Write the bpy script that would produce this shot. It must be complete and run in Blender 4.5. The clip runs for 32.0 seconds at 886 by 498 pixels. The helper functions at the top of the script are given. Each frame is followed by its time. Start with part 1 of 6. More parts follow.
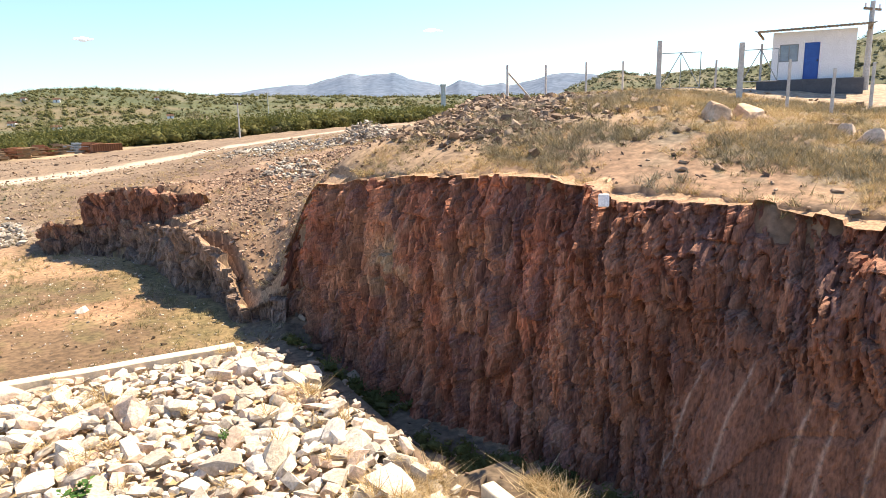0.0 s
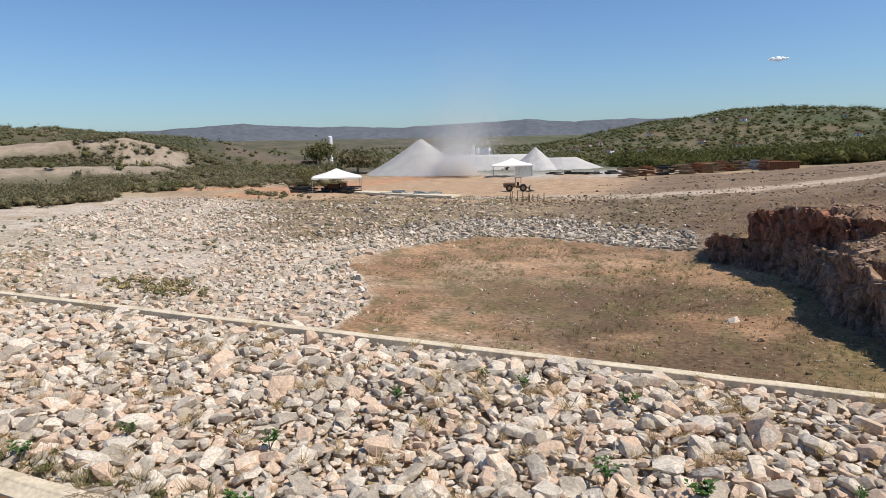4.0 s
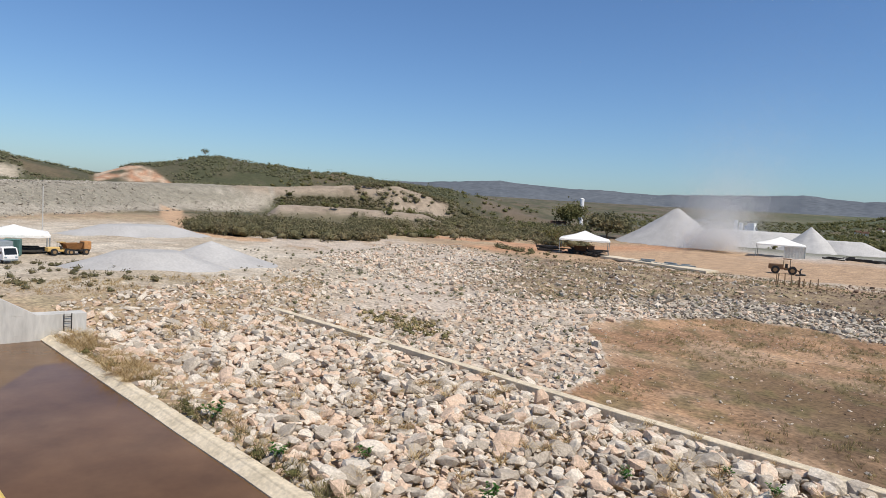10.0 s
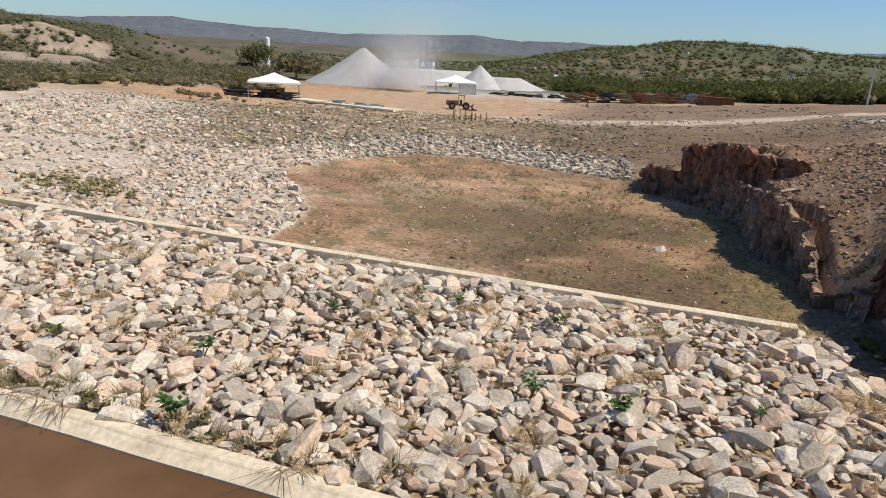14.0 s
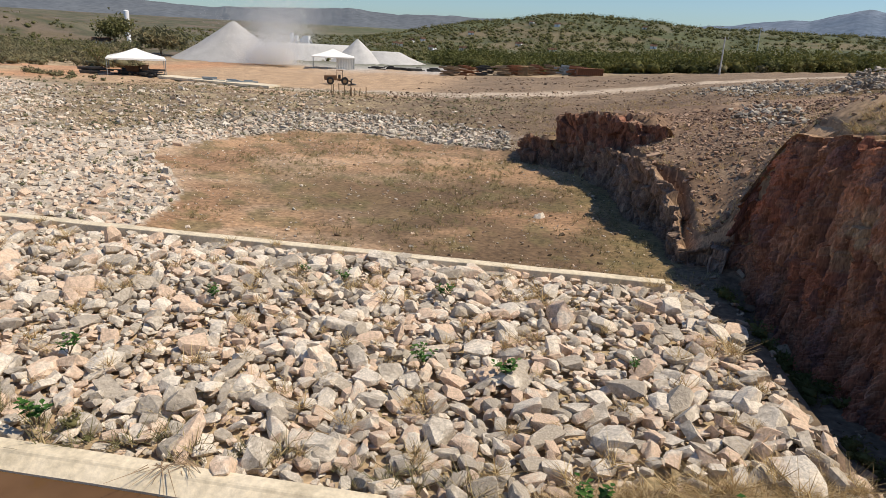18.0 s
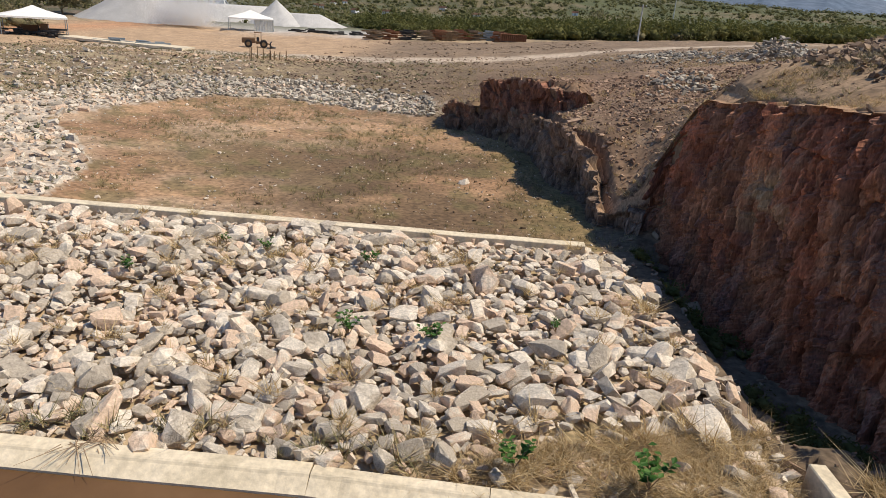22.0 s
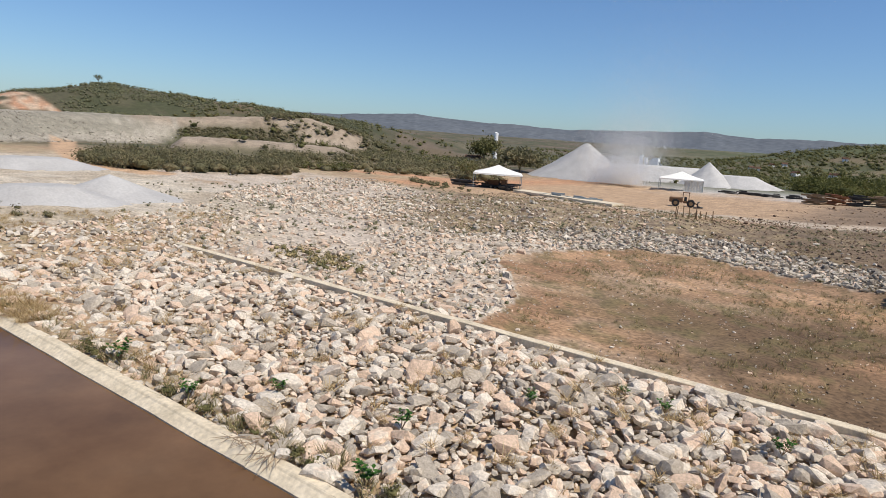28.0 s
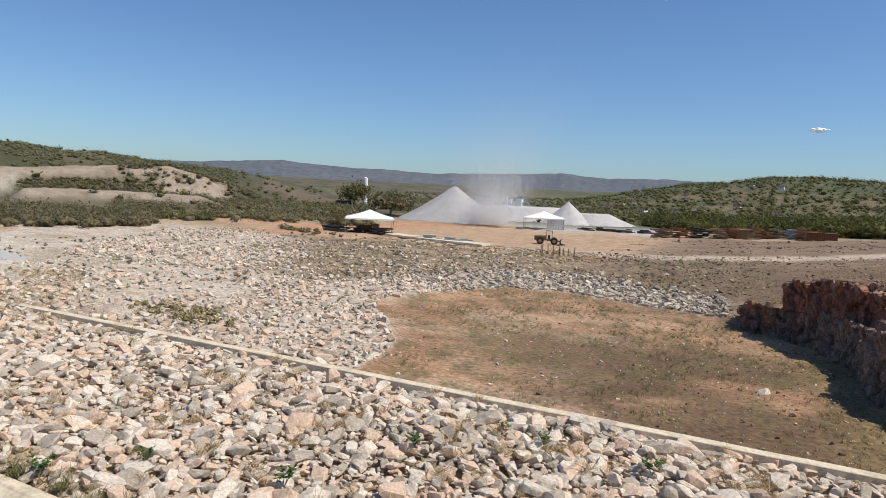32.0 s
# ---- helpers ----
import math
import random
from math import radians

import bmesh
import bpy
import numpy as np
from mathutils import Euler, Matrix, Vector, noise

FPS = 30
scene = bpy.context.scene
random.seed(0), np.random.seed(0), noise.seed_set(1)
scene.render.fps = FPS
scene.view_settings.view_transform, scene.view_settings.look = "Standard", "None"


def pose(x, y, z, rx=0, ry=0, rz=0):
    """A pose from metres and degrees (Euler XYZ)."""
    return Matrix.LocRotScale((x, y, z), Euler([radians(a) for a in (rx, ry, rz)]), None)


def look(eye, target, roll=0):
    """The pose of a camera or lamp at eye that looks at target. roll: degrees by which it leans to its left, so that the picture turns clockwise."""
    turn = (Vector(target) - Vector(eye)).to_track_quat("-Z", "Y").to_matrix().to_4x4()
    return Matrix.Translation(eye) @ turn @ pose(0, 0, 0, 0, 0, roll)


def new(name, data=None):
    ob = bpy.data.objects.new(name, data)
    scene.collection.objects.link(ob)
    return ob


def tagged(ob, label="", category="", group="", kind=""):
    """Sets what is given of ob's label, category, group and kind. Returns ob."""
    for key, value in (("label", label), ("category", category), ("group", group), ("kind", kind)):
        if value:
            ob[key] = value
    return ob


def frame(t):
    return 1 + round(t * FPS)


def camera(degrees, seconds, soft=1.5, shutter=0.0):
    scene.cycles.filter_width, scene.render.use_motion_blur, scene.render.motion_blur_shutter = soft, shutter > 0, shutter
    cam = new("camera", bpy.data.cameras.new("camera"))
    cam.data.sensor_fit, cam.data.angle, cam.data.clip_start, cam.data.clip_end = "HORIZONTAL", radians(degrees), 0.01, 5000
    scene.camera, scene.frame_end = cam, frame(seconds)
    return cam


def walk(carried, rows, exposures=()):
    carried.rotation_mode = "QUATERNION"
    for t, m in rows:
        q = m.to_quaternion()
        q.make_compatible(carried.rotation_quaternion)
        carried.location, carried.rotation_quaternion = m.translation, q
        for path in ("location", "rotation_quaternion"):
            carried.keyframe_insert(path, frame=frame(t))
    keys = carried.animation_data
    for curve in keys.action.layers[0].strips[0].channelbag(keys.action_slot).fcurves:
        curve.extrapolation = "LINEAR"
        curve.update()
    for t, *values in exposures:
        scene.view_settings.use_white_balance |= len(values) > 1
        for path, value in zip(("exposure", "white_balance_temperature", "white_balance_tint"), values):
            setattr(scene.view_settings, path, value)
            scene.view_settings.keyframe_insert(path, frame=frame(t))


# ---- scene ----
cam = camera(66.9, 32.0, 0.85)
PATH = [
    (0, (0.324, -0.097, 9.599), (1.264, 1.623, 9.204), -1.2),
    (0.5, (0.341, -0.062, 9.567), (1.181, 1.72, 9.226), -0.5),
    (1, (0.402, -0.013, 9.571), (0.962, 1.882, 9.261), -0.8),
    (1.5, (0.402, 0.016, 9.571), (0.671, 1.979, 9.297), -0.3),
    (2, (0.303, -0.023, 9.59), (0.355, 1.956, 9.312), 0.1),
    (2.5, (0.363, -0.089, 9.613), (0.219, 1.882, 9.304), -0.1),
    (3, (0.373, -0.084, 9.637), (-0.046, 1.846, 9.32), -0.9),
    (3.5, (0.287, -0.111, 9.626), (-0.37, 1.75, 9.304), -1.1),
    (4, (0.233, -0.122, 9.635), (-0.584, 1.678, 9.329), -1.1),
    (4.5, (0.233, -0.143, 9.638), (-0.684, 1.608, 9.333), -0.4),
    (6.5, (0.075, -0.05, 9.595), (-1.248, 1.436, 9.395), 0.8),
    (7, (0.026, -0.054, 9.604), (-1.353, 1.383, 9.423), 1.3),
    (7.5, (0.03, -0.045, 9.616), (-1.393, 1.351, 9.448), 2.7),
    (8, (0.019, -0.057, 9.6), (-1.473, 1.266, 9.449), 3.3),
    (8.5, (0.001, -0.046, 9.609), (-1.498, 1.269, 9.46), 3.6),
    (9, (-0.002, -0.049, 9.613), (-1.493, 1.274, 9.46), 3.7),
    (9.5, (0.017, -0.073, 9.619), (-1.44, 1.29, 9.478), 3.7),
    (10, (0.049, -0.063, 9.63), (-1.364, 1.346, 9.488), 3.4),
    (10.5, (0.068, -0.095, 9.638), (-1.327, 1.33, 9.491), 3.4),
    (11, (0.101, -0.095, 9.648), (-1.246, 1.374, 9.473), 3.0),
    (11.5, (0.119, -0.126, 9.64), (-1.156, 1.403, 9.451), 3.2),
    (12, (0.118, -0.102, 9.634), (-1.073, 1.491, 9.43), 3.3),
    (12.5, (0.089, -0.133, 9.619), (-0.992, 1.536, 9.404), 3.4),
    (13, (0.108, -0.103, 9.634), (-0.935, 1.586, 9.392), 3.1),
    (13.5, (0.077, -0.126, 9.645), (-0.916, 1.555, 9.214), 3.4),
    (14, (0.028, -0.228, 9.638), (-0.588, 1.595, 9.094), 3.2),
    (14.5, (0.186, -0.21, 9.611), (-0.049, 1.688, 9.026), 3.4),
    (16.5, (0.282, -0.114, 9.59), (0.137, 1.802, 9.032), 3.0),
    (17, (0.3, -0.091, 9.593), (0.085, 1.815, 9.029), 3.3),
    (17.5, (0.262, -0.081, 9.582), (-0.032, 1.809, 8.999), 3.0),
    (18, (0.206, -0.076, 9.555), (-0.083, 1.811, 8.959), 2.9),
    (18.5, (0.229, -0.009, 9.511), (0.064, 1.887, 8.898), 3.6),
    (19, (0.297, 0.002, 9.506), (0.264, 1.906, 8.895), 4.0),
    (19.5, (0.337, -0.063, 9.502), (0.339, 1.831, 8.86), 4.0),
    (20, (0.329, -0.058, 9.524), (0.375, 1.826, 8.854), 4.1),
    (20.5, (0.351, -0.069, 9.508), (0.365, 1.805, 8.809), 3.8),
    (21, (0.389, -0.096, 9.523), (0.348, 1.779, 8.83), 3.6),
    (21.5, (0.348, -0.109, 9.535), (0.294, 1.773, 8.858), 4.0),
    (22, (0.326, -0.086, 9.53), (0.259, 1.795, 8.854), 4.0),
    (22.5, (0.318, -0.101, 9.533), (0.244, 1.781, 8.859), 3.9),
    (23, (0.32, -0.139, 9.551), (0.212, 1.747, 8.895), 3.7),
    (23.5, (0.305, -0.163, 9.559), (0.17, 1.727, 8.918), 4.1),
    (24, (0.272, -0.192, 9.563), (0.118, 1.699, 8.93), 4.4),
    (24.5, (0.273, -0.196, 9.558), (0.088, 1.698, 8.94), 4.6),
    (25, (0.287, -0.196, 9.552), (-0.023, 1.686, 8.954), 4.0),
    (25.5, (0.232, -0.158, 9.555), (-0.283, 1.691, 8.993), 4.4),
    (26, (0.211, -0.163, 9.563), (-0.567, 1.607, 9.049), 4.9),
    (26.5, (0.156, -0.199, 9.566), (-0.768, 1.519, 9.124), 4.7),
    (28.5, (0.225, -0.06, 9.623), (-1.085, 1.426, 9.348), 3.0),
    (29, (0.167, -0.07, 9.619), (-1.228, 1.346, 9.397), 2.2),
    (29.5, (0.112, -0.06, 9.612), (-1.27, 1.372, 9.416), 2.4),
    (30, (0.047, -0.07, 9.616), (-1.278, 1.414, 9.406), 2.7),
    (30.5, (0.051, -0.08, 9.617), (-1.215, 1.455, 9.412), 3.1),
    (31, (0.105, -0.12, 9.603), (-1.025, 1.519, 9.412), 3.2),
    (31.5, (0.123, -0.14, 9.642), (-0.882, 1.58, 9.462), 2.7),
    (32, (0.163, -0.235, 9.655), (-0.737, 1.543, 9.486), 2.7),
]
EXPOSURES = [(0, 1.34, 7700, 12), (0.5, 1.1, 7450, 11), (1, .77, 7200, 10), (1.5, .52, 6900, 10), (2.2, .28, 6650, 10), (3, .13, 6600, 10), (4.5, .04, 6550, 10), (6.5, 0, 6550, 10), (13, 0, 6500, 10), (14.5, .05, 6900, 10), (21, .08, 7000, 10), (25, .05, 6900, 10), (27, 0, 6600, 10), (32, 0, 6550, 10)]
walk(cam, [(t, look(eye, target, roll)) for t, eye, target, roll in PATH], EXPOSURES)

# ---- world, sun, exposure ----
SUN_AZ, SUN_EL = radians(84), radians(56)          # azimuth from +y towards +x
world = bpy.data.worlds.new("sky")
scene.world = world
world.use_nodes = True
wn = world.node_tree
sky = wn.nodes.new("ShaderNodeTexSky")
sky.sky_type = 'NISHITA'
sky.sun_disc = False
sky.sun_elevation, sky.sun_rotation = SUN_EL, SUN_AZ
sky.air_density, sky.dust_density, sky.ozone_density = 1.0, 0.5, 1.1
wn.nodes["Background"].inputs["Strength"].default_value = 0.097
blue = wn.nodes.new("ShaderNodeMix")
blue.data_type, blue.blend_type = 'RGBA', 'MULTIPLY'
blue.inputs["Factor"].default_value = 1.0
blue.inputs[7].default_value = (0.66, 0.885, 1.18, 1)
wn.links.new(sky.outputs[0], blue.inputs[6])
wn.links.new(blue.outputs[2], wn.nodes["Background"].inputs["Color"])
sun = new("sun", bpy.data.lights.new("sun", 'SUN'))
sun.data.energy, sun.data.angle, sun.data.color = 4.3, radians(0.5), (1.0, 0.925, 0.81)
SUN_WAY = Vector((math.sin(SUN_AZ) * math.cos(SUN_EL), math.cos(SUN_AZ) * math.cos(SUN_EL), math.sin(SUN_EL)))
sun.matrix_world = look(SUN_WAY * 100, (0, 0, 0))


# ---- noise on arrays ----
def _hash(ix, iy, seed):
    h = (ix * 374761393 + iy * 668265263 + seed * 974711) & 0xFFFFFFFF
    h = ((h ^ (h >> 13)) * 1274126177) & 0xFFFFFFFF
    return ((h ^ (h >> 16)) & 0xFFFF) / 65535.0


def vnoise(x, y, seed=0):
    """Smooth value noise from 0 to 1."""
    x, y = np.asarray(x, float), np.asarray(y, float)
    ix, iy = np.floor(x).astype(np.int64), np.floor(y).astype(np.int64)
    u, v = x - ix, y - iy
    u, v = u * u * (3 - 2 * u), v * v * (3 - 2 * v)
    a, b = _hash(ix, iy, seed), _hash(ix + 1, iy, seed)
    c, d = _hash(ix, iy + 1, seed), _hash(ix + 1, iy + 1, seed)
    return (a * (1 - u) + b * u) * (1 - v) + (c * (1 - u) + d * u) * v


def fbm(x, y, octaves=4, seed=0):
    total, amp, norm = 0.0, 1.0, 0.0
    for o in range(octaves):
        total = total + amp * vnoise(x * 2 ** o, y * 2 ** o, seed + o)
        norm, amp = norm + amp, amp * 0.5
    return total / norm


def smooth(a, b, x):
    t = np.clip((np.asarray(x, float) - a) / (b - a), 0, 1)
    return t * t * (3 - 2 * t)


# ---- materials ----
def material(name, colours, scale=4.0, rough=0.9, bump=0.3, bump_scale=None, metal=0.0, attribute="", fine=6.0, island=0.0, per_object=0.0, detail=6.0, spec=0.3, coords="Object", grain=0.2, stretch=1.0, depth=0.05):
    """Noise between the colours, or over a colour attribute, with grain at two scales and a relief."""
    m = bpy.data.materials.new(name)
    m.use_nodes = True
    nt = m.node_tree
    bsdf = nt.nodes["Principled BSDF"]
    bsdf.inputs["Roughness"].default_value, bsdf.inputs["Metallic"].default_value = rough, metal
    bsdf.inputs["Specular IOR Level"].default_value = spec
    link = nt.links.new
    tc = nt.nodes.new("ShaderNodeTexCoord")
    geo = nt.nodes.new("ShaderNodeNewGeometry")
    at = geo.outputs["Position"] if coords == "World" else tc.outputs["Object"]
    if stretch != 1.0:
        mp = nt.nodes.new("ShaderNodeMapping")
        mp.inputs["Scale"].default_value = (1, 1, stretch)
        link(at, mp.inputs["Vector"])
        at = mp.outputs[0]

    def tex(s, d=detail):
        n = nt.nodes.new("ShaderNodeTexNoise")
        n.inputs["Scale"].default_value, n.inputs["Detail"].default_value, n.inputs["Roughness"].default_value = s, d, 0.6
        link(at, n.inputs["Vector"])
        return n.outputs["Fac"]

    big, small = tex(scale), tex(scale * fine)
    ramp = nt.nodes.new("ShaderNodeValToRGB")
    els = ramp.color_ramp.elements
    els[0].position, els[1].position = 0.32, 0.68
    els[0].color, els[1].color = (*colours[0], 1), (*colours[-1], 1)
    for k, c in enumerate(colours[1:-1]):
        els.new(0.32 + 0.36 * (k + 1) / (len(colours) - 1)).color = (*c, 1)
    fac = big
    if island or per_object:
        info = geo.outputs["Random Per Island"] if island else nt.nodes.new("ShaderNodeObjectInfo").outputs["Random"]
        mr = nt.nodes.new("ShaderNodeMath")
        mr.operation = 'MULTIPLY_ADD'
        link(info, mr.inputs[0])
        mr.inputs[1].default_value, mr.inputs[2].default_value = island or per_object, -0.5 * (island or per_object)
        ad = nt.nodes.new("ShaderNodeMath")
        ad.operation = 'ADD'
        link(mr.outputs[0], ad.inputs[0]), link(big, ad.inputs[1])
        fac = ad.outputs[0]
    link(fac, ramp.inputs[0])
    base = ramp.outputs[0]
    if attribute:
        at_n = nt.nodes.new("ShaderNodeAttribute")
        at_n.attribute_name = attribute
        mul = nt.nodes.new("ShaderNodeMix")
        mul.data_type, mul.blend_type = 'RGBA', 'MULTIPLY'
        mul.inputs["Factor"].default_value = 1.0
        link(at_n.outputs["Color"], mul.inputs[6]), link(base, mul.inputs[7])
        base = mul.outputs[2]
    gr = nt.nodes.new("ShaderNodeMapRange")
    gr.inputs["From Min"].default_value, gr.inputs["From Max"].default_value = 0.3, 0.7
    gr.inputs["To Min"].default_value, gr.inputs["To Max"].default_value = 1 - grain, 1 + grain
    link(small, gr.inputs["Value"])
    mul = nt.nodes.new("ShaderNodeMix")
    mul.data_type, mul.blend_type = 'RGBA', 'MULTIPLY'
    mul.inputs["Factor"].default_value = 1.0
    link(base, mul.inputs[6]), link(gr.outputs[0], mul.inputs[7])
    link(mul.outputs[2], bsdf.inputs["Base Color"])
    if bump:
        b = nt.nodes.new("ShaderNodeBump")
        b.inputs["Strength"].default_value = bump
        b.inputs["Distance"].default_value = depth
        link(tex(bump_scale) if bump_scale else small, b.inputs["Height"])
        link(b.outputs[0], bsdf.inputs["Normal"])
    return m


def plain(name, colour, rough=0.6, metal=0.0, bump=0.1, scale=3.0, vary=0.12, per_object=0.0):
    c = np.array(colour)
    return material(name, [tuple(c * (1 - vary)), tuple(np.minimum(c * (1 + vary), 1))], scale, rough, bump, metal=metal, per_object=per_object)


M_GROUND = material("earth", [(0.78, 0.77, 0.76), (1, 1, 1), (1.2, 1.2, 1.18)], 0.35, 0.95, 0.5, attribute="tint", fine=9, coords="World", detail=9, grain=0.5)
M_CLIFF = material("red_rock_face", [(0.74, 0.72, 0.72), (1, 1, 1), (1.28, 1.22, 1.16)], 0.9, 0.9, 0.7, attribute="tint", fine=14, detail=9, stretch=0.3, depth=0.035, grain=0.5)
GRANITE = [(0.42, 0.36, 0.285), (0.56, 0.49, 0.395), (0.67, 0.595, 0.49), (0.69, 0.605, 0.49), (0.66, 0.55, 0.43), (0.62, 0.46, 0.335)]
M_ROCK = material("broken_granite", GRANITE, 0.9, 0.85, 0.8, fine=11, island=0.64, grain=.28)
M_ROCK_PART = material("broken_granite_block", GRANITE, 0.9, 0.85, 0.8, fine=11, per_object=0.64, grain=.28)
M_GREYROCK = material("grey_broken_stone", [(0.212, 0.18, 0.143), (0.35, 0.308, 0.25), (0.469, 0.414, 0.332)], 0.6, 0.9, 0.4, island=0.8)
M_FACING = material("pale_rubble_facing", [(0.255, 0.225, 0.18), (0.365, 0.327, 0.267), (0.459, 0.412, 0.336)], 0.6, 0.9, 0.4, island=0.7)
M_WALL = material("stained_cast_concrete", [(0.42, 0.40, 0.36), (0.55, 0.53, 0.48), (0.62, 0.595, 0.54)], 0.5, 0.9, 0.15, fine=9, grain=0.12, stretch=0.22)
M_MAT = material("bleached_straw", [(0.34, 0.235, 0.11), (0.50, 0.37, 0.20), (0.64, 0.50, 0.30)], 1.0, 0.9, 0, island=0.9)
M_CONCRETE = material("weathered_concrete", [(0.52, 0.44, 0.31), (0.68, 0.58, 0.42), (0.74, 0.64, 0.48)], 0.6, 0.9, 0.25, fine=9)
M_GREYCON = material("cast_grey_concrete", [(0.50, 0.48, 0.44), (0.57, 0.55, 0.50), (0.61, 0.585, 0.53)], 0.25, 0.9, 0.15, fine=12, grain=0.08)
M_GRAVEL = material("crushed_gravel", [(0.40, 0.385, 0.365), (0.48, 0.465, 0.44)], 0.25, 0.95, 0.3, fine=14, grain=.1)
M_WHITE = plain("white_paint", (0.85, 0.84, 0.82), 0.7, vary=.05)
M_CANVAS = plain("white_canvas", (0.82, 0.80, 0.74), 0.7)
M_BLUE = plain("blue_door_paint", (0.02, 0.10, 0.36), 0.4)
M_YELLOW = material("yellow_rail_paint", [(0.76, 0.54, 0.135), (0.80, 0.575, 0.15)], 1.2, 0.5, 0.05, grain=.04)
M_DARK = plain("dark_steel", (0.05, 0.045, 0.04), 0.6)
M_RUBBER = plain("tyre_rubber", (0.03, 0.03, 0.03), 0.85)
M_GREY = plain("grey_steel_sheet", (0.24, 0.27, 0.28), 0.5)
M_WOOD = plain("weathered_timber", (0.25, 0.17, 0.10), 0.9)
M_LEAF = material("dry_scrub_leaf", [(0.107, 0.112, 0.042), (0.165, 0.161, 0.061), (0.238, 0.196, 0.09)], 0.25, 0.85, 0.6, fine=10, coords='World', grain=.35, depth=.3)
M_GREYLEAF = material("grey_scrub_leaf", [(0.131, 0.126, 0.062), (0.19, 0.172, 0.089), (0.271, 0.218, 0.123)], 0.25, 0.85, 0.6, fine=10, coords='World', grain=.35, depth=.3)
M_THICKET = material("dense_green_thorn", [(0.072, 0.077, 0.023), (0.122, 0.124, 0.035), (0.179, 0.158, 0.05)], 0.12, 0.85, 0.6, fine=12, coords="World", grain=.4, depth=.3)
# greyed and lightened: haze over the far hills is put into this colour
M_HILLLEAF = material("olive_hill_scrub", [(0.154, 0.16, 0.087), (0.216, 0.213, 0.117), (0.296, 0.28, 0.161)], 0.12, 0.85, 0.6, fine=10, coords='World', grain=.35, depth=.4)
M_FRESH = material("fresh_green_leaf", [(0.039, 0.117, 0.016), (0.091, 0.195, 0.039)], 2.0, 0.6, 0, island=0.8)
M_STRAW = material("dry_grass", [(0.33, 0.22, 0.099), (0.528, 0.374, 0.176), (0.605, 0.473, 0.264)], 1.0, 0.9, 0, island=0.9)
M_SPOIL = material("dark_spoil", [(0.152, 0.101, 0.07), (0.256, 0.176, 0.118), (0.368, 0.269, 0.185)], 0.8, 0.95, 0.5, island=0.8)
M_GLASS = plain("window_glass", (0.25, 0.33, 0.38), 0.08, bump=0)


def leafy(m, share=0.3):
    """Let some light through thin leaves."""
    nt = m.node_tree
    bsdf = nt.nodes["Principled BSDF"]
    thin, half = nt.nodes.new("ShaderNodeBsdfTranslucent"), nt.nodes.new("ShaderNodeMixShader")
    half.inputs[0].default_value = share
    nt.links.new(bsdf.inputs["Base Color"].links[0].from_socket, thin.inputs["Color"])
    nt.links.new(bsdf.outputs[0], half.inputs[1])
    nt.links.new(thin.outputs[0], half.inputs[2])
    nt.links.new(half.outputs[0], nt.nodes["Material Output"].inputs["Surface"])


for m in (M_LEAF, M_GREYLEAF, M_THICKET, M_HILLLEAF, M_FRESH, M_STRAW, M_MAT):
    leafy(m)


# ---- mesh helpers ----
def mesh_ob(name, verts, faces, mat, parent=None, label="", smooth_shade=False):
    me = bpy.data.meshes.new(name)
    verts, faces = np.asarray(verts, np.float32), np.asarray(faces, np.int32)
    k = faces.shape[1]
    me.vertices.add(len(verts))
    me.vertices.foreach_set("co", verts.ravel())
    me.loops.add(faces.size)
    me.loops.foreach_set("vertex_index", faces.ravel())
    me.polygons.add(len(faces))
    me.polygons.foreach_set("loop_start", np.arange(0, faces.size, k, dtype=np.int32))
    me.polygons.foreach_set("use_smooth", np.full(len(faces), smooth_shade))
    me.update(calc_edges=True)
    me.validate()
    if mat:
        me.materials.append(mat)
    ob = new(name, me)
    if parent:
        ob.parent = parent
    if label:
        tagged(ob, label)
    return ob


def tint(ob, colours):
    at = ob.data.color_attributes.new("tint", 'FLOAT_COLOR', 'POINT')
    at.data.foreach_set("color", np.c_[colours, np.ones(len(colours))].astype(np.float32).ravel())


def part(name, bm, mat, parent=None, label="", shade=False):
    me = bpy.data.meshes.new(name)
    bmesh.ops.recalc_face_normals(bm, faces=bm.faces)
    if shade:
        for f in bm.faces:
            f.smooth = True
    bm.to_mesh(me)
    bm.free()
    me.materials.append(mat)
    ob = new(name, me)
    if parent:
        ob.parent = parent
    if label:
        tagged(ob, label)
    return ob


def thing(name, m, label, category, group="", kind=""):
    e = new(name)
    e.empty_display_size = 0.3
    e.matrix_world = m
    return tagged(e, label, category, group, kind)


def box(bm, x0, y0, z0, x1, y1, z1, bevel=0.0, m=None):
    r = bmesh.ops.create_cube(bm, size=1, matrix=Matrix.LocRotScale(((x0 + x1) / 2, (y0 + y1) / 2, (z0 + z1) / 2), None, (abs(x1 - x0), abs(y1 - y0), abs(z1 - z0))))
    vs = r["verts"]
    if bevel:
        es = list({e for v in vs for e in v.link_edges})
        vs = list({v for f in bmesh.ops.bevel(bm, geom=es, offset=bevel, segments=1, affect='EDGES')["faces"] for v in f.verts} | {v for v in vs if v.is_valid})
    if m:
        bmesh.ops.transform(bm, matrix=m, verts=vs)
    return vs


def rod(bm, a, b, r0, r1=None, sides=8):
    a, b = Vector(a), Vector(b)
    d = b - a
    bmesh.ops.create_cone(bm, cap_ends=True, segments=sides, radius1=r0, radius2=r0 if r1 is None else r1, depth=d.length,
                          matrix=Matrix.Translation((a + b) / 2) @ d.to_track_quat('Z', 'Y').to_matrix().to_4x4())


def B():
    return bmesh.new()


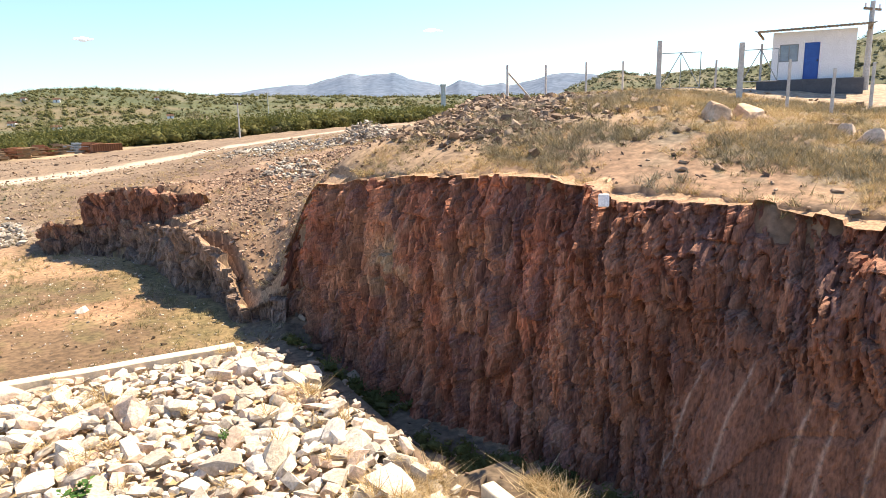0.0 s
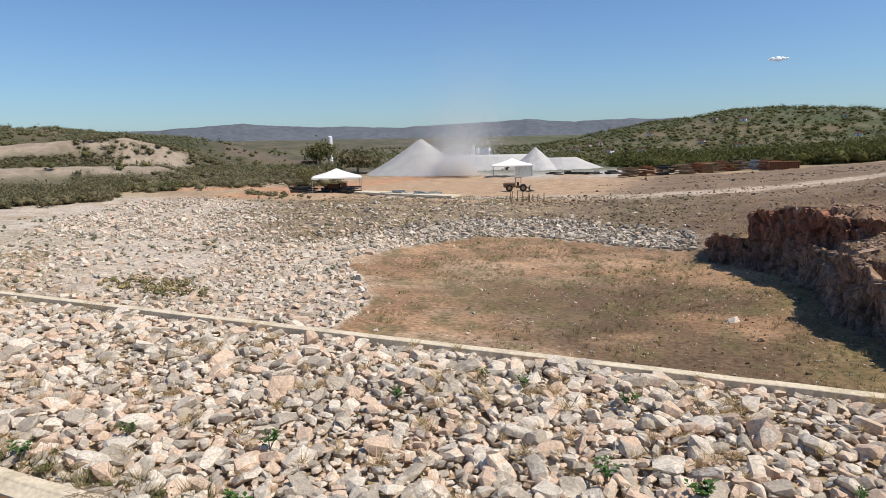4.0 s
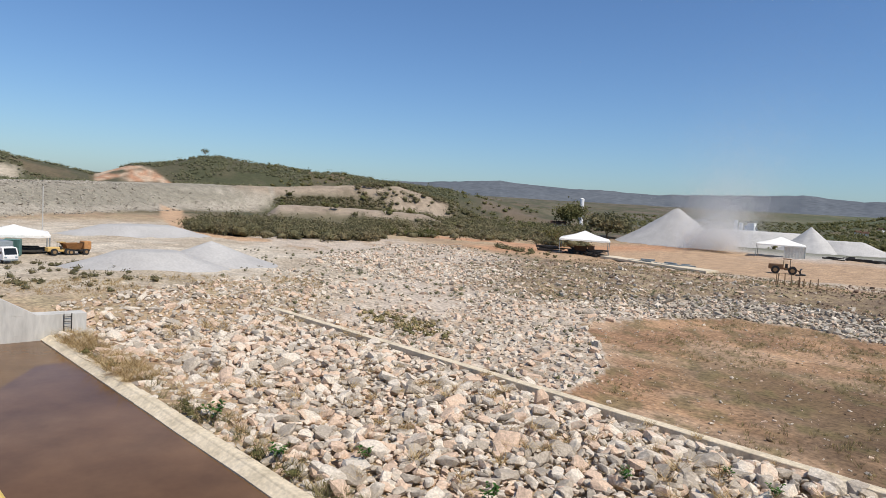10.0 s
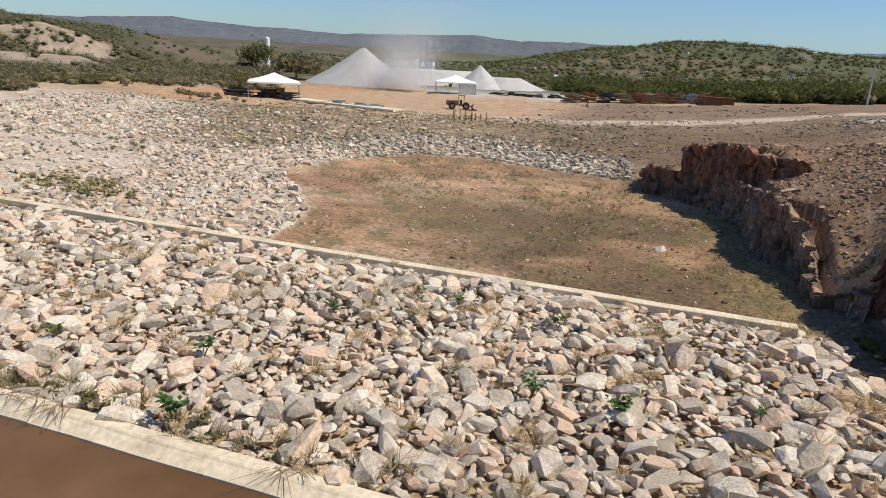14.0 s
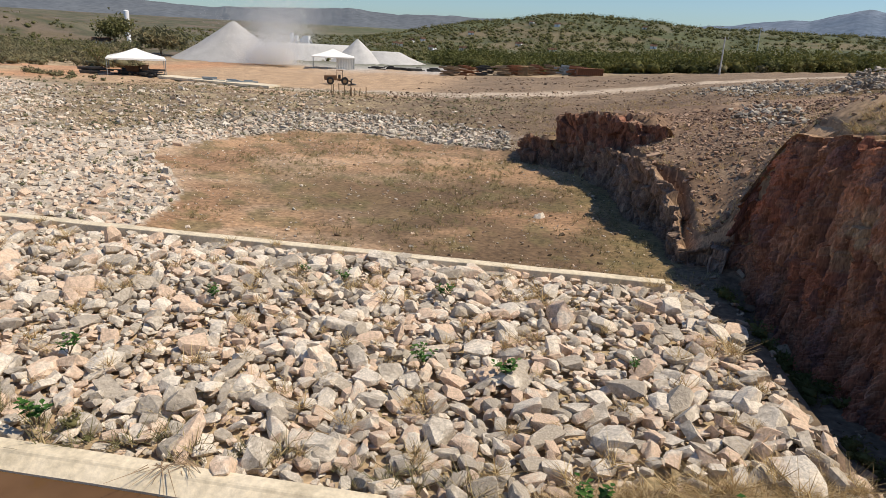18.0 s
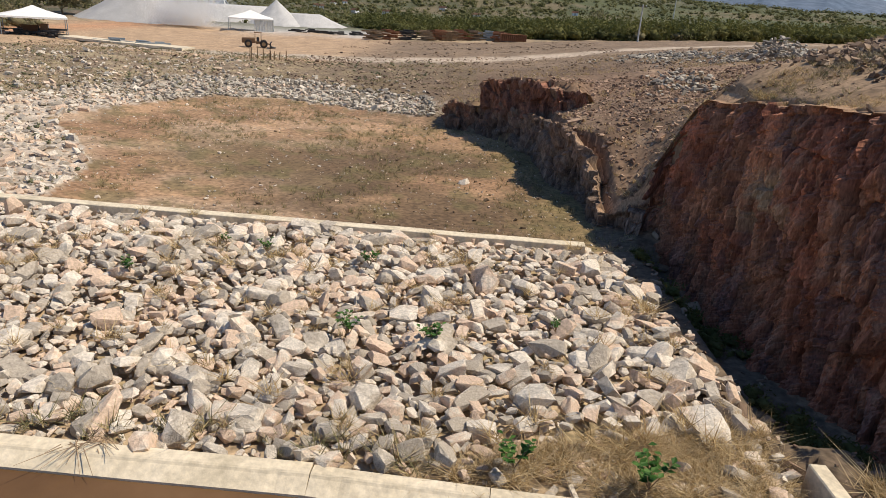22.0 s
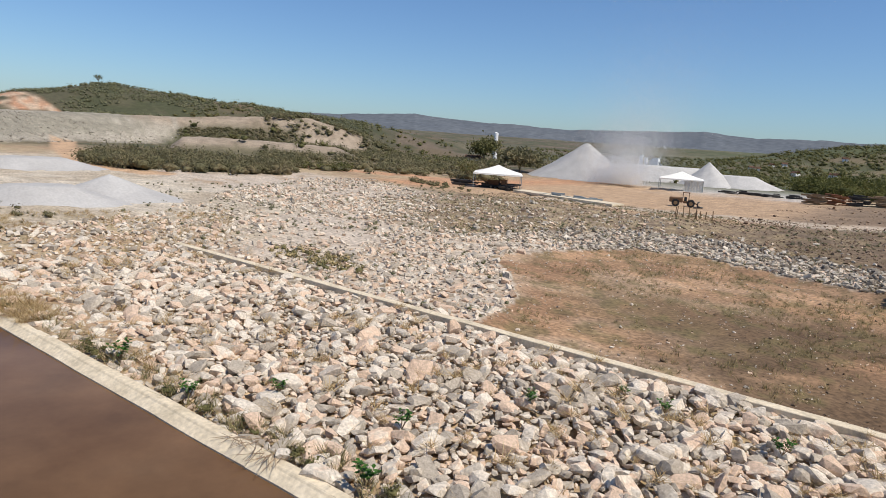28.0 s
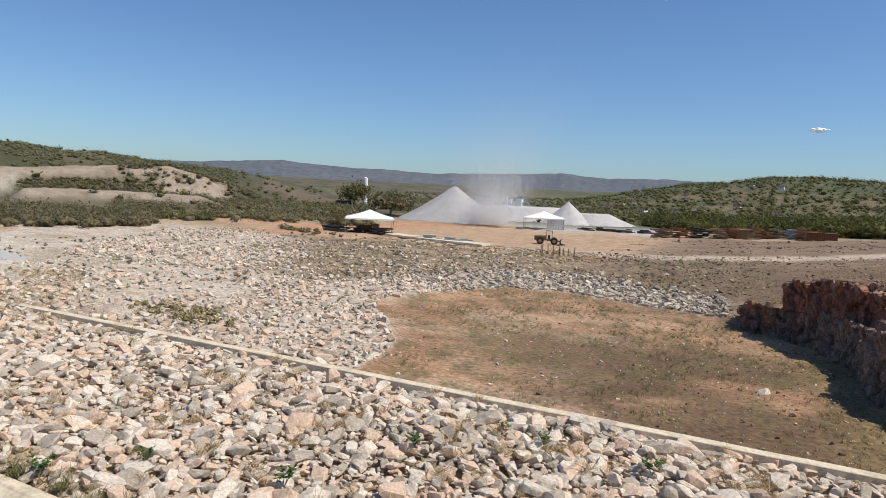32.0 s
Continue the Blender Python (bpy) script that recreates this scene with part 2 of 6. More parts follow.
# ---- the lie of the land ----
# foot of the cut bank, from south to north
FOOT = np.array([(17, -40), (16, -8), (14.6, 5), (12.9, 12.4), (12, 15.2), (10.5, 21), (9.9, 25), (9.6, 29), (9.3, 32.6), (8.6, 33.3), (7.2, 33.9), (6.6, 35.6), (6.7, 37.8), (6.6, 40), (5.6, 42.6), (5, 44.5), (5, 48), (4.7, 52.2), (2.9, 56.4), (.7, 60.2), (-1.4, 61.2), (-2.8, 63), (-4.8, 66)], float)
# rim of the pan behind the far kerb
PAN = np.array([(-20.6, 29.4), (-21.2, 34), (-23.5, 40), (-28, 46), (-34, 52), (-32, 61), (-28, 71), (-20.9, 73), (-12, 69.5), (-5, 66), (10, 66), (10, 29.4)], float)
LOW = [(-48, 12, -.25), (-20, 12, -.25), (5, 12, -.3), (-48, 29, -.1), (-22, 30, -.5), (8, 29, -.6), (-25, 38, -.75), (-36, 51, -.75), (-34, 62, -.75), (-26, 74, -.7), (-12, 72, -.7), (-4, 68, -.5),
       (-52, 42, .0), (-62, 62, .1), (-80, 95, .25), (-52, 97, .35), (-33, 97, .35), (-15, 108, .6), (-55, 20, .6), (-47, 5, 1.2), (-90, 18, .1), (-150, 20, .2), (-120, 75, .6), (-200, 90, .6),
       (-70, 130, .0), (-40, 130, .0), (-60, 200, .0), (-150, 200, .5), (6, 155, 2.6), (24, 150, 4.6)]
HIGH = [(8.4, 34.4, .7), (7.4, 36, .9), (7.7, 38.2, 1.8), (7.9, 40, 2.4), (7.2, 41, 2.6), (6.4, 44, 2.7), (6, 48, 2.6), (5.8, 52, 2.5), (3.5, 57, 2.2), (1, 61, 1.4), (-2, 62.4, 1.5), (-3.5, 66, .2), (9.1, 38.9, 2.3), (9.8, 35.7, 2.0), (9.6, 49, 3.7), (12.2, 43.3, 4.4), (12.7, 48.3, 4.7), (9, 57, 4.2), (12, 57, 4.5), (11.2, 34.2, 5.4), (12.2, 29.5, 6.6), (6, 66, 3.7), (16, 46, 5.2), (12.3, 26, 6.9), (15.2, 16, 7.1), (18, 9, 6.9), (21, -12, 7), (22, 30, 9.8), (18.3, 31.5, 9.2), (24, 22, 9.7),
        (27, 37, 10.2), (34, 39, 10.7), (31, 21, 9.5), (39, 25, 10.4), (65, 30, 11), (19, 40, 8), (20, 55, 6.2), (10, 75, 3.2), (28, 78, 6), (0, 100, 1.4), (6, 155, 2.6), (40, 110, 6.6), (24, 150, 4.6), (40, 190, 5), (70, 95, 9.2)]


def spot_field(spots):
    p = np.array(spots, float)
    n = len(p)

    def kernel(x, y):
        return np.sqrt((x[:, None] - p[:, 0]) ** 2 + (y[:, None] - p[:, 1]) ** 2 + 4.0)

    w = np.linalg.solve(np.r_[np.c_[kernel(p[:, 0], p[:, 1]), np.ones(n)], [np.r_[np.ones(n), 0]]], np.r_[p[:, 2], 0])

    def f(x, y):
        out = np.empty(len(x))
        for k in range(0, len(x), 20000):
            s = slice(k, k + 20000)
            out[s] = kernel(x[s], y[s]) @ w[:-1] + w[-1]
        return out
    return f


low_field, high_field = spot_field(LOW), spot_field(HIGH)


def line_distance(x, y, line):
    """Signed distance to a polyline: positive to its right."""
    best, sign = np.full(len(x), 1e9), np.ones(len(x))
    for (ax, ay), (bx, by) in zip(line[:-1], line[1:]):
        dx, dy = bx - ax, by - ay
        t = np.clip(((x - ax) * dx + (y - ay) * dy) / (dx * dx + dy * dy), 0, 1)
        ox, oy = x - ax - t * dx, y - ay - t * dy
        d = np.hypot(ox, oy)
        s = np.where(dx * (y - ay) - dy * (x - ax) < 0, 1.0, -1.0)
        near = d < best - 1e-6
        best, sign = np.where(near, d, best), np.where(near, s, sign)
    return best * sign


def inside(x, y, poly):
    c = np.zeros(len(x), bool)
    for (ax, ay), (bx, by) in zip(poly, np.roll(poly, -1, 0)):
        hit = (ay > y) != (by > y)
        c ^= hit & (x < (bx - ax) * (y - ay) / ((by - ay) if by != ay else 1e-9) + ax)
    return c


def setback(y):
    return np.where(y < 33, 2.2 + np.clip(25 - y, 0, 20) * 0.06, 1.15)


# the raised shelf of red earth behind the lower bank
SHELF = np.array([(8.2, 51.6), (5.4, 53.5), (4.1, 54.0), (2.8, 57), (1.4, 59.3), (1.0, 61.6), (3, 67), (10, 68), (10, 56)], float)
NORTH_END = np.vstack([FOOT, [(-5.5, 75), (-6, 400)]])


BANK_TOE = np.array([(-165, -60), (-158, 20), (-200, 62), (-245, 108), (-262, 150), (-300, 220)], float)
# ridges: distance, breadth of the slope, and the height angle of the crest by azimuth
RIDGES = [(540, 170, ([-100, -82, -80, -77.6, -75, -72.7, -71.6, -70.2, -67.5, -64.8, -59.5, -52.8, -48.5, -45.6, -40, -34], [2.2, 2.1, 1.95, 1.5, .9, .35, .8, 1.4, 1.9, 2.4, 2.0, 1.5, 1.3, 1.0, .2, -.6])),
          (330, 30, ([-66, -62.2, -59.4, -55.6, -49.2, -46.5, -44.2, -42], [-.3, .3, .4, .68, 1.05, .35, -.3, -1.5])),
          (250, 22, ([-61, -59, -52.7, -47.1, -45, -43], [-3, -1.1, -1.0, -1.15, -1.9, -4])),
          (900, 420, ([-16, -10, -7.2, -4.8, -3.1, -1, .7, 4.3, 9.5, 12, 17, 27, 35, 40], [-.2, .9, 1.4, 1.6, 1.85, 2.2, 2.25, 2.1, 1.8, 1.65, 1.6, 1.35, 1.4, 1.2])),
          (620, 230, ([36, 41, 43, 45, 52.6, 57, 61, 70, 80], [.3, 2.4, 3.0, 2.6, 2.9, 3.8, 4.8, 5.5, 4])), ]


def land(x, y, rough=True):
    """Height of the ground sheet."""
    x, y = np.asarray(x, float).ravel(), np.asarray(y, float).ravel()
    r, az = np.hypot(x, y), np.degrees(np.arctan2(x, y))
    lo, hi = low_field(x, y), high_field(x, y)
    pan = inside(x, y, PAN) & (y > 29.3)
    rim = np.minimum(np.abs(line_distance(x, y, np.vstack([PAN, PAN[:1]]))), 3) / 3
    lo = np.where(pan, lo * (1 - rim) + rim * -1.0, lo)
    lo = np.where((x < 9) & (x > -46.6) & (y < 11.95) & (y > -30), -1.5, lo)
    lo = lo - 1.1 * smooth(8.5, 9.3, x) * smooth(14.7, 16, y) * smooth(33, 30, y) * (x < 20)
    lo = lo - 1.15 * smooth(10.4, 11.4, x) * smooth(16, 14.7, y) * (y > -20) * (x < 21)
    lo = lo - .65 * smooth(7.7, 8.3, x) * (x < 9.4) * smooth(14.8, 14.0, y) * (y > 11.9)
    d = line_distance(x, y, NORTH_END)
    sb = setback(y)
    width = np.where((y > 33.5) & (y < 62), 0.45, 0.3) * sb + smooth(62, 80, y) * 25
    z = lo + (hi - lo) * np.clip((d - np.where((y > 33.5) & (y < 62), 0.85, 0.95) * sb) / width, 0, 1)
    on = inside(x, y, SHELF)
    shelf_in = np.clip(np.abs(line_distance(x, y, np.vstack([SHELF, SHELF[:1]]))) / .8 - .4, 0, 1) * on
    z = np.maximum(z, z * (1 - shelf_in) + shelf_in * np.interp(y, [53, 58, 61, 68], [4.75, 4.6, 3.9, 3.5]))
    z = z + .7 * np.exp(-((x - 22.3) / 2.4) ** 2 - ((y - 35.6) / 3.0) ** 2)
    # the wider country
    far = smooth(230, 420, r)
    east = smooth(-14, 8, az) * smooth(75, 55, az)
    plain_z = -3.0 + 4 * fbm(x / 160, y / 160, 3, 5) + smooth(500, 1800, r) * (10 + 20 * smooth(10, -8, az)) + 5 * east
    z = z * (1 - far) + plain_z * far
    # rubble embankment to the west
    toe = -line_distance(x, y, BANK_TOE)
    z = z + smooth(0, 30, toe) * (7.3 + 4.6 * smooth(20, 170, y)) * smooth(-58.3, -60.6, az) * (1 - smooth(380, 460, r))
    # ridges that close the view
    for radius, width, table in RIDGES:
        crest = 9.6 + radius * np.tan(np.radians(np.interp(az, table[0], table[1], left=-9, right=-9)))
        shape = np.where(r < radius, smooth(radius - width, radius, r), smooth(radius + 2 * width, radius, r))
        z = np.maximum(z, z + (crest - z) * shape + (fbm(x / 40, y / 40, 3, 15) - .5) * (5 if radius > 400 else 1.6) * shape)
    if rough:
        bumpy = np.clip(r / 60, 0.25, 3)
        z = z + (fbm(x / 2.1, y / 2.1, 3, 11) - 0.5) * 0.22 * bumpy * (1 + 1.4 * ((d > sb) & (y < 70))) + (fbm(x / 14, y / 14, 3, 21) - 0.5) * 0.5 * smooth(20, 80, r)
    return z


def land_at(x, y):
    return float(land([x], [y])[0])


# ---- ground: one sheet to the horizon ----
def ground_tint(x, y):
    r, az = np.hypot(x, y), np.degrees(np.arctan2(x, y))
    n1, n2, n3 = fbm(x / 7, y / 7, 4, 31), fbm(x / 1.3, y / 1.3, 3, 41), fbm(x / 60, y / 60, 4, 51)

    def mix(a, b, t):
        t = np.clip(t, 0, 1)[:, None]
        return a * (1 - t) + b * t

    def C(*c):
        return np.tile(np.array(c, float), (len(x), 1))
    c = mix(C(0.36, 0.25, 0.155), C(0.43, 0.33, 0.21), n1 * 2 - 0.5)
    c = mix(c, C(0.24, 0.20, 0.10), smooth(0.55, 0.75, n2) * 0.5)
    # pan: reddish soil, straw and olive patches
    pan = inside(x, y, PAN)
    n4 = fbm(x / 9 + 3, y / 7, 4, 37)
    p = mix(C(0.32, 0.20, 0.12), C(0.43, 0.28, 0.17), smooth(0.36, 0.62, n1))
    p = mix(p, C(0.46, 0.34, 0.24), smooth(.46, .62, fbm(x / 7 + 9, y / 5, 3, 39)) * smooth(-4, -11, x) * smooth(64, 52, y) * .85)
    p = mix(p, C(0.135, 0.092, 0.055), smooth(57, 47, y + 10 * (n4 - .5)) * smooth(-20, -8, x + 12 * (n4 - .5)) * smooth(0.15, 0.42, n4) * .9)
    p = mix(p, C(0.20, 0.15, 0.08), smooth(.54, .68, n4) * .4)
    p = mix(p, C(0.31, 0.24, 0.12), smooth(2.5, 7, x + 4 * n1 - (50 - y) * 0.12) * 0.75)
    p = mix(p, C(0.15, 0.13, 0.06), smooth(0.52, 0.68, n2) * 0.65)
    c = np.where(pan[:, None], p * np.array((.93, .88, .82)), c)
    # ditch soil, darkened further to stand for the shade of the bank
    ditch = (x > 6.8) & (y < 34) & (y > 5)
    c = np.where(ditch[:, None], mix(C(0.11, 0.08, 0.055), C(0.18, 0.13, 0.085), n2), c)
    # rubble ground round the pan
    rub = smooth(140, 95, np.hypot(x + 40, y - 50)) * (~pan) * (x < 0) * (y > 29) * smooth(104, 92, y)
    c = mix(c, C(0.50, 0.42, 0.335), rub * smooth(0.25, 0.5, n1 * 0.5 + n2 * 0.5))
    c = mix(c, C(0.21, 0.155, 0.10), smooth(-40, -24, x) * smooth(8, 13, np.where(pan, 0, np.abs(line_distance(x, y, np.vstack([PAN, PAN[:1]]))))) * (y > 60) * smooth(112, 100, y) * .85)
    c = mix(c, mix(C(0.25, 0.175, 0.115), C(0.34, 0.235, 0.15), n2), smooth(-34, -20, x) * smooth(74, 82, y) * smooth(175, 160, y) * .9)
    edge_d = np.where(pan, 0, np.abs(line_distance(x, y, np.vstack([PAN, PAN[:1]]))))
    dirt = smooth(-44, -36, az) * smooth(8, 12, edge_d + 4 * (n1 - .5)) * (y > 55) * smooth(112, 100, y) * (x < 0)
    c = mix(c, mix(C(0.20, 0.145, 0.095), C(0.32, 0.245, 0.14), smooth(.4, .65, n2)), dirt * .9)
    # earthen yard to the north, pale track across it
    yard = smooth(98, 106, y + 6 * (n1 - .5)) * smooth(235, 205, y) * smooth(-108, -92, x) * smooth(-16, -30, x + 10 * (n1 - .5))
    c = mix(c, mix(C(0.44, 0.30, 0.185), C(0.48, 0.265, 0.145), smooth(-80, -92, x)), yard)
    c = mix(c, C(0.48, 0.40, 0.31), smooth(5, 3, np.abs(y - 112 - (x + 30) * 0.10)) * smooth(-70, -60, x) * smooth(-2, -8, x) * 0.9)
    c = mix(c, C(0.50, 0.47, 0.43), smooth(0.4, 0.55, n3) * smooth(160, 185, y) * smooth(260, 240, y) * smooth(-110, -95, x) * smooth(-25, -35, x))
    track = smooth(4.5, 3.0, np.abs(y - 118 - x * 0.22 + 0.0015 * x * x)) * smooth(-30, -10, x) * smooth(75, 60, x)
    c = mix(c, C(0.50, 0.40, 0.30), track * 0.9)
    road_r = smooth(7, 4, np.abs(line_distance(x, y, np.array([(-92, 128), (-108, 128), (-126, 120), (-146, 112)], float))) + 3 * (n1 - .5))
    c = mix(c, mix(C(0.46, 0.24, 0.13), C(0.50, 0.31, 0.19), n1), road_r)
    # yard to the west
    wy = smooth(-56, -62, x) * smooth(-175, -150, x) * smooth(8, 14, y) * smooth(62, 50, y + (x + 60) * 0.12)
    c = mix(c, mix(C(0.44, 0.365, 0.27), C(0.54, 0.47, 0.37), smooth(.35, .65, n1)), wy)
    c = mix(c, C(0.38, 0.31, 0.20), smooth(0.45, 0.65, n2) * smooth(-46, -50, x) * smooth(-75, -66, x) * smooth(45, 35, y) * 0.6)
    # east bench: ochre soil and straw
    d = line_distance(x, y, NORTH_END)
    e = mix(mix(C(0.30, 0.185, 0.115), C(0.30, 0.19, 0.12), smooth(32, 38, y)), mix(C(0.40, 0.27, 0.165), C(0.38, 0.26, 0.165), smooth(32, 38, y)), smooth(0.35, 0.65, n1))
    e = mix(e, C(0.27, 0.235, 0.17), smooth(0.5, 0.6, n2) * smooth(15, 22, x) * smooth(24, 18, y - x * .1) * 0.8)
    e = mix(e, C(0.225, 0.142, 0.09), smooth(0.32, 0.6, n2) * smooth(31, 38, y) * smooth(125, 110, y) * 0.9)
    e = mix(e, C(0.47, 0.35, 0.24), smooth(31, 35, x) * (y < 60))
    e = e * (1 - .18 * smooth(14, 18, y) * smooth(17, 14, x))[:, None]
    e = e * (1 - .16 * smooth(14, 18, x) * smooth(36, 32, y))[:, None]
    c = mix(c, e * .9, np.where(y < 62, d > .3, smooth(-14, 14, d + 8 * (n1 - .5))) * smooth(112, 84, y) * (x < 90))
    c = np.where(((y > 62) & (y < 168) & (x > -26) & (x < 60))[:, None], c * (1 - .26 * smooth(62, 80, y) * smooth(-26, -14, x) * (1 - track))[:, None], c)
    # far country
    f = mix(C(0.14, 0.14, 0.075), C(0.20, 0.185, 0.11), smooth(0.35, 0.6, n3))
    f = mix(f, C(0.24, 0.19, 0.13), smooth(-50, -40, az) * smooth(-20, -28, az) * smooth(.35, .6, fbm(x / 120, y / 70, 3, 63)))
    f = mix(f, C(0.135, 0.13, 0.07), smooth(340, 380, r) * (az < -42) * .9)
    f = mix(f, C(0.125, 0.14, 0.06), smooth(-20, -14, az) * smooth(.68, .5, fbm(x / 50, y / 50, 3, 67)) * .85)
    f = mix(f, C(0.22, 0.175, 0.10), smooth(0.60, 0.72, fbm(x / 110, y / 60, 4, 61)))
    f = mix(f, C(0.085, 0.10, 0.042), smooth(0.5, 0.6, fbm(x / 16, y / 16, 3, 71)) * 0.7)
    f = f * (.76 - .08 * smooth(-16, -26, az))[:, None] * (1 - np.array((0, .04, 0)) * smooth(-16, -26, az)[:, None])
    c = mix(c, f, smooth(190, 260, r + 50 * (n3 - .5)))
    toe = -line_distance(x, y, BANK_TOE)
    bank = smooth(0, 5, toe) * smooth(215, 185, y) * smooth(75, 60, toe)
    c = mix(c, mix(mix(C(0.32, 0.285, 0.225), C(0.41, 0.365, 0.295), n1), C(0.27, 0.245, 0.19), smooth(.5, .62, fbm(toe / 5, y / 60, 3, 33))), bank)
    # quarried scars on the western rise, dug terraces, dirt roads
    c = mix(c, mix(C(0.40, 0.34, 0.25), C(0.52, 0.45, 0.35), n2), smooth(.42, .52, fbm(x / 30, y / 30, 4, 81)) * smooth(-77, -78.2, az) * smooth(420, 440, r) * smooth(530, 515, r))
    c = mix(c, mix(C(0.46, 0.255, 0.15), C(0.54, 0.40, 0.28), smooth(.35, .6, n2)), smooth(.30, .42, fbm(x / 18, y / 18, 3, 83)) * smooth(-73, -72.4, az) * smooth(-66.5, -67, az) * smooth(-69.9 + (525 - r) / 30, -70.3 + (525 - r) / 30, az) * smooth(330, 380, r) * smooth(640, 600, r))
    dug = np.maximum(smooth(22, 12, np.abs(r - 335)) * smooth(-64, -62, az) * smooth(-44, -45.5, az), smooth(16, 7, np.abs(r - 250)) * smooth(-61, -59, az) * smooth(-44, -46, az))
    dug = np.maximum(dug, smooth(-51, -49.5, az) * smooth(-43.8, -45.5, az) * smooth(300, 306, r) * smooth(350, 340, r))
    c = mix(c, mix(C(0.29, 0.225, 0.16), C(0.38, 0.31, 0.235), n1), dug * smooth(.2, .45, n1 * .5 + n2 * .5))
    road_w = smooth(4.2, 2.8, np.abs(line_distance(x, y, np.array([(-245, 103), (-205, 86), (-168, 72.6), (-140, 63), (-127, 59), (-112, 62)], float))))
    c = mix(c, C(0.50, 0.33, 0.2), road_w)
    return c


az = np.radians(np.r_[np.arange(-92, 70, 0.33), np.arange(70, 268, 2.5)])
rad = np.r_[2.0, 5.0, 8.0, np.geomspace(10.5, 3200, 300)]
RR, AA = np.meshgrid(rad, az, indexing="ij")
gx, gy = (RR * np.sin(AA)).ravel(), (RR * np.cos(AA)).ravel()
na, nr = len(az), len(rad)
ii, jj = np.meshgrid(np.arange(nr - 1), np.arange(na), indexing="ij")
jn = (jj + 1) % na
faces = np.stack([ii * na + jj, ii * na + jn, (ii + 1) * na + jn, (ii + 1) * na + jj], -1).reshape(-1, 4)
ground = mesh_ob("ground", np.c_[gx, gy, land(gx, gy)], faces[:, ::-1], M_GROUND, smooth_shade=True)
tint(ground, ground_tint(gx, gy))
tagged(ground, "dry reddish earth with straw, rubble and green scrubland beyond", "ground", kind="structure")


# ---- cut bank: a face of red weathered rock ----
def resample(line, step):
    seg = np.hypot(*np.diff(line, axis=0).T)
    s = np.r_[0, np.cumsum(seg)]
    n = int(s[-1] / step) + 1
    at = np.linspace(0, s[-1], n)
    return np.stack([np.interp(at, s, line[:, 0]), np.interp(at, s, line[:, 1])], 1), at


def shards(u, v, wide, tall, seed):
    """Cells of broken rock over (u, v): each one's random share, a second one, its own slant, and the nearness of its edge."""
    a, b = u / wide, v / tall
    ia, ib = np.floor(a).astype(np.int64), np.floor(b).astype(np.int64)
    best, second = np.full(u.shape, 9.0), np.full(u.shape, 9.0)
    da, db, ka, kb = (np.zeros(u.shape) for _ in range(4))
    for oa in (-1, 0, 1):
        for ob_ in (-1, 0, 1):
            ca, cb = ia + oa, ib + ob_
            ea, eb = a - ca - .1 - .8 * _hash(ca, cb, seed), b - cb - .1 - .8 * _hash(ca, cb, seed + 1)
            d = np.abs(ea) ** 1.5 + np.abs(eb) ** 1.5
            near = d < best
            second = np.where(near, best, np.minimum(second, d))
            best, da, db = np.where(near, d, best), np.where(near, ea, da), np.where(near, eb, db)
            ka, kb = np.where(near, ca, ka), np.where(near, cb, kb)
    ka, kb = ka.astype(np.int64), kb.astype(np.int64)
    share, other = _hash(ka, kb, seed + 2), _hash(ka, kb, seed + 3)
    slant = da * (_hash(ka, kb, seed + 4) - .5) * 2 + db * (_hash(ka, kb, seed + 5) - .5) * 2
    return share, other, slant, smooth(.14, 0, second - best)


def blend(u, w, q):
    q = np.clip(q, 0, 1).ravel()[:, None]
    return np.asarray(u) * (1 - q) + np.asarray(w) * q


def face_mesh(name, X, Y, Z, col, label):
    n, m = X.shape
    a, b = np.meshgrid(np.arange(n - 1), np.arange(m - 1), indexing="ij")
    f = np.stack([a * m + b, (a + 1) * m + b, (a + 1) * m + b + 1, a * m + b + 1], -1).reshape(-1, 4)
    ob = mesh_ob(name, np.c_[X.ravel(), Y.ravel(), Z.ravel()], f[:, ::-1], M_CLIFF)
    tint(ob, col)
    return tagged(ob, label, "cliff", kind="structure")


def along(line, step, ease):
    p, s = resample(np.asarray(line, float), step)
    k = max(2, int(ease / step))
    ker = np.ones(2 * k + 1) / (2 * k + 1)
    for c in (0, 1):
        p[:, c] = np.convolve(np.pad(p[:, c], k, mode="edge"), ker, mode="valid")
    t = np.gradient(p, axis=0)
    t /= np.linalg.norm(t, axis=1)[:, None] + 1e-9
    return p, s, np.stack([t[:, 1], -t[:, 0]], 1)               # the last points into the bank


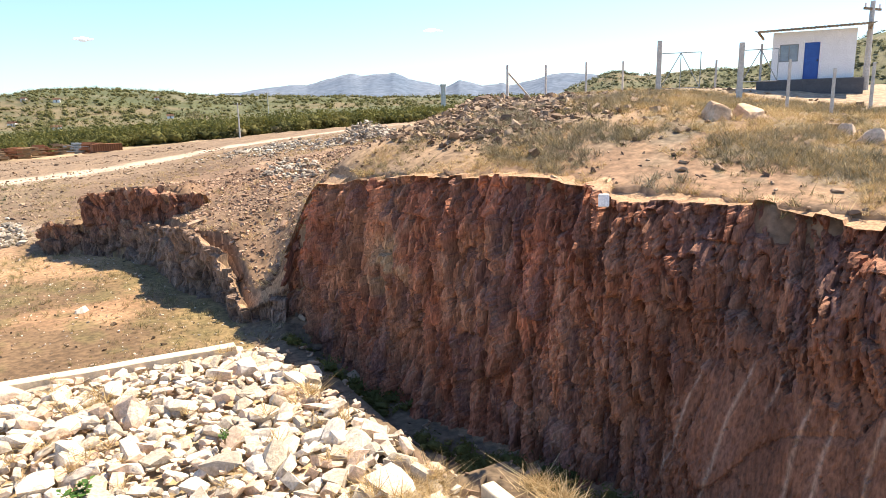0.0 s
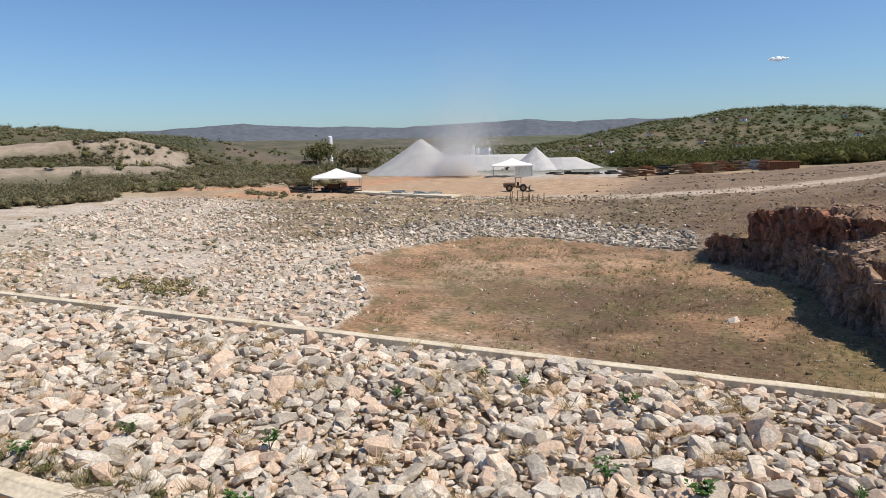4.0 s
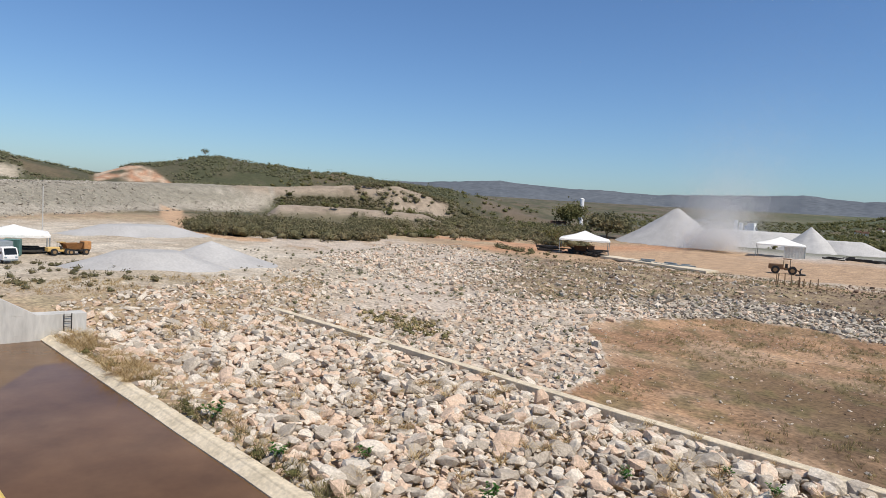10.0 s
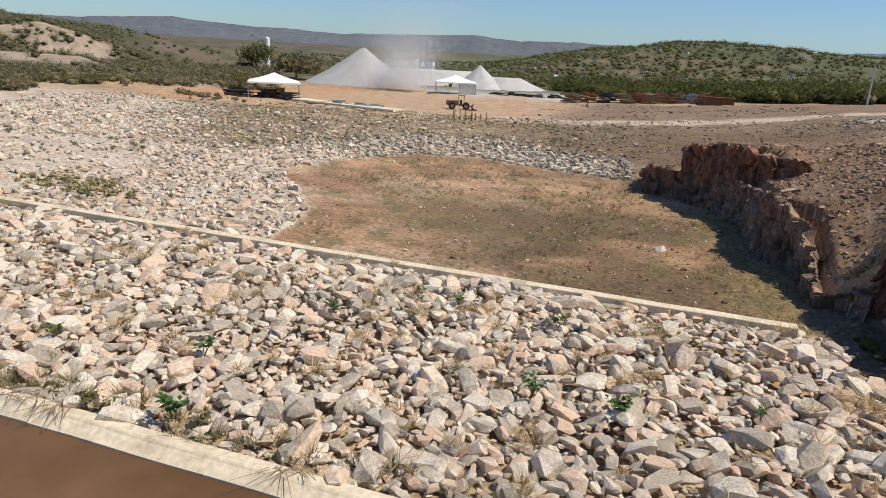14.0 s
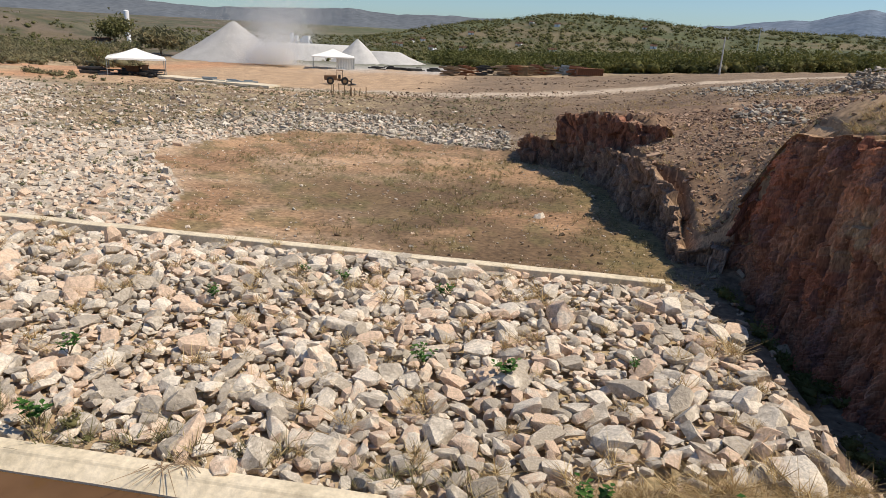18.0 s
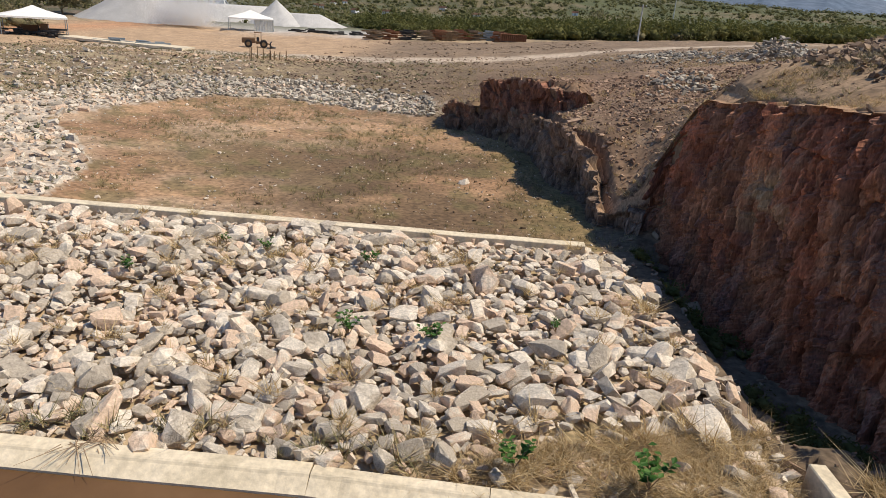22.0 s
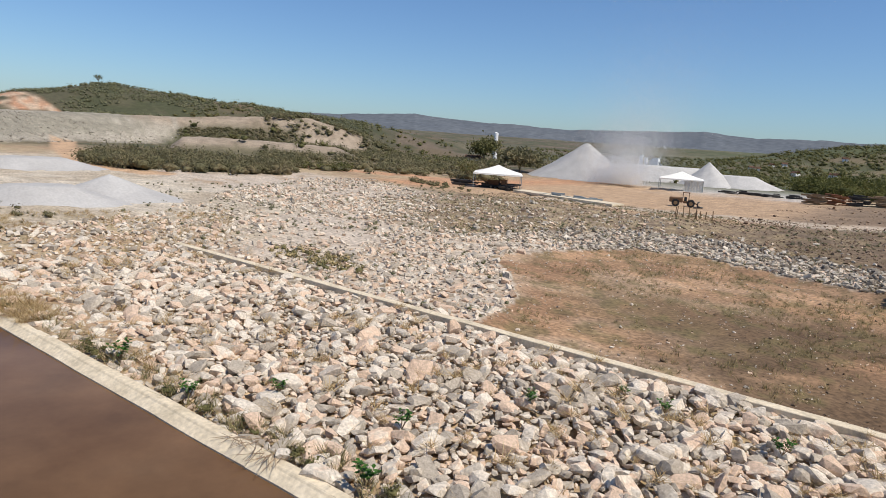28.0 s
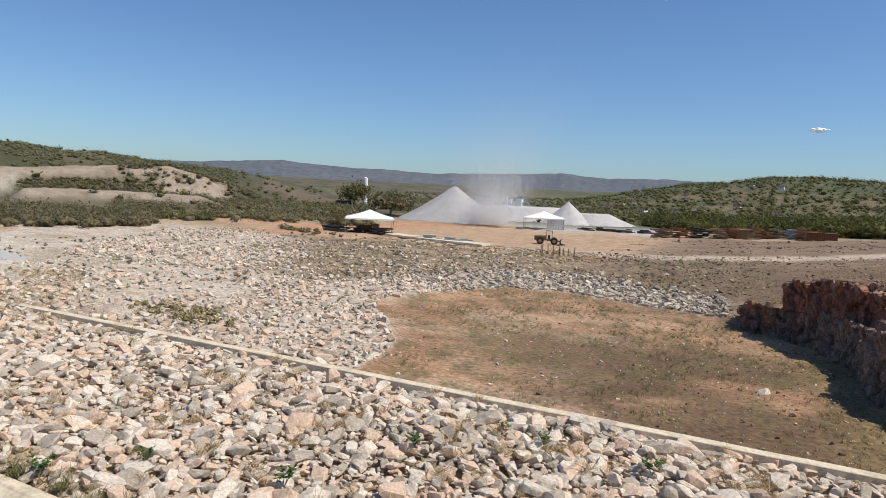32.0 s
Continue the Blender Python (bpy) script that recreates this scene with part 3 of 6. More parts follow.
def cut_bank(line, step, rows, label, drill_marks):
    """The high face: slabs and upright shards of red rock, broader plates towards the south."""
    p, s, out = along(line, step, .8)
    sb = setback(p[:, 1]) * (0.9 + 0.35 * fbm(s / 3.0, s * 0, 3, 91))
    sb = sb * np.where(p[:, 1] > 31, .8, 1)
    z1 = high_field(*(p + out * (sb[:, None] + 0.5)).T) + (fbm(s / 3.2, s * 0 + 3, 2, 94) - 0.5) * .5
    z1 = np.minimum(z1, np.interp(p[:, 1], [20, 24, 28, 31, 33], [9, 7.1, 6.75, 6.35, 6.2]))
    notch = shards(s, s * 0, .8, 1.0, 911)[0]
    z1 = z1 + (notch - .5) * .2
    v = np.r_[np.linspace(0, 1, rows), 1.004, 1.02, 1.05, 1.1]
    S, V = np.meshgrid(s, v, indexing="ij")
    y_at = p[:, 1][:, None] + 0 * V
    face = np.clip(V, 0, 1)
    H = V * 9.0
    lean = face ** 0.85 * 0.8 + smooth(0.8, 1, face) * 0.2
    back = np.maximum(V - 1, 0) * 22
    south = smooth(12.2, 10.6, y_at + 2.2 * (fbm(S / 2, H / 2, 2, 96) - .5)) * smooth(6.2, 4.2, H)      # broad plates
    warp = S - .16 * H + .5 * fbm(S / 1.5, H / 2.2, 3, 95)
    g0, g1, gs, ge = shards(warp, H + .5 * S, 1.9, 3.2, 900)
    m0, m1, ms, me = shards(warp + .3 * g0, H, .36, 1.25, 920)
    f0, f1, fs, fe = shards(warp + .2 * m0, H, .13, .5, 940)
    b0, b1, bs, be = shards(S + .2 * H, H, .8, .62, 960)
    crest = smooth(.80, .9, face + .08 * (m0 - .5))
    rough_ = (1 - .75 * south)
    push = .55 * (g0 - .5) * (1 - .6 * south) + .22 * gs + .5 * (fbm(S / 4.5, H / 4, 3, 101) - .5)
    push = push + rough_ * (.34 * (m0 - .5) + .30 * ms + .15 * (f0 - .5) + .12 * fs - .12 * me - .06 * fe)
    splinter = smooth(.52, .66, fbm(warp * 6.5, H * .75, 2, 129)) + .8 * smooth(.54, .64, fbm(warp * 3.1 + 5, H * .4, 2, 139))
    push = push - rough_ * .17 * splinter + crest * (.22 * (b0 - .5) + .12 * bs - .08 * be) - .07 * ge
    push = push * smooth(0, .06, face) * np.where(V > 1, 0, 1)
    off = lean * sb[:, None] + back - push
    X = p[:, 0][:, None] + out[:, 0][:, None] * off
    Y = p[:, 1][:, None] + out[:, 1][:, None] * off
    Z = -2.3 + (z1 + 2.3)[:, None] * face
    zl = high_field(X.ravel(), Y.ravel()).reshape(X.shape) + .14 - (V - 1) * 3.0 + .3 * (fbm(X * 1.5, Y * 1.5, 3, 107) - .4)
    over = smooth(1.0, 1.08, V)
    Z = np.where(V > 1.001, Z * (1 - over) + zl * over, Z)
    n1 = fbm(S / 2.6, H / 3, 4, 103)
    col = blend((0.31, 0.118, 0.067), (0.34, 0.162, 0.095), smooth(.38, .62, n1))
    col = blend(col, (0.205, 0.115, 0.075), south * .8)
    col = col * (1 + (.55 * (m0 - .5) * rough_ + .35 * (f0 - .5) * rough_ + .3 * (g1 - .5)).ravel()[:, None])
    col = blend(col, (0.20, 0.085, 0.052), smooth(17, 12, y_at) * .6)
    col = blend(col, (0.175, 0.10, 0.088), smooth(.66, .8, m1) * rough_ * .6)
    col = blend(col, (0.33, 0.19, 0.125), smooth(.8, .95, f1) * rough_ * .45)
    mottled = smooth(.5, .62, fbm(S / 1.1, H / .9, 4, 121)) * np.exp(-((y_at - 24.5) / 1.6) ** 2 - ((H - 5.6) / 1.3) ** 2)
    col = blend(col, (0.44, 0.31, 0.19), mottled)
    for at_y, lean_, h0, h1 in drill_marks:
        s0 = np.interp(at_y, p[:, 1], s)
        m_ = np.exp(-((S - s0 - lean_ * (H - 1) - .05 * np.sin(H * 2)) / .04) ** 2) * smooth(h0, h0 + .4, H) * smooth(h1, h1 - .5, H)
        col = blend(col, (0.44, 0.30, 0.22), m_ * (.65 + .3 * fbm(S * 3, H * 3, 2, 127)))
    col = blend(col, (0.42, 0.27, 0.16), smooth(0.992, 1.01, V))
    return face_mesh("cut_bank", X, Y, Z, col, label)


def earth_bank(name, line, tops, step, rows, label, low_c, high_c, deep=.4):
    """A lower face of dug earth: lumps, overhangs and rooty streaks under a ragged lip."""
    line = np.asarray(line, float)
    p, s, out = along(line, step, .3)
    knots = np.r_[0, np.cumsum(np.hypot(*np.diff(line, axis=0).T))]
    jag = shards(s, s * 0, .9, 1.0, 971)[0]
    z1 = np.interp(s, knots, tops) + (jag - .5) * .3 + (fbm(s / .7, s * 0, 3, 973) - .5) * .3
    v = np.r_[np.linspace(0, 1, rows), 1.01, 1.06, 1.14, 1.3]
    S, V = np.meshgrid(s, v, indexing="ij")
    face = np.clip(V, 0, 1)
    H = face * (z1 + 1.4)[:, None]
    warp = S + .25 * fbm(S, H, 2, 975)
    g0, g1, gs, ge = shards(warp, H, 1.3, 1.5, 976)
    m0, m1, ms, me = shards(warp, H, .45, .7, 986)
    f0, f1, fs, fe = shards(warp, H, .16, .36, 996)
    push = .7 * (g0 - .5) + .35 * gs + .26 * (m0 - .5) + .2 * ms + .10 * (f0 - .5) - .12 * ge - .06 * me + .2 * smooth(.8, .95, face)
    push = push * smooth(0, .08, face) * smooth(1.1, .98, V)
    off = (face ** .7) * deep + np.maximum(V - 1, 0) * 3.6 - push
    X, Y = p[:, 0][:, None] + out[:, 0][:, None] * off, p[:, 1][:, None] + out[:, 1][:, None] * off
    over = smooth(1.0, 1.25, V)
    Z = (-1.4 + H + .2 * (fbm(X * 2, Y * 2, 3, 977) - .5) * (V > 1)) * (1 - over) + over * (land(X, Y).reshape(X.shape) - .12)
    col = blend(low_c, high_c, smooth(.35, .7, face + .4 * (fbm(S / 1.5, H / 1.5, 3, 978) - .5)))
    col = col * (1 + (.5 * (m0 - .5) + .35 * (f0 - .5)).ravel()[:, None])
    col = blend(col, (.30, .225, .16), smooth(.8, .95, m1) * .5)
    col = blend(col, (.36, .24, .15), smooth(.97, 1.03, V))
    return face_mesh(name, X, Y, Z, col, label)


cut_bank(FOOT[2:10], 0.055, 135, "steep cut bank of shattered red-brown weathered rock", [(10.9, -.20, 1.4, 5.6), (9.0, -.12, 1.4, 5.2), (8.4, -.12, 1.4, 4.9), (12.2, -.22, 1.2, 5.2), (7.4, -.10, 2.2, 6.2), (10.0, -.16, 4.2, 5.6)])
earth_bank("cut_bank_lower", [(9.2, 32.9), (8.6, 33.3), (7.2, 33.9), (6.7, 35.6), (6.9, 37.8), (6.8, 39.6), (6.5, 40.8), (5.8, 42.6), (5.3, 44.5), (5.2, 48), (4.8, 52.2), (3.3, 56), (2.1, 58.2)], [1.2, .5, .0, .3, 1.2, 2.2, 2.9, 3.0, 2.8, 2.5, 2.3, 2.1, 2.1], .06, 60, "lower bank of dark crumbling earth with roots", (.16, .115, .09), (.22, .15, .11))
# shelf face coloured darker than its red earth, as shade painted on
earth_bank("cut_bank_shelf", [(8.4, 50.6), (6.8, 51.8), (5.3, 52.9), (4.4, 53.6), (3, 56.6), (1.4, 59), (.6, 60.2), (.5, 61.6), (1.4, 63)], [4.3, 4.4, 4.65, 4.6, 4.5, 4.1, 3.7, 3.3, 2.6], .07, 60, "upright block of red earth above the lower bank", (.15, .098, .074), (.225, .105, .068))
earth_bank("cut_bank_end", [(1.2, 60.2), (0, 60.8), (-1.6, 61.2), (-2.6, 62.6), (-3, 64.5), (-3.4, 66)], [1.3, 1.5, 1.8, 1.4, .7, 0], .07, 40, "last low lump of red earth at the edge of the pan", (.17, .11, .08), (.25, .135, .09))


# ---- stilling pool, kerbs, side wall ----
def flat(name, x0, y0, x1, y1, z, mat, n=1):
    xs, ys = np.linspace(x0, x1, n + 1), np.linspace(y0, y1, n + 1)
    X, Y = np.meshgrid(xs, ys, indexing="ij")
    a, b = np.meshgrid(np.arange(n), np.arange(n), indexing="ij")
    f = np.stack([a * (n + 1) + b, (a + 1) * (n + 1) + b, (a + 1) * (n + 1) + b + 1, a * (n + 1) + b + 1], -1).reshape(-1, 4)
    return mesh_ob(name, np.c_[X.ravel(), Y.ravel(), np.full(X.size, z)], f, mat)


def water_material():
    m = material("muddy_water", [(0.12, 0.064, 0.03), (0.155, 0.087, 0.043), (0.19, 0.113, 0.06)], 0.12, 0.07, 0.03, fine=3, spec=0.11)
    return m


water = tagged(flat("water", -45.7, -30, 9, 11.3, -0.32, water_material()), "still muddy brown water in the stilling pool", "water", kind="structure")


def kerb(name, x0, y0, x1, y1, profile, label, joints):
    """A cast beam in lengths: a worn cross-section swept along, with open joints."""
    e = thing(name, Matrix.Identity(4), label, "kerb", kind="structure")
    w = Vector((x1 - x0, y1 - y0, 0))
    turn = math.atan2(w.y, w.x)
    q = len(profile)
    for k, (f0, f1) in enumerate(zip(joints[:-1], joints[1:])):
        step = w.length * (f1 - f0)
        n = max(2, int(step / .22))
        bm = B()
        rows = []
        for a in range(n + 1):
            xx = .01 + (step - .02) * a / n
            sway = .022 * noise.noise(Vector((xx * .35, k * 7.3, 1)))
            chip = .03 * max(0, noise.noise(Vector((xx * 2.3, k * 5.1, 4))) - .15)
            rows.append([bm.verts.new((xx, py + sway + (chip * 1.2 if b in (1, 2, 3) else 0), pz + sway * .6 - (chip if b in (1, 2, 3) else 0))) for b, (py, pz) in enumerate(profile)])
        for a in range(n):
            for b in range(q - 1):
                bm.faces.new((rows[a][b], rows[a + 1][b], rows[a + 1][b + 1], rows[a][b + 1]))
        bm.faces.new(rows[0])
        bm.faces.new(rows[-1][::-1])
        ob = part("kerb_length", bm, M_CONCRETE, e)
        ob.matrix_basis = Matrix.Translation((x0 + w.x * f0, y0 + w.y * f0, 0)) @ Matrix.Rotation(turn, 4, 'Z')
    return e


kerb("near_kerb", -45.7, 11.62, -2.6, 11.52, [(-.32, -1.5), (-.30, -.26), (.04, -.065), (.09, -.02), (.14, 0), (.46, 0), (.5, -.04), (.5, -1.0)], "sun-bleached concrete kerb along the edge of the pool", (0, .353, .706, 1))
kerb("near_kerb", -2.6, 11.52, 4.4, 11.14, [(-.32, -1.5), (-.30, -.26), (.04, -.065), (.09, -.02), (.14, 0), (.40, 0), (.44, -.04), (.44, -1.0)], "short end of the pool kerb, half buried in straw", (0, .55, 1))
kerb("far_kerb", -49, 28.75, 5.6, 28.15, [(0, -1.2), (0, .03), (.02, .055), (.05, .06), (.54, .06), (.6, .02), (.6, -1.2)], "pale concrete beam between the rubble and the pan", (0, .27, .52, .77, 1))

# side wall of the pool: level at the end, rising towards the spillway
bm = B()
prof = [(13.9, 1.2), (11.1, 1.25), (6.4, 4.0), (-30, 23)]
vs = []
for x in (-46.9, -45.75):
    row = [bm.verts.new((x, y, -1.6)) for y, _ in prof] + [bm.verts.new((x, y, z)) for y, z in prof]
    vs.append(row)
n = len(prof)
for k in range(n - 1):
    for row, flip in ((vs[0], 1), (vs[1], 0)):
        bm.faces.new((row[k], row[k + 1], row[n + k + 1], row[n + k]))
    bm.faces.new((vs[0][n + k], vs[0][n + k + 1], vs[1][n + k + 1], vs[1][n + k]))
bm.faces.new((vs[0][0], vs[1][0], vs[1][n], vs[0][n]))
bm.faces.new((vs[0][n - 1], vs[1][n - 1], vs[1][2 * n - 1], vs[0][2 * n - 1]))
wall = part("side_wall", bm, M_WALL)
tagged(wall, "grey cast concrete side wall with a sloping top", "wall", kind="structure")

for k in range(9):
    yy = 12.4 - k * 2.44
    bm = B()
    box(bm, -45.752, yy, -1.0, -45.745, yy + .03, float(np.interp(yy, [-30, 6.4, 11.1, 13.9], [23, 4.0, 1.25, 1.2])) - .03)
    part("formwork_seam", bm, M_WALL, wall)
for zz, y1_ in ((.05, 13.8), (1.27, 11.0), (2.49, 8.9)):
    bm = B()
    box(bm, -45.752, -16, zz, -45.745, y1_, zz + .025)
    part("formwork_seam", bm, M_WALL, wall)


# ---- rocks ----
def hull_templates(n, seed, chips=5, bulges=3):
    """Quarried blocks: a skewed box with broken corners and a few bulging faces."""
    rng = random.Random(seed)
    out = []
    for _ in range(n):
        bm = B()
        half = Vector((rng.uniform(.6, .86), rng.uniform(.46, .7), rng.uniform(.38, .6)))
        cut = set(rng.sample(range(8), chips))
        skew = rng.uniform(-.35, .35)
        for k in range(8):
            sg = Vector((1 if k & 1 else -1, 1 if k & 2 else -1, 1 if k & 4 else -1))
            c = Vector((sg.x * half.x * rng.uniform(.62, 1.1), sg.y * half.y * rng.uniform(.62, 1.1), sg.z * half.z * rng.uniform(.7, 1.1)))
            c.x += skew * c.z
            if k in cut:
                for ax in range(3):
                    q = c.copy()
                    q[ax] -= sg[ax] * half[ax] * rng.uniform(.3, .95)
                    bm.verts.new(q)
            else:
                bm.verts.new(c)
        for _k in range(bulges):
            ax = rng.randrange(3)
            q = Vector([rng.uniform(-.5, .5) * half[a] for a in range(3)])
            q[ax] = rng.choice((-1, 1)) * half[ax] * rng.uniform(1.02, 1.22)
            bm.verts.new(q)
        res = bmesh.ops.convex_hull(bm, input=bm.verts)
        bmesh.ops.delete(bm, geom=list({g for g in res["geom_interior"] + res["geom_unused"] if isinstance(g, bmesh.types.BMVert)}), context='VERTS')
        bmesh.ops.triangulate(bm, faces=bm.faces)
        bmesh.ops.recalc_face_normals(bm, faces=bm.faces)
        bm.verts.index_update()
        out.append((np.array([v.co[:] for v in bm.verts]), np.array([[v.index for v in f.verts] for f in bm.faces])))
        bm.free()
    return out


HULLS = hull_templates(44, 3, 5)
SMALL_HULLS = hull_templates(16, 4, 1, 0)


def turns(n, rng, tilt=0.5):
    a, b, c = rng.uniform(0, 2 * np.pi, n), rng.normal(0, tilt, n), rng.normal(0, tilt, n)
    ca, sa, cb, sb_, cc, sc = np.cos(a), np.sin(a), np.cos(b), np.sin(b), np.cos(c), np.sin(c)
    o, i = np.zeros(n), np.ones(n)
    rz = np.stack([np.stack([ca, -sa, o], -1), np.stack([sa, ca, o], -1), np.stack([o, o, i], -1)], 1)
    rx = np.stack([np.stack([i, o, o], -1), np.stack([o, cb, -sb_], -1), np.stack([o, sb_, cb], -1)], 1)
    ry = np.stack([np.stack([cc, o, sc], -1), np.stack([o, i, o], -1), np.stack([-sc, o, cc], -1)], 1)
    return rz @ rx @ ry


def rubble(name, x, y, z, size, mat, seed, parent=None, hulls=HULLS, squash=0.66):
    """Many stones joined into one mesh."""
    rng = np.random.default_rng(seed)
    n = len(x)
    R = turns(n, rng, 0.35)
    sc = np.stack([size * rng.uniform(0.8, 1.25, n), size * rng.uniform(0.6, 1.0, n), size * squash * rng.uniform(0.7, 1.2, n)], -1)
    kind = rng.integers(0, len(hulls), n)
    verts, fs, base = [], [], 0
    for k, (hv, hf) in enumerate(hulls):
        w = np.where(kind == k)[0]
        if not len(w):
            continue
        p = np.einsum("nij,nvj->nvi", R[w], hv[None] * sc[w][:, None]) + np.stack([x[w], y[w], z[w]], -1)[:, None]
        verts.append(p.reshape(-1, 3))
        fs.append((hf[None] + (np.arange(len(w)) * len(hv))[:, None, None] + base).reshape(-1, 3))
        base += len(w) * len(hv)
    return mesh_ob(name, np.concatenate(verts), np.concatenate(fs), mat, parent)


def jitter_grid(x0, y0, x1, y1, step, seed):
    rng = np.random.default_rng(seed)
    X, Y = np.meshgrid(np.arange(x0, x1, step), np.arange(y0, y1, step), indexing="ij")
    X, Y = X.ravel() + rng.uniform(-.45, .45, X.size) * step, Y.ravel() + rng.uniform(-.45, .45, Y.size) * step
    return X, Y, rng


def bed_right(y):
    return np.interp(y, [12, 16, 18, 20, 24, 28.5], [8.2, 8.1, 8.2, 7.9, 7.4, 6.9]) + 0.22 * np.sin(y * 1.9)


riprap = thing("riprap_bed", Matrix.Identity(4), "level bed of large broken beige and grey rocks between two kerbs", "rocks", kind="structure")
X, Y, rng = jitter_grid(-46, 12.3, 9.0, 28.4, 0.40, 7)
keep = (X < bed_right(Y)) & ~((Y < 12.7) & (rng.uniform(0, 1, len(X)) < .3)) & ~((Y < 14.5 - (5 - X) * .15) & (X > 1.5))
X, Y = X[keep], Y[keep]
size = np.clip(rng.lognormal(-1.33, 0.42, len(X)) * (1 + .2 * (X > 4) * (Y < 21)), 0.12, 0.72)
Z = -0.22 + size * 0.32 + (fbm(X / 3, Y / 3, 2, 3) - .5) * 0.3 - .16 * smooth(26.8, 28.0, Y)
near = (X > -6.5) & (X < 8.6) & (Y < 17.4)
far_i = np.where(~near)[0]
rest = rubble("rocks", X[far_i], Y[far_i], Z[far_i], size[far_i], M_ROCK, 8, riprap)
tagged(rest, kind="stuff")
NEAR_ROCKS = np.stack([X[near], Y[near], Z[near], size[near]], -1)[:300]
nr_rest = np.stack([X[near], Y[near], Z[near], size[near]], -1)[300:]
# smaller stones that fill the gaps
X, Y, rng = jitter_grid(-46, 12.2, 8.8, 28.4, 0.40, 17)
keep = (X < bed_right(Y) + .15)
X, Y = X[keep], Y[keep]
size = rng.uniform(0.08, 0.22, len(X))
fill = rubble("small_rocks", np.r_[X, nr_rest[:, 0]], np.r_[Y, nr_rest[:, 1]], np.r_[-0.30 + size * .2, nr_rest[:, 2]], np.r_[size, nr_rest[:, 3]], M_ROCK, 18, riprap, SMALL_HULLS)
tagged(fill, kind="stuff")

# rubble field west of the pan, and the bank round it
X, Y, rng = jitter_grid(-100, 13, 6, 104, 0.58, 27)
d_pan = np.abs(line_distance(X, Y, np.vstack([PAN, PAN[:1]])))
keep = ~inside(X, Y, PAN) & (line_distance(X, Y, NORTH_END) < -0.5) & (Y < 97 + 5 * np.sin(X / 9)) & (X > -62 - np.maximum(Y - 30, 0) * .75) & ~((Y < 40) & (X < -54 - (Y - 13) * .45)) & ((Y > 29.6) | ((X < -45.9) & (Y > 14)))
dens = np.where(X < -25, (.25 + .75 * smooth(0.3, 0.48, fbm(X / 9, Y / 9, 3, 13))) * np.clip(1.5 - (Y - 30) / 70, .3, 1), np.clip(1.6 - d_pan / 9, .12, 1))
dens = dens * (1 - .7 * smooth(-44, -36, np.degrees(np.arctan2(X, Y))) * smooth(9, 13, d_pan) * (Y > 55))
dens = np.where((Y < 34) & (X < -45.9), .95, dens)
keep &= rng.uniform(0, 1, len(X)) < dens
X, Y = X[keep], Y[keep]
size = np.clip(rng.lognormal(-1.4, 0.38, len(X)), 0.1, 0.6)
field = rubble("rubble_field", X, Y, land(X, Y) + size * .25, size, M_ROCK, 28, hulls=SMALL_HULLS)
tagged(field, "loose pale rubble spread round the dry pan", "rocks", kind="stuff")

x, y, rng = jitter_grid(-46, 62, -4, 96, .44, 327)
d_pan = np.abs(line_distance(x, y, np.vstack([PAN, PAN[:1]])))
keep = ~inside(x, y, PAN) & (d_pan < 12 + 6 * (fbm(x / 5, y / 5, 2, 328) - .5)) & (y > 66 - (x + 30) * .2) & (line_distance(x, y, NORTH_END) < 1) & (rng.uniform(0, 1, len(x)) < .35 + .6 * smooth(-40, -28, x))
x, y = x[keep], y[keep]
size = np.clip(rng.lognormal(-1.55, .42, len(x)), .1, .55)
rim_rocks = rubble("rim_rocks", x, y, land(x, y) + size * .3, size, M_GREYROCK, 329)
tagged(rim_rocks, "grey quarried stone tipped round the head of the pan", "rocks", kind="stuff")


# ---- scrub ----
def ball(level):
    bm = B()
    bmesh.ops.create_icosphere(bm, subdivisions=level, radius=1)
    bm.verts.index_update()
    out = np.array([v.co[:] for v in bm.verts]), np.array([[v.index for v in f.verts] for f in bm.faces])
    bm.free()
    return out


FINE_BALL, COARSE_BALL = ball(2), ball(1)


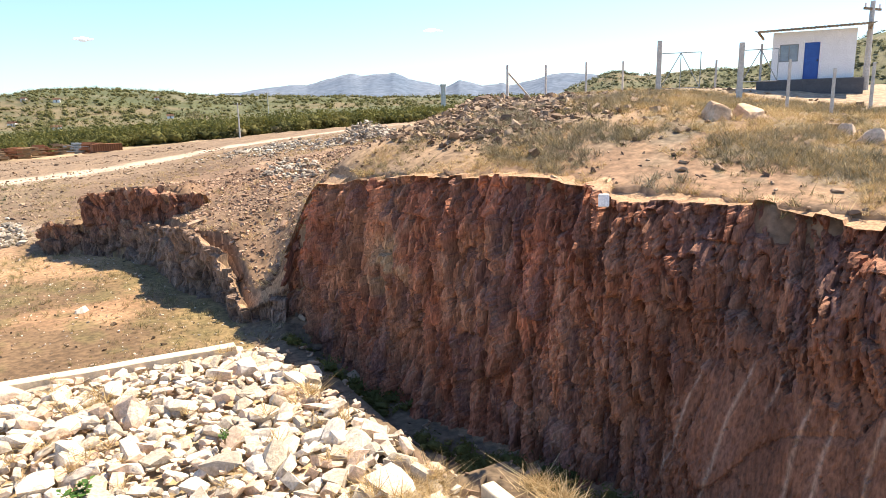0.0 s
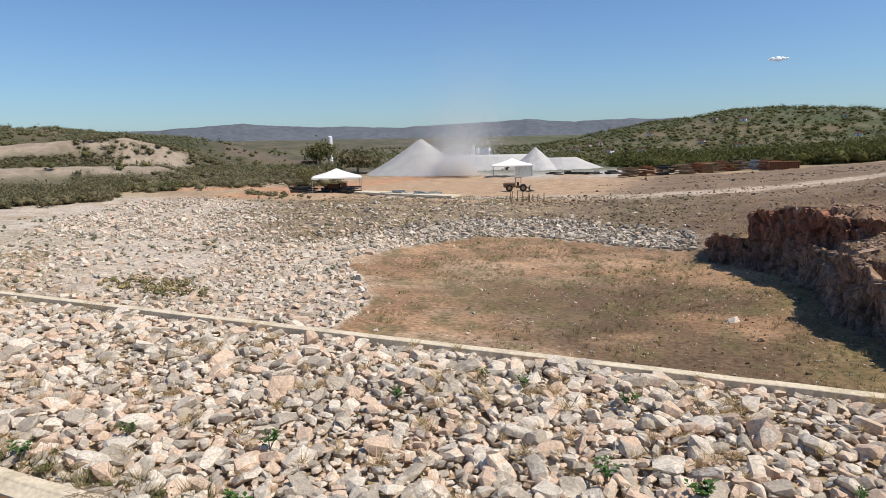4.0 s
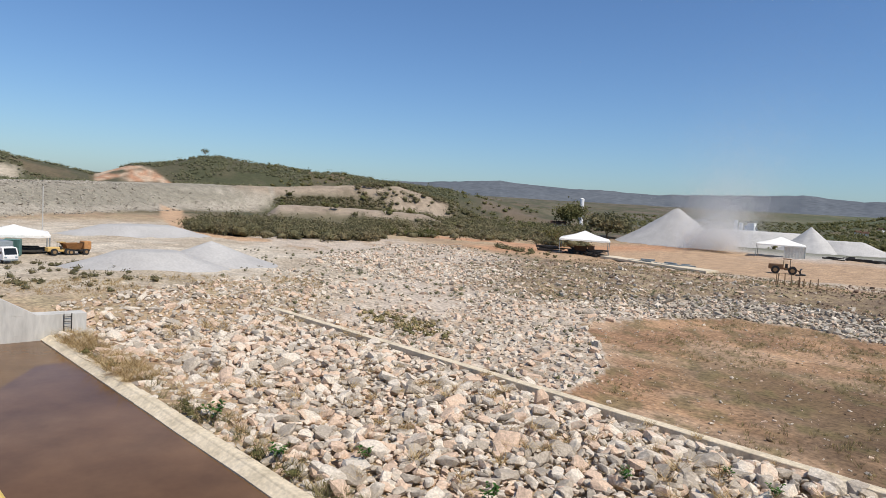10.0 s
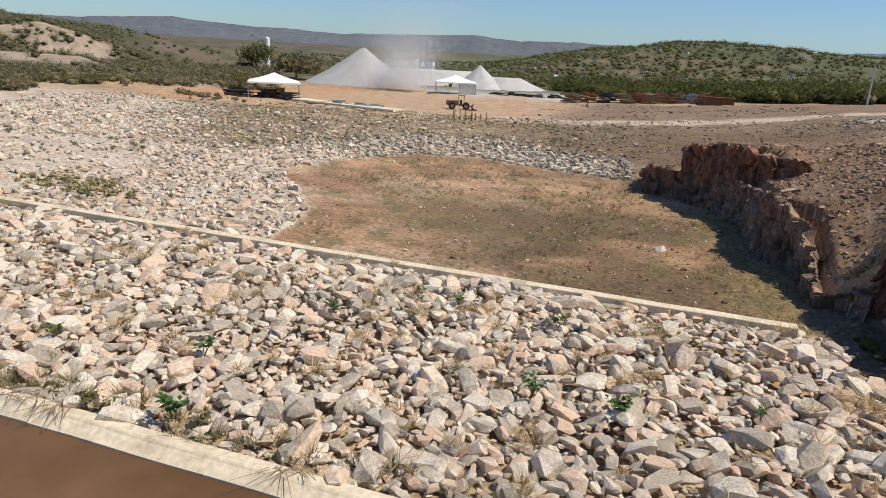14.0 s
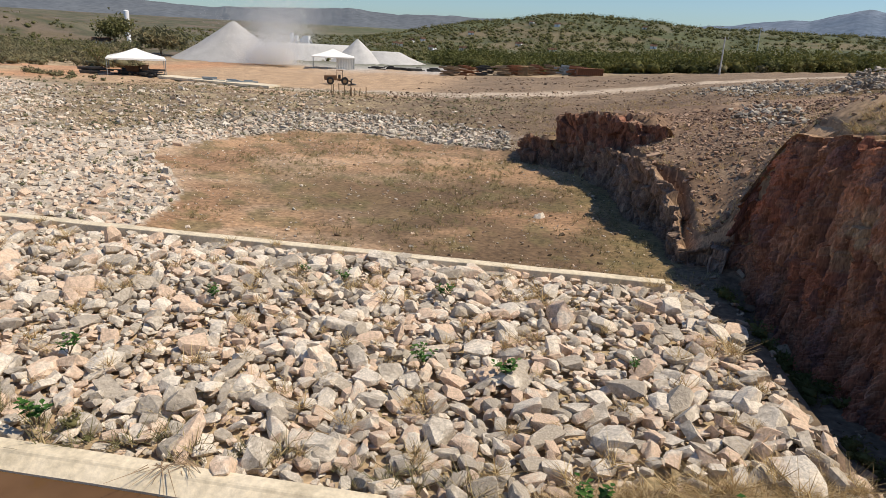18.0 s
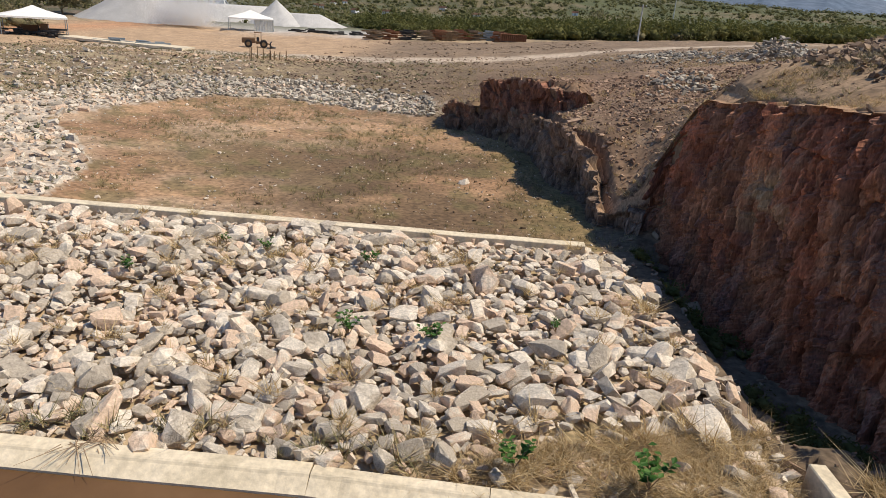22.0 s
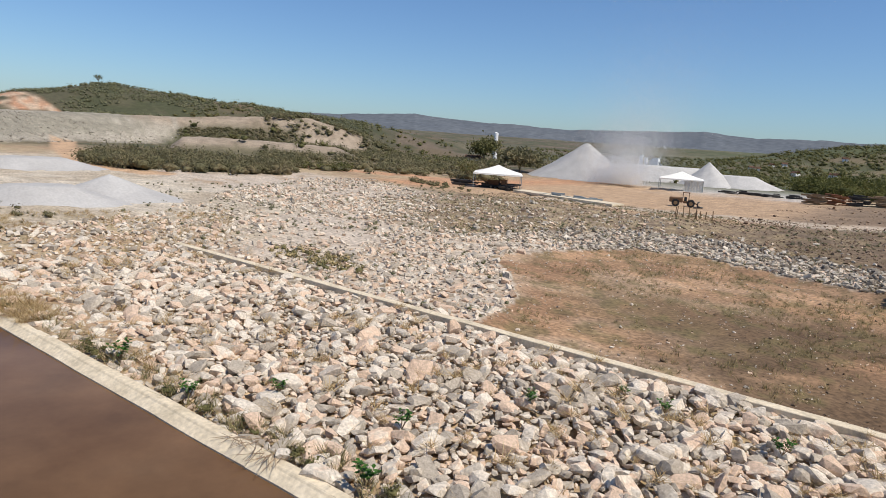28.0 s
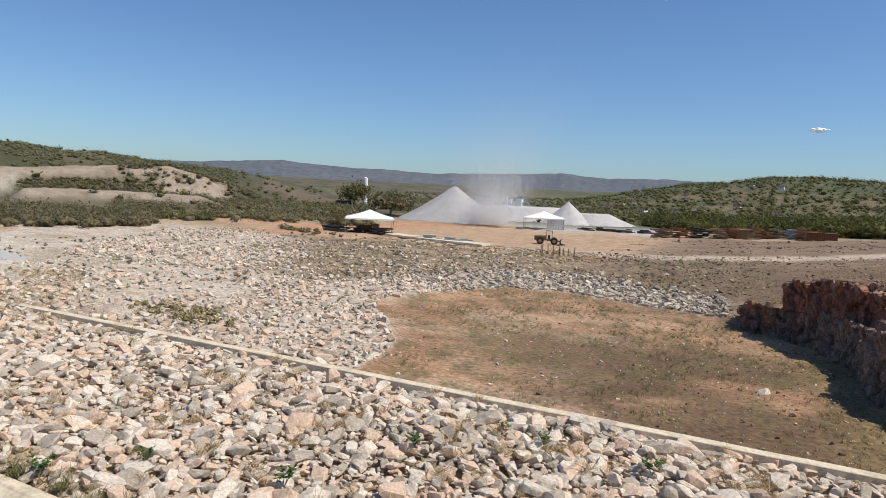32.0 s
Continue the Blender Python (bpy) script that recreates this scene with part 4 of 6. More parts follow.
def foliage(name, x, y, z, size, mat, label, leaves=46, leaf=0.16, seed=0, category="bushes"):
    """Scrub as loose clumps of small leaf faces, joined."""
    rng = np.random.default_rng(seed)
    n = len(x)
    clumps = 9
    BALL_V, BALL_F = FINE_BALL if n < 700 else COARSE_BALL
    u = rng.normal(0, 1, (n, clumps, 3))
    u *= (rng.uniform(.2, 1.0, (n, clumps, 1)) / np.linalg.norm(u, axis=2, keepdims=True))
    pick = rng.integers(0, clumps, (n, leaves))
    c = np.take_along_axis(u, pick[:, :, None].repeat(3, 2), 1) + rng.normal(0, .24, (n, leaves, 3))
    c = c * np.stack([size * rng.uniform(.8, 1.4, n), size * rng.uniform(.8, 1.4, n), size * rng.uniform(.5, .8, n)], -1)[:, None]
    c[:, :, 2] = np.abs(c[:, :, 2] + size[:, None] * .45)
    c += np.stack([x, y, z], -1)[:, None]
    a, b = rng.normal(0, 1, (n, leaves, 3)), rng.normal(0, 1, (n, leaves, 3))
    k = (size * leaf)[:, None, None]
    tri = np.stack([c - a * k, c + a * k + b * k * .4, c + b * k * 1.2], 2)
    verts = tri.reshape(-1, 3)
    lump = 0.44 * (0.3 + 1.2 * rng.uniform(0, 1, (n, len(BALL_V), 1)))
    core = BALL_V[None] * lump * np.stack([size * 1.2, size * 1.2, size * .7], -1)[:, None]
    core[:, :, 2] = np.maximum(core[:, :, 2] + size[:, None] * .34, -.15 * size[:, None])
    core += np.stack([x, y, z], -1)[:, None]
    leaf_f = np.arange(len(verts)).reshape(-1, 3)
    core_f = (BALL_F[None] + (np.arange(n) * len(BALL_V))[:, None, None] + len(verts)).reshape(-1, 3)
    ob = mesh_ob(name, np.concatenate([verts, core.reshape(-1, 3)]), np.concatenate([leaf_f, core_f]), mat, smooth_shade=True)
    return tagged(ob, label, category, kind="stuff")


def sector(n, az0, az1, r0, r1, seed):
    rng = np.random.default_rng(seed)
    a, r = np.radians(rng.uniform(az0, az1, n)), np.sqrt(rng.uniform(r0 * r0, r1 * r1, n))
    return r * np.sin(a), r * np.cos(a), rng


def scatter(x0, y0, x1, y1, n, seed, keep=None):
    rng = np.random.default_rng(seed)
    x, y = rng.uniform(x0, x1, n), rng.uniform(y0, y1, n)
    if keep is not None:
        k = keep(x, y, rng)
        x, y = x[k], y[k]
    return x, y, rng


x, y, rng = sector(3600, -10, 37, 160, 300, 41)
tr, ta = np.hypot(x, y), np.degrees(np.arctan2(x, y))
start = np.interp(ta, [-10, -5, 0, 8, 15, 20, 37], [246, 204, 181, 176, 172, 182, 196])
keep = (tr > start) & (tr < start + 75) & (y > 118 + x * .22 - .0015 * x * x + 6)
x, y = x[keep], y[keep]
foliage("green_thicket", x, y, land(x, y), rng.uniform(2.6, 4.6, len(x)) * (.8 + .4 * fbm(x / 18, y / 18, 2, 40)), M_THICKET, "dense green thorn scrub beyond the track", 130, .072, 42)
x, y, rng = sector(420, -10, 37, 160, 260, 241)
tr, ta = np.hypot(x, y), np.degrees(np.arctan2(x, y))
start = np.interp(ta, [-10, -5, 0, 8, 15, 20, 37], [246, 204, 181, 176, 172, 182, 196])
keep = (tr > start - 4) & (tr < start + 12) & (y > 118 + x * .22 - .0015 * x * x + 5) & (fbm(x / 14, y / 14, 2, 242) > .45)
x, y = x[keep], y[keep]
foliage("bare_thicket", x, y, land(x, y), rng.uniform(1.6, 2.8, len(x)), M_GREYLEAF, "leafless brown thorn at the foot of the green scrub", 200, .05, 243)
x, y, rng = sector(2300, -16, 38, 270, 900, 244)
keep = fbm(x / 45, y / 45, 3, 245) > .42
x, y = x[keep], y[keep]
foliage("plain_trees", x, y, land(x, y), rng.uniform(2.2, 4.6, len(x)), M_LEAF, "scattered green trees across the plain", 70, .085, 246, "trees")
x, y, rng = sector(560, -66, -49, 128, 190, 43)
edge_ = np.degrees(np.arctan2(x, y))
keep = np.hypot((edge_ + 58) / 7.8, (np.hypot(x, y) - 156) / 26) + .5 * (fbm(x / 9, y / 9, 3, 7) - .5) < 1
x, y = x[keep], y[keep]
foliage("grey_thicket", x, y, land(x, y), rng.uniform(1.6, 2.9, len(x)), M_GREYLEAF, "grey-green leafless scrub beside the rubble", 190, .065, 44)
x, y, rng = sector(1500, -53, -33, 165, 340, 143)
keep = (fbm(x / 30, y / 30, 3, 146) > .36) & ~((np.abs(np.hypot(x, y) - 251) < 13) & (np.degrees(np.arctan2(x, y)) < -45.5))
x, y = x[keep], y[keep]
foliage("valley_scrub", x, y, land(x, y), rng.uniform(1.2, 2.8, len(x)), M_GREYLEAF, "dusty scrub filling the shallow valley", 100, .07, 144)
x, y, rng = sector(4800, -60, 30, 240, 950, 45)
keep = fbm(x / 60, y / 60, 3, 46) > .36
x, y = x[keep], y[keep]
foliage("far_scrub", x, y, land(x, y), rng.uniform(1.6, 3.4, len(x)), M_LEAF, "scattered scrub over the plain", 34, .11, 47)
x, y, rng = sector(8000, -88, -44, 360, 560, 48)
keep = fbm(x / 45, y / 45, 4, 85) < .60
x, y = x[keep], y[keep]
hr, ha = np.hypot(x, y), np.degrees(np.arctan2(x, y))
keep = ~((ha > -72.8) & (ha < -66.8) & (ha < -69.9 + (525 - hr) / 30)) & ~((ha < -77.6) & (fbm(x / 30, y / 30, 4, 81) > .47) & (hr > 430))
x, y = x[keep], y[keep]
foliage("hill_scrub", x, y, land(x, y), rng.uniform(.8, 2.0, len(x)), M_HILLLEAF, "scrub covering the western hill", 30, .12, 49)

x, y, rng = sector(2600, 39, 66, 330, 640, 250)
keep = fbm(x / 40, y / 40, 3, 251) > .36
x, y = x[keep], y[keep]
foliage("east_hill_scrub", x, y, land(x, y), rng.uniform(1.2, 3.2, len(x)), M_HILLLEAF, "olive scrub on the rise behind the gate house", 36, .11, 252)
x, y, rng = sector(800, -59.3, -50.5, 298, 317, 150)
foliage("terrace_scrub", x, y, land(x, y), rng.uniform(.8, 1.6, len(x)), M_GREYLEAF, "dark scrub on the face of the dug terrace", 60, .09, 151)
x, y, rng = sector(900, -57, -40, 266, 330, 152)
keep = ~((np.degrees(np.arctan2(x, y)) < -44.8) & (np.hypot(x, y) > 296))
x, y = x[keep], y[keep]
foliage("hollow_scrub", x, y, land(x, y), rng.uniform(1.2, 2.4, len(x)), M_GREYLEAF, "scrub in the hollow below the terraces", 60, .09, 153)
x, y, rng = sector(60, -50.5, -45.8, 168, 182, 154)
foliage("green_bushes", x, y, land(x, y), rng.uniform(.9, 1.9, len(x)), M_THICKET, "brighter green bushes at the edge of the rubble", 130, .07, 155)

x, y, rng = scatter(7.6, 12, 14, 30, 900, 160, lambda x, y, r: (line_distance(x, y, FOOT) < .5) & (line_distance(x, y, FOOT) > -1.5) & (r.uniform(0, 1, len(x)) < smooth(.45, .6, fbm(x / 2.5, y / 2.5, 2, 161))))
foliage("ditch_weeds", x, y, land(x, y), rng.uniform(.2, .5, len(x)), M_THICKET, "dark green weeds in the shade below the bank", 60, .1, 162)


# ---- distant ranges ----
# the haze of distance is painted into these blue-grey base colours
M_RANGE = material("haze_tinted_range", [(0.12, 0.16, 0.215), (0.165, 0.20, 0.25)], 0.004, 1.0, 0, fine=8, spec=0.0)
M_RIDGE = material("haze_tinted_ridge", [(0.115, 0.13, 0.15), (0.145, 0.16, 0.175)], 0.006, 1.0, 0, fine=8, spec=0.0)


def skyline(name, radius, table, mat, label, seed):
    """A far landform: a crest with a slope towards the viewer and one behind."""
    a = np.arange(table[0][0], table[0][-1], 0.12)
    el = np.interp(a, table[0], table[1]) + (fbm(a * 0.9, a * 0, 3, seed) - .5) * 0.16
    rows = [(-0.28, 0.0), (-0.16, 0.35), (-0.08, 0.7), (-0.03, 0.92), (0.0, 1.0), (0.06, 0.7), (0.2, 0.0)]
    V = []
    for dr, k in rows:
        rr_ = radius * (1 + dr) * (1 + 0.02 * (fbm(a * .15, a * 0 + dr * 9, 2, seed + 4) - .5))
        top = 9.6 + radius * np.tan(np.radians(el))
        V.append(np.stack([rr_ * np.sin(np.radians(a)), rr_ * np.cos(np.radians(a)), -5 + (top + 5) * k * (1 - (k < 1) * .10 * fbm(a * .35, a * 0 + k * 7, 3, seed + 9))], -1))
    V = np.concatenate(V)
    n, m = len(a), len(rows)
    i, j = np.meshgrid(np.arange(m - 1), np.arange(n - 1), indexing="ij")
    f = np.stack([i * n + j, i * n + j + 1, (i + 1) * n + j + 1, (i + 1) * n + j], -1).reshape(-1, 4)
    return tagged(mesh_ob(name, V, f[:, ::-1], mat, smooth_shade=True), label, "hills", kind="structure")


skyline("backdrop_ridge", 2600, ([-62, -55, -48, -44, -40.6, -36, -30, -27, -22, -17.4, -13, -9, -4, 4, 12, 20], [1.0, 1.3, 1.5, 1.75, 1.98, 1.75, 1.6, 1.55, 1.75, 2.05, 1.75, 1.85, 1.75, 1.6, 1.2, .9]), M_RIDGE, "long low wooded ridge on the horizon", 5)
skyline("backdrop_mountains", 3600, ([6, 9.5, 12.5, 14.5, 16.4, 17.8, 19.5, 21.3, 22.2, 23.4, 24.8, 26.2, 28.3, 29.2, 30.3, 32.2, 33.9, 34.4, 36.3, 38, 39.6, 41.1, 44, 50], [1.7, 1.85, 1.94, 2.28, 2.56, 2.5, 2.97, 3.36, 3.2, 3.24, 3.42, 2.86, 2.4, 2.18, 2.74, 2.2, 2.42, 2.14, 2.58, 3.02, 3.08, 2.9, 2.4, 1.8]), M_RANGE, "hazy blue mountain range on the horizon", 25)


# ---- low plants ----
def tufts(name, x, y, z, size, mat, label, blades=14, seed=0, category="grass", lean=0.45):
    """Tufts of grass as thin blades, joined."""
    rng = np.random.default_rng(seed)
    n = len(x)
    base = np.stack([x, y, z], -1)[:, None] + np.concatenate([rng.normal(0, .22, (n, blades, 2)) * size[:, None, None], np.zeros((n, blades, 1))], 2)
    tip = base + np.concatenate([rng.normal(0, lean, (n, blades, 2)), rng.uniform(.45, 1.0, (n, blades, 1))], 2) * size[:, None, None]
    side = rng.normal(0, 1, (n, blades, 3)) * [1, 1, 0]
    side /= np.linalg.norm(side, axis=2, keepdims=True)
    w = side * (size * .028)[:, None, None]
    v = np.stack([base - w, base + w, tip], 2).reshape(-1, 3)
    return tagged(mesh_ob(name, v, np.arange(len(v)).reshape(-1, 3), mat), label, category, kind="stuff")


M_DRYGREEN = material("half_dry_grass", [(0.14, 0.13, 0.055), (0.25, 0.215, 0.10), (0.38, 0.295, 0.15)], 1.0, 0.9, 0, island=0.9)
x, y, rng = scatter(-34, 29.8, 9, 73, 6500, 51, lambda x, y, r: inside(x, y, PAN) & (line_distance(x, y, NORTH_END) < -.2) & (r.uniform(0, 1, len(x)) < np.maximum(smooth(.42, .66, fbm(x / 5, y / 5, 3, 52)), smooth(-2, 5, x))))
tufts("pan_grass", x, y, land(x, y), rng.uniform(.14, .46, len(x)), M_DRYGREEN, "short half-dry grass tufts on the pan", 12, 53)
x, y, rng = scatter(-.6, 11.6, 8.7, 15.8, 620, 54, lambda x, y, r: (y < 12.3 + np.clip(x, 0, 7) * .45) & (y > 11.9 - np.clip(x, 0, 5) * .1))
tufts("dry_grass_clump", x, y, land(x, y) + .12, rng.uniform(.22, .5, len(x)), M_MAT, "matted dry straw grass beside the kerb", 30, 55, lean=1.3)
x, y, rng = scatter(1.5, 12.3, 8.9, 15.8, 240, 354, lambda x, y, r: (y < 12.6 + np.clip(x - 1, 0, 6) * .55))
s = np.clip(rng.lognormal(-1.9, .5, len(x)), .06, .42)
tagged(rubble("straw_stones", x, y, land(x, y) + s * .3, s, M_ROCK, 355), "broken stones half hidden in the straw", "stones", kind="stuff")
x, y, rng = scatter(9.9, 11.4, 11.4, 13.4, 60, 254)
tufts("ditch_straw", x, y, land(x, y) + .05, rng.uniform(.3, .6, len(x)), M_MAT, "long dry straw behind the wing wall", 26, 255, lean=.9)
x, y, rng = scatter(-33, 12.15, 0, 13.2, 240, 56, lambda x, y, r: r.uniform(0, 1, len(x)) < .55)
tufts("kerb_grass", x, y, np.full(len(x), -.1), rng.uniform(.3, .7, len(x)), M_DRYGREEN, "straggling grass along the kerb", 20, 57, lean=.6)
x, y, rng = scatter(-45.4, 11.9, -33, 13.4, 150, 256)
tufts("kerb_straw", x, y, np.full(len(x), -.02), rng.uniform(.35, .8, len(x)), M_STRAW, "dry brown straw leaning over the kerb", 26, 257, lean=.8)
x, y, rng = scatter(-45, 12.8, 7.5, 28.2, 560, 58, lambda x, y, r: r.uniform(0, 1, len(x)) < .25 + .75 * smooth(.5, .62, fbm(x / 4, y / 4, 3, 159)))
tufts("rubble_grass", x, y, np.full(len(x), .05), rng.uniform(.25, .6, len(x)), M_STRAW, "thin dry grass growing between the rocks", 34, 59, lean=1.0)
x, y, rng = scatter(8, 4, 34, 36, 11000, 61, lambda x, y, r: (line_distance(x, y, FOOT) > setback(y) + .2) & (r.uniform(0, 1, len(x)) < smooth(.38, .62, fbm(x / 3, y / 3, 3, 62))))
tufts("bench_straw", x, y, land(x, y), rng.uniform(.15, .42, len(x)), M_STRAW, "dry straw on top of the bank", 16, 63, lean=.9)
x, y, rng = scatter(15, 5, 33, 30, 9000, 64, lambda x, y, r: (line_distance(x, y, FOOT) > setback(y) + .3) & (r.uniform(0, 1, len(x)) < smooth(.45, .62, fbm(x / 3, y / 3, 3, 65))))
M_GREYGRASS = material("grey_dry_weeds", [(0.19, 0.165, 0.10), (0.29, 0.25, 0.155), (0.41, 0.35, 0.235)], 1.0, 0.9, 0, island=0.9)
tufts("bench_weeds", x, y, land(x, y), rng.uniform(.18, .45, len(x)), M_GREYGRASS, "tall grey dead weeds on the slope", 20, 66, lean=.6)
x, y, rng = scatter(10, 6, 34, 36, 5200, 164, lambda x, y, r: (line_distance(x, y, FOOT) > setback(y) + .3) & (r.uniform(0, 1, len(x)) < smooth(.42, .58, fbm(x / 2.2, y / 2.2, 3, 165))))
tufts("bench_grass", x, y, land(x, y), rng.uniform(.15, .4, len(x)), M_DRYGREEN, "olive half-dry grass on top of the bank", 16, 166, lean=.7)
x, y, rng = scatter(-8, 34, 40, 112, 5200, 67, lambda x, y, r: (line_distance(x, y, NORTH_END) > 1.5) & (r.uniform(0, 1, len(x)) < smooth(.4, .6, fbm(x / 6, y / 6, 3, 68))))
tufts("slope_grass", x, y, land(x, y), rng.uniform(.2, .5, len(x)), M_STRAW, "sparse dry grass on the broken slope", 12, 69)
x, y, rng = scatter(-70, 58, 4, 114, 9000, 270, lambda x, y, r: ~inside(x, y, PAN) & (np.degrees(np.arctan2(x, y)) > -44) & (line_distance(x, y, NORTH_END) < 6) & (r.uniform(0, 1, len(x)) < smooth(.4, .6, fbm(x / 6, y / 6, 3, 271))))
tufts("rim_grass", x, y, land(x, y), rng.uniform(.2, .5, len(x)), M_DRYGREEN, "half-dry grass on the dirt bank round the pan", 10, 272, lean=.7)
x, y, rng = scatter(-72, 62, 4, 114, 7000, 273, lambda x, y, r: ~inside(x, y, PAN) & (np.degrees(np.arctan2(x, y)) > -44) & (line_distance(x, y, NORTH_END) < 3))
s = np.clip(rng.lognormal(-2.35, .5, len(x)), .05, .45)
tagged(rubble("rim_stones", x, y, land(x, y) + s * .2, s, M_SPOIL, 274, hulls=SMALL_HULLS), "brown clods and stones on the dirt bank", "stones", kind="stuff")
x, y, rng = scatter(-66, 10, -47, 50, 2400, 70, lambda x, y, r: (r.uniform(0, 1, len(x)) < smooth(.35, .6, fbm(x / 5, y / 5, 3, 71))) & (y < 45 - (x + 66) * .6))
tufts("yard_grass", x, y, land(x, y), rng.uniform(.2, .5, len(x)), M_STRAW, "dry grass strip beside the yard", 14, 72)
x, y, rng = scatter(-95, 30, 4, 110, 2000, 73, lambda x, y, r: ~inside(x, y, PAN) & (line_distance(x, y, NORTH_END) < -1) & (r.uniform(0, 1, len(x)) < .25 + .75 * smooth(.45, .6, fbm(x / 9, y / 9, 3, 74))))
foliage("rubble_shrubs", x, y, land(x, y), rng.uniform(.14, .4, len(x)), M_HILLLEAF, "small dusty shrubs among the rubble", 40, .13, 75)
x, y, rng = scatter(-47, 30, -30, 40, 260, 76, lambda x, y, r: np.hypot((x + 39.5) / 5, (y - 35.5) / 2.6) < 1)
foliage("dry_bush_patch", x, y, land(x, y), rng.uniform(.25, .55, len(x)), M_DRYGREEN, "patch of half-dry shrubs behind the far kerb", 36, .16, 77)
x, y, rng = scatter(-98, 104, -72, 114, 90, 78, lambda x, y, r: np.abs(y - 108 + (x + 85) * .45) < 2)
foliage("ring_bushes", x, y, land(x, y), rng.uniform(.5, 1.0, len(x)), M_GREYLEAF, "low grey bushes on the edge of the yard", 40, .16, 79)

x, y, rng = scatter(-40, 12.0, -6, 12.9, 46, 258, lambda x, y, r: r.uniform(0, 1, len(x)) < smooth(.4, .6, fbm(x / 2, y, 2, 259)) + .15)
foliage("kerb_weeds", x, y, np.full(len(x), .02), rng.uniform(.14, .32, len(x)), M_LEAF, "low green weeds growing behind the kerb", 60, .14, 260)
x, y, rng = scatter(-84, 10, -58, 27, 110, 261, lambda x, y, r: r.uniform(0, 1, len(x)) < smooth(.42, .6, fbm(x / 6, y / 4, 2, 262)))
foliage("yard_bushes", x, y, land(x, y), rng.uniform(.2, .55, len(x)), M_GREYLEAF, "small dark bushes on the dry edge of the yard", 60, .12, 263)


def shrub(x, y, z, size, seed):
    """A small broad-leaved weed: stems and separate leaves."""
    rng_ = random.Random(seed)
    e = thing("shrub", pose(x, y, z), "small bright green leafy weed among the rocks", "plant", "weeds among the rocks")
    tips = []
    for _ in range(7):
        a, h = rng_.uniform(0, 6.28), rng_.uniform(.5, 1) * size
        t = Vector((math.cos(a) * size * .5, math.sin(a) * size * .5, h))
        bm = B()
        rod(bm, (0, 0, -.1), t, .012, .006, 5)
        part("stem", bm, M_WOOD, e)
        tips.append(t)
    bm = B()
    for t in tips:
        for k in range(9):
            c = t * rng_.uniform(.4, 1.05)
            a = rng_.uniform(0, 6.28)
            d = Vector((math.cos(a), math.sin(a), rng_.uniform(-.2, .5))) * size * .26
            s = Vector((-math.sin(a), math.cos(a), 0)) * size * .09
            vs_ = [bm.verts.new(c + q) for q in (Vector((0, 0, 0)), d * .5 + s + Vector((0, 0, .02)), d, d * .5 - s + Vector((0, 0, .02)))]
            bm.faces.new(vs_)
    part("foliage", bm, M_FRESH, e)
    return e


for k, (x, y, s) in enumerate([(-11.4, 21.2, .55), (-7.5, 24.4, .5), (-3.3, 23.8, .6), (-13.4, 16.1, .6), (-.5, 17.9, .7), (-11.6, 12.6, .75), (-3.0, 18.0, .6), (1.8, 12.4, .7), (-25.5, 12.6, .8), (-20.4, 12.6, .6), (-9.3, 24.9, .4), (-18.5, 15.0, .5), (4.7, 12.1, .8), (3.4, 19.4, .4)]):
    shrub(x, y, .12, s, k)


def twig_bunch(x, y, z, turn, seed):
    """A drift of dead twigs that hangs over the kerb."""
    rng_ = random.Random(seed)
    e = thing("twig_bunch", pose(x, y, z, 0, 0, turn), "dead grey-brown twigs hanging over the kerb", "twigs", "twigs on the kerb")
    for _ in range(26):
        a = Vector((rng_.uniform(-.5, .5), rng_.uniform(-.1, .5), rng_.uniform(.0, .12)))
        b = a + Vector((rng_.uniform(-.7, .7), rng_.uniform(-.9, .1), rng_.uniform(-.22, .1)))
        bm = B()
        rod(bm, a, b, .012, .004, 5)
        part("twig", bm, M_TWIG, e)


M_TWIG = plain("dead_twig", (.30, .21, .13), .9, per_object=.6)
for k, (x, y) in enumerate([(-16.2, 11.75), (-15.0, 11.72), (-34.5, 11.85), (-7.6, 11.7)]):
    twig_bunch(x, y, .02, 0, 500 + k)


# ---- loose stones and spoil ----
M_DEBRIS = material("loose_red_debris", [(0.157, 0.095, 0.065), (0.291, 0.184, 0.124), (0.437, 0.297, 0.205)], 0.8, 0.95, 0.5, island=0.9)
M_CLOD = material("dried_mud_clod", [(0.10, 0.07, 0.045), (0.17, 0.12, 0.075), (0.27, 0.19, 0.12)], 0.8, 0.95, 0.5, island=0.8)
x, y, rng = scatter(-34, 30, 8, 72, 2400, 81, lambda x, y, r: inside(x, y, PAN) & (line_distance(x, y, NORTH_END) < 0))
s = np.clip(rng.lognormal(-2.9, .45, len(x)), .03, .22)
tagged(rubble("pan_stones", x, y, land(x, y) + s * .2, s, M_ROCK, 82, hulls=SMALL_HULLS), "small stones strewn on the pan", "stones", kind="stuff")
x, y, rng = scatter(13, 22, 34, 42, 22000, 83, lambda x, y, r: np.exp(-((y - 30.2 - (x - 18) * .32) / 4.4) ** 2) * smooth(14, 18, x) * smooth(31, 27, x) > r.uniform(0, 1, len(x)))
s = np.clip(rng.lognormal(-2.1, .5, len(x)), .04, .4)
tagged(rubble("spoil_heap", x, y, land(x, y) + s * .3, s, M_SPOIL, 84, hulls=SMALL_HULLS), "dark broken spoil along the crest of the mound", "stones", kind="stuff")
x, y, rng = scatter(-6, 30, 46, 118, 9000, 85, lambda x, y, r: (line_distance(x, y, NORTH_END) > 1.2) & ((x > 8) | (y > 60)))
s = np.clip(rng.lognormal(-2.75, .55, len(x)), .04, .4)
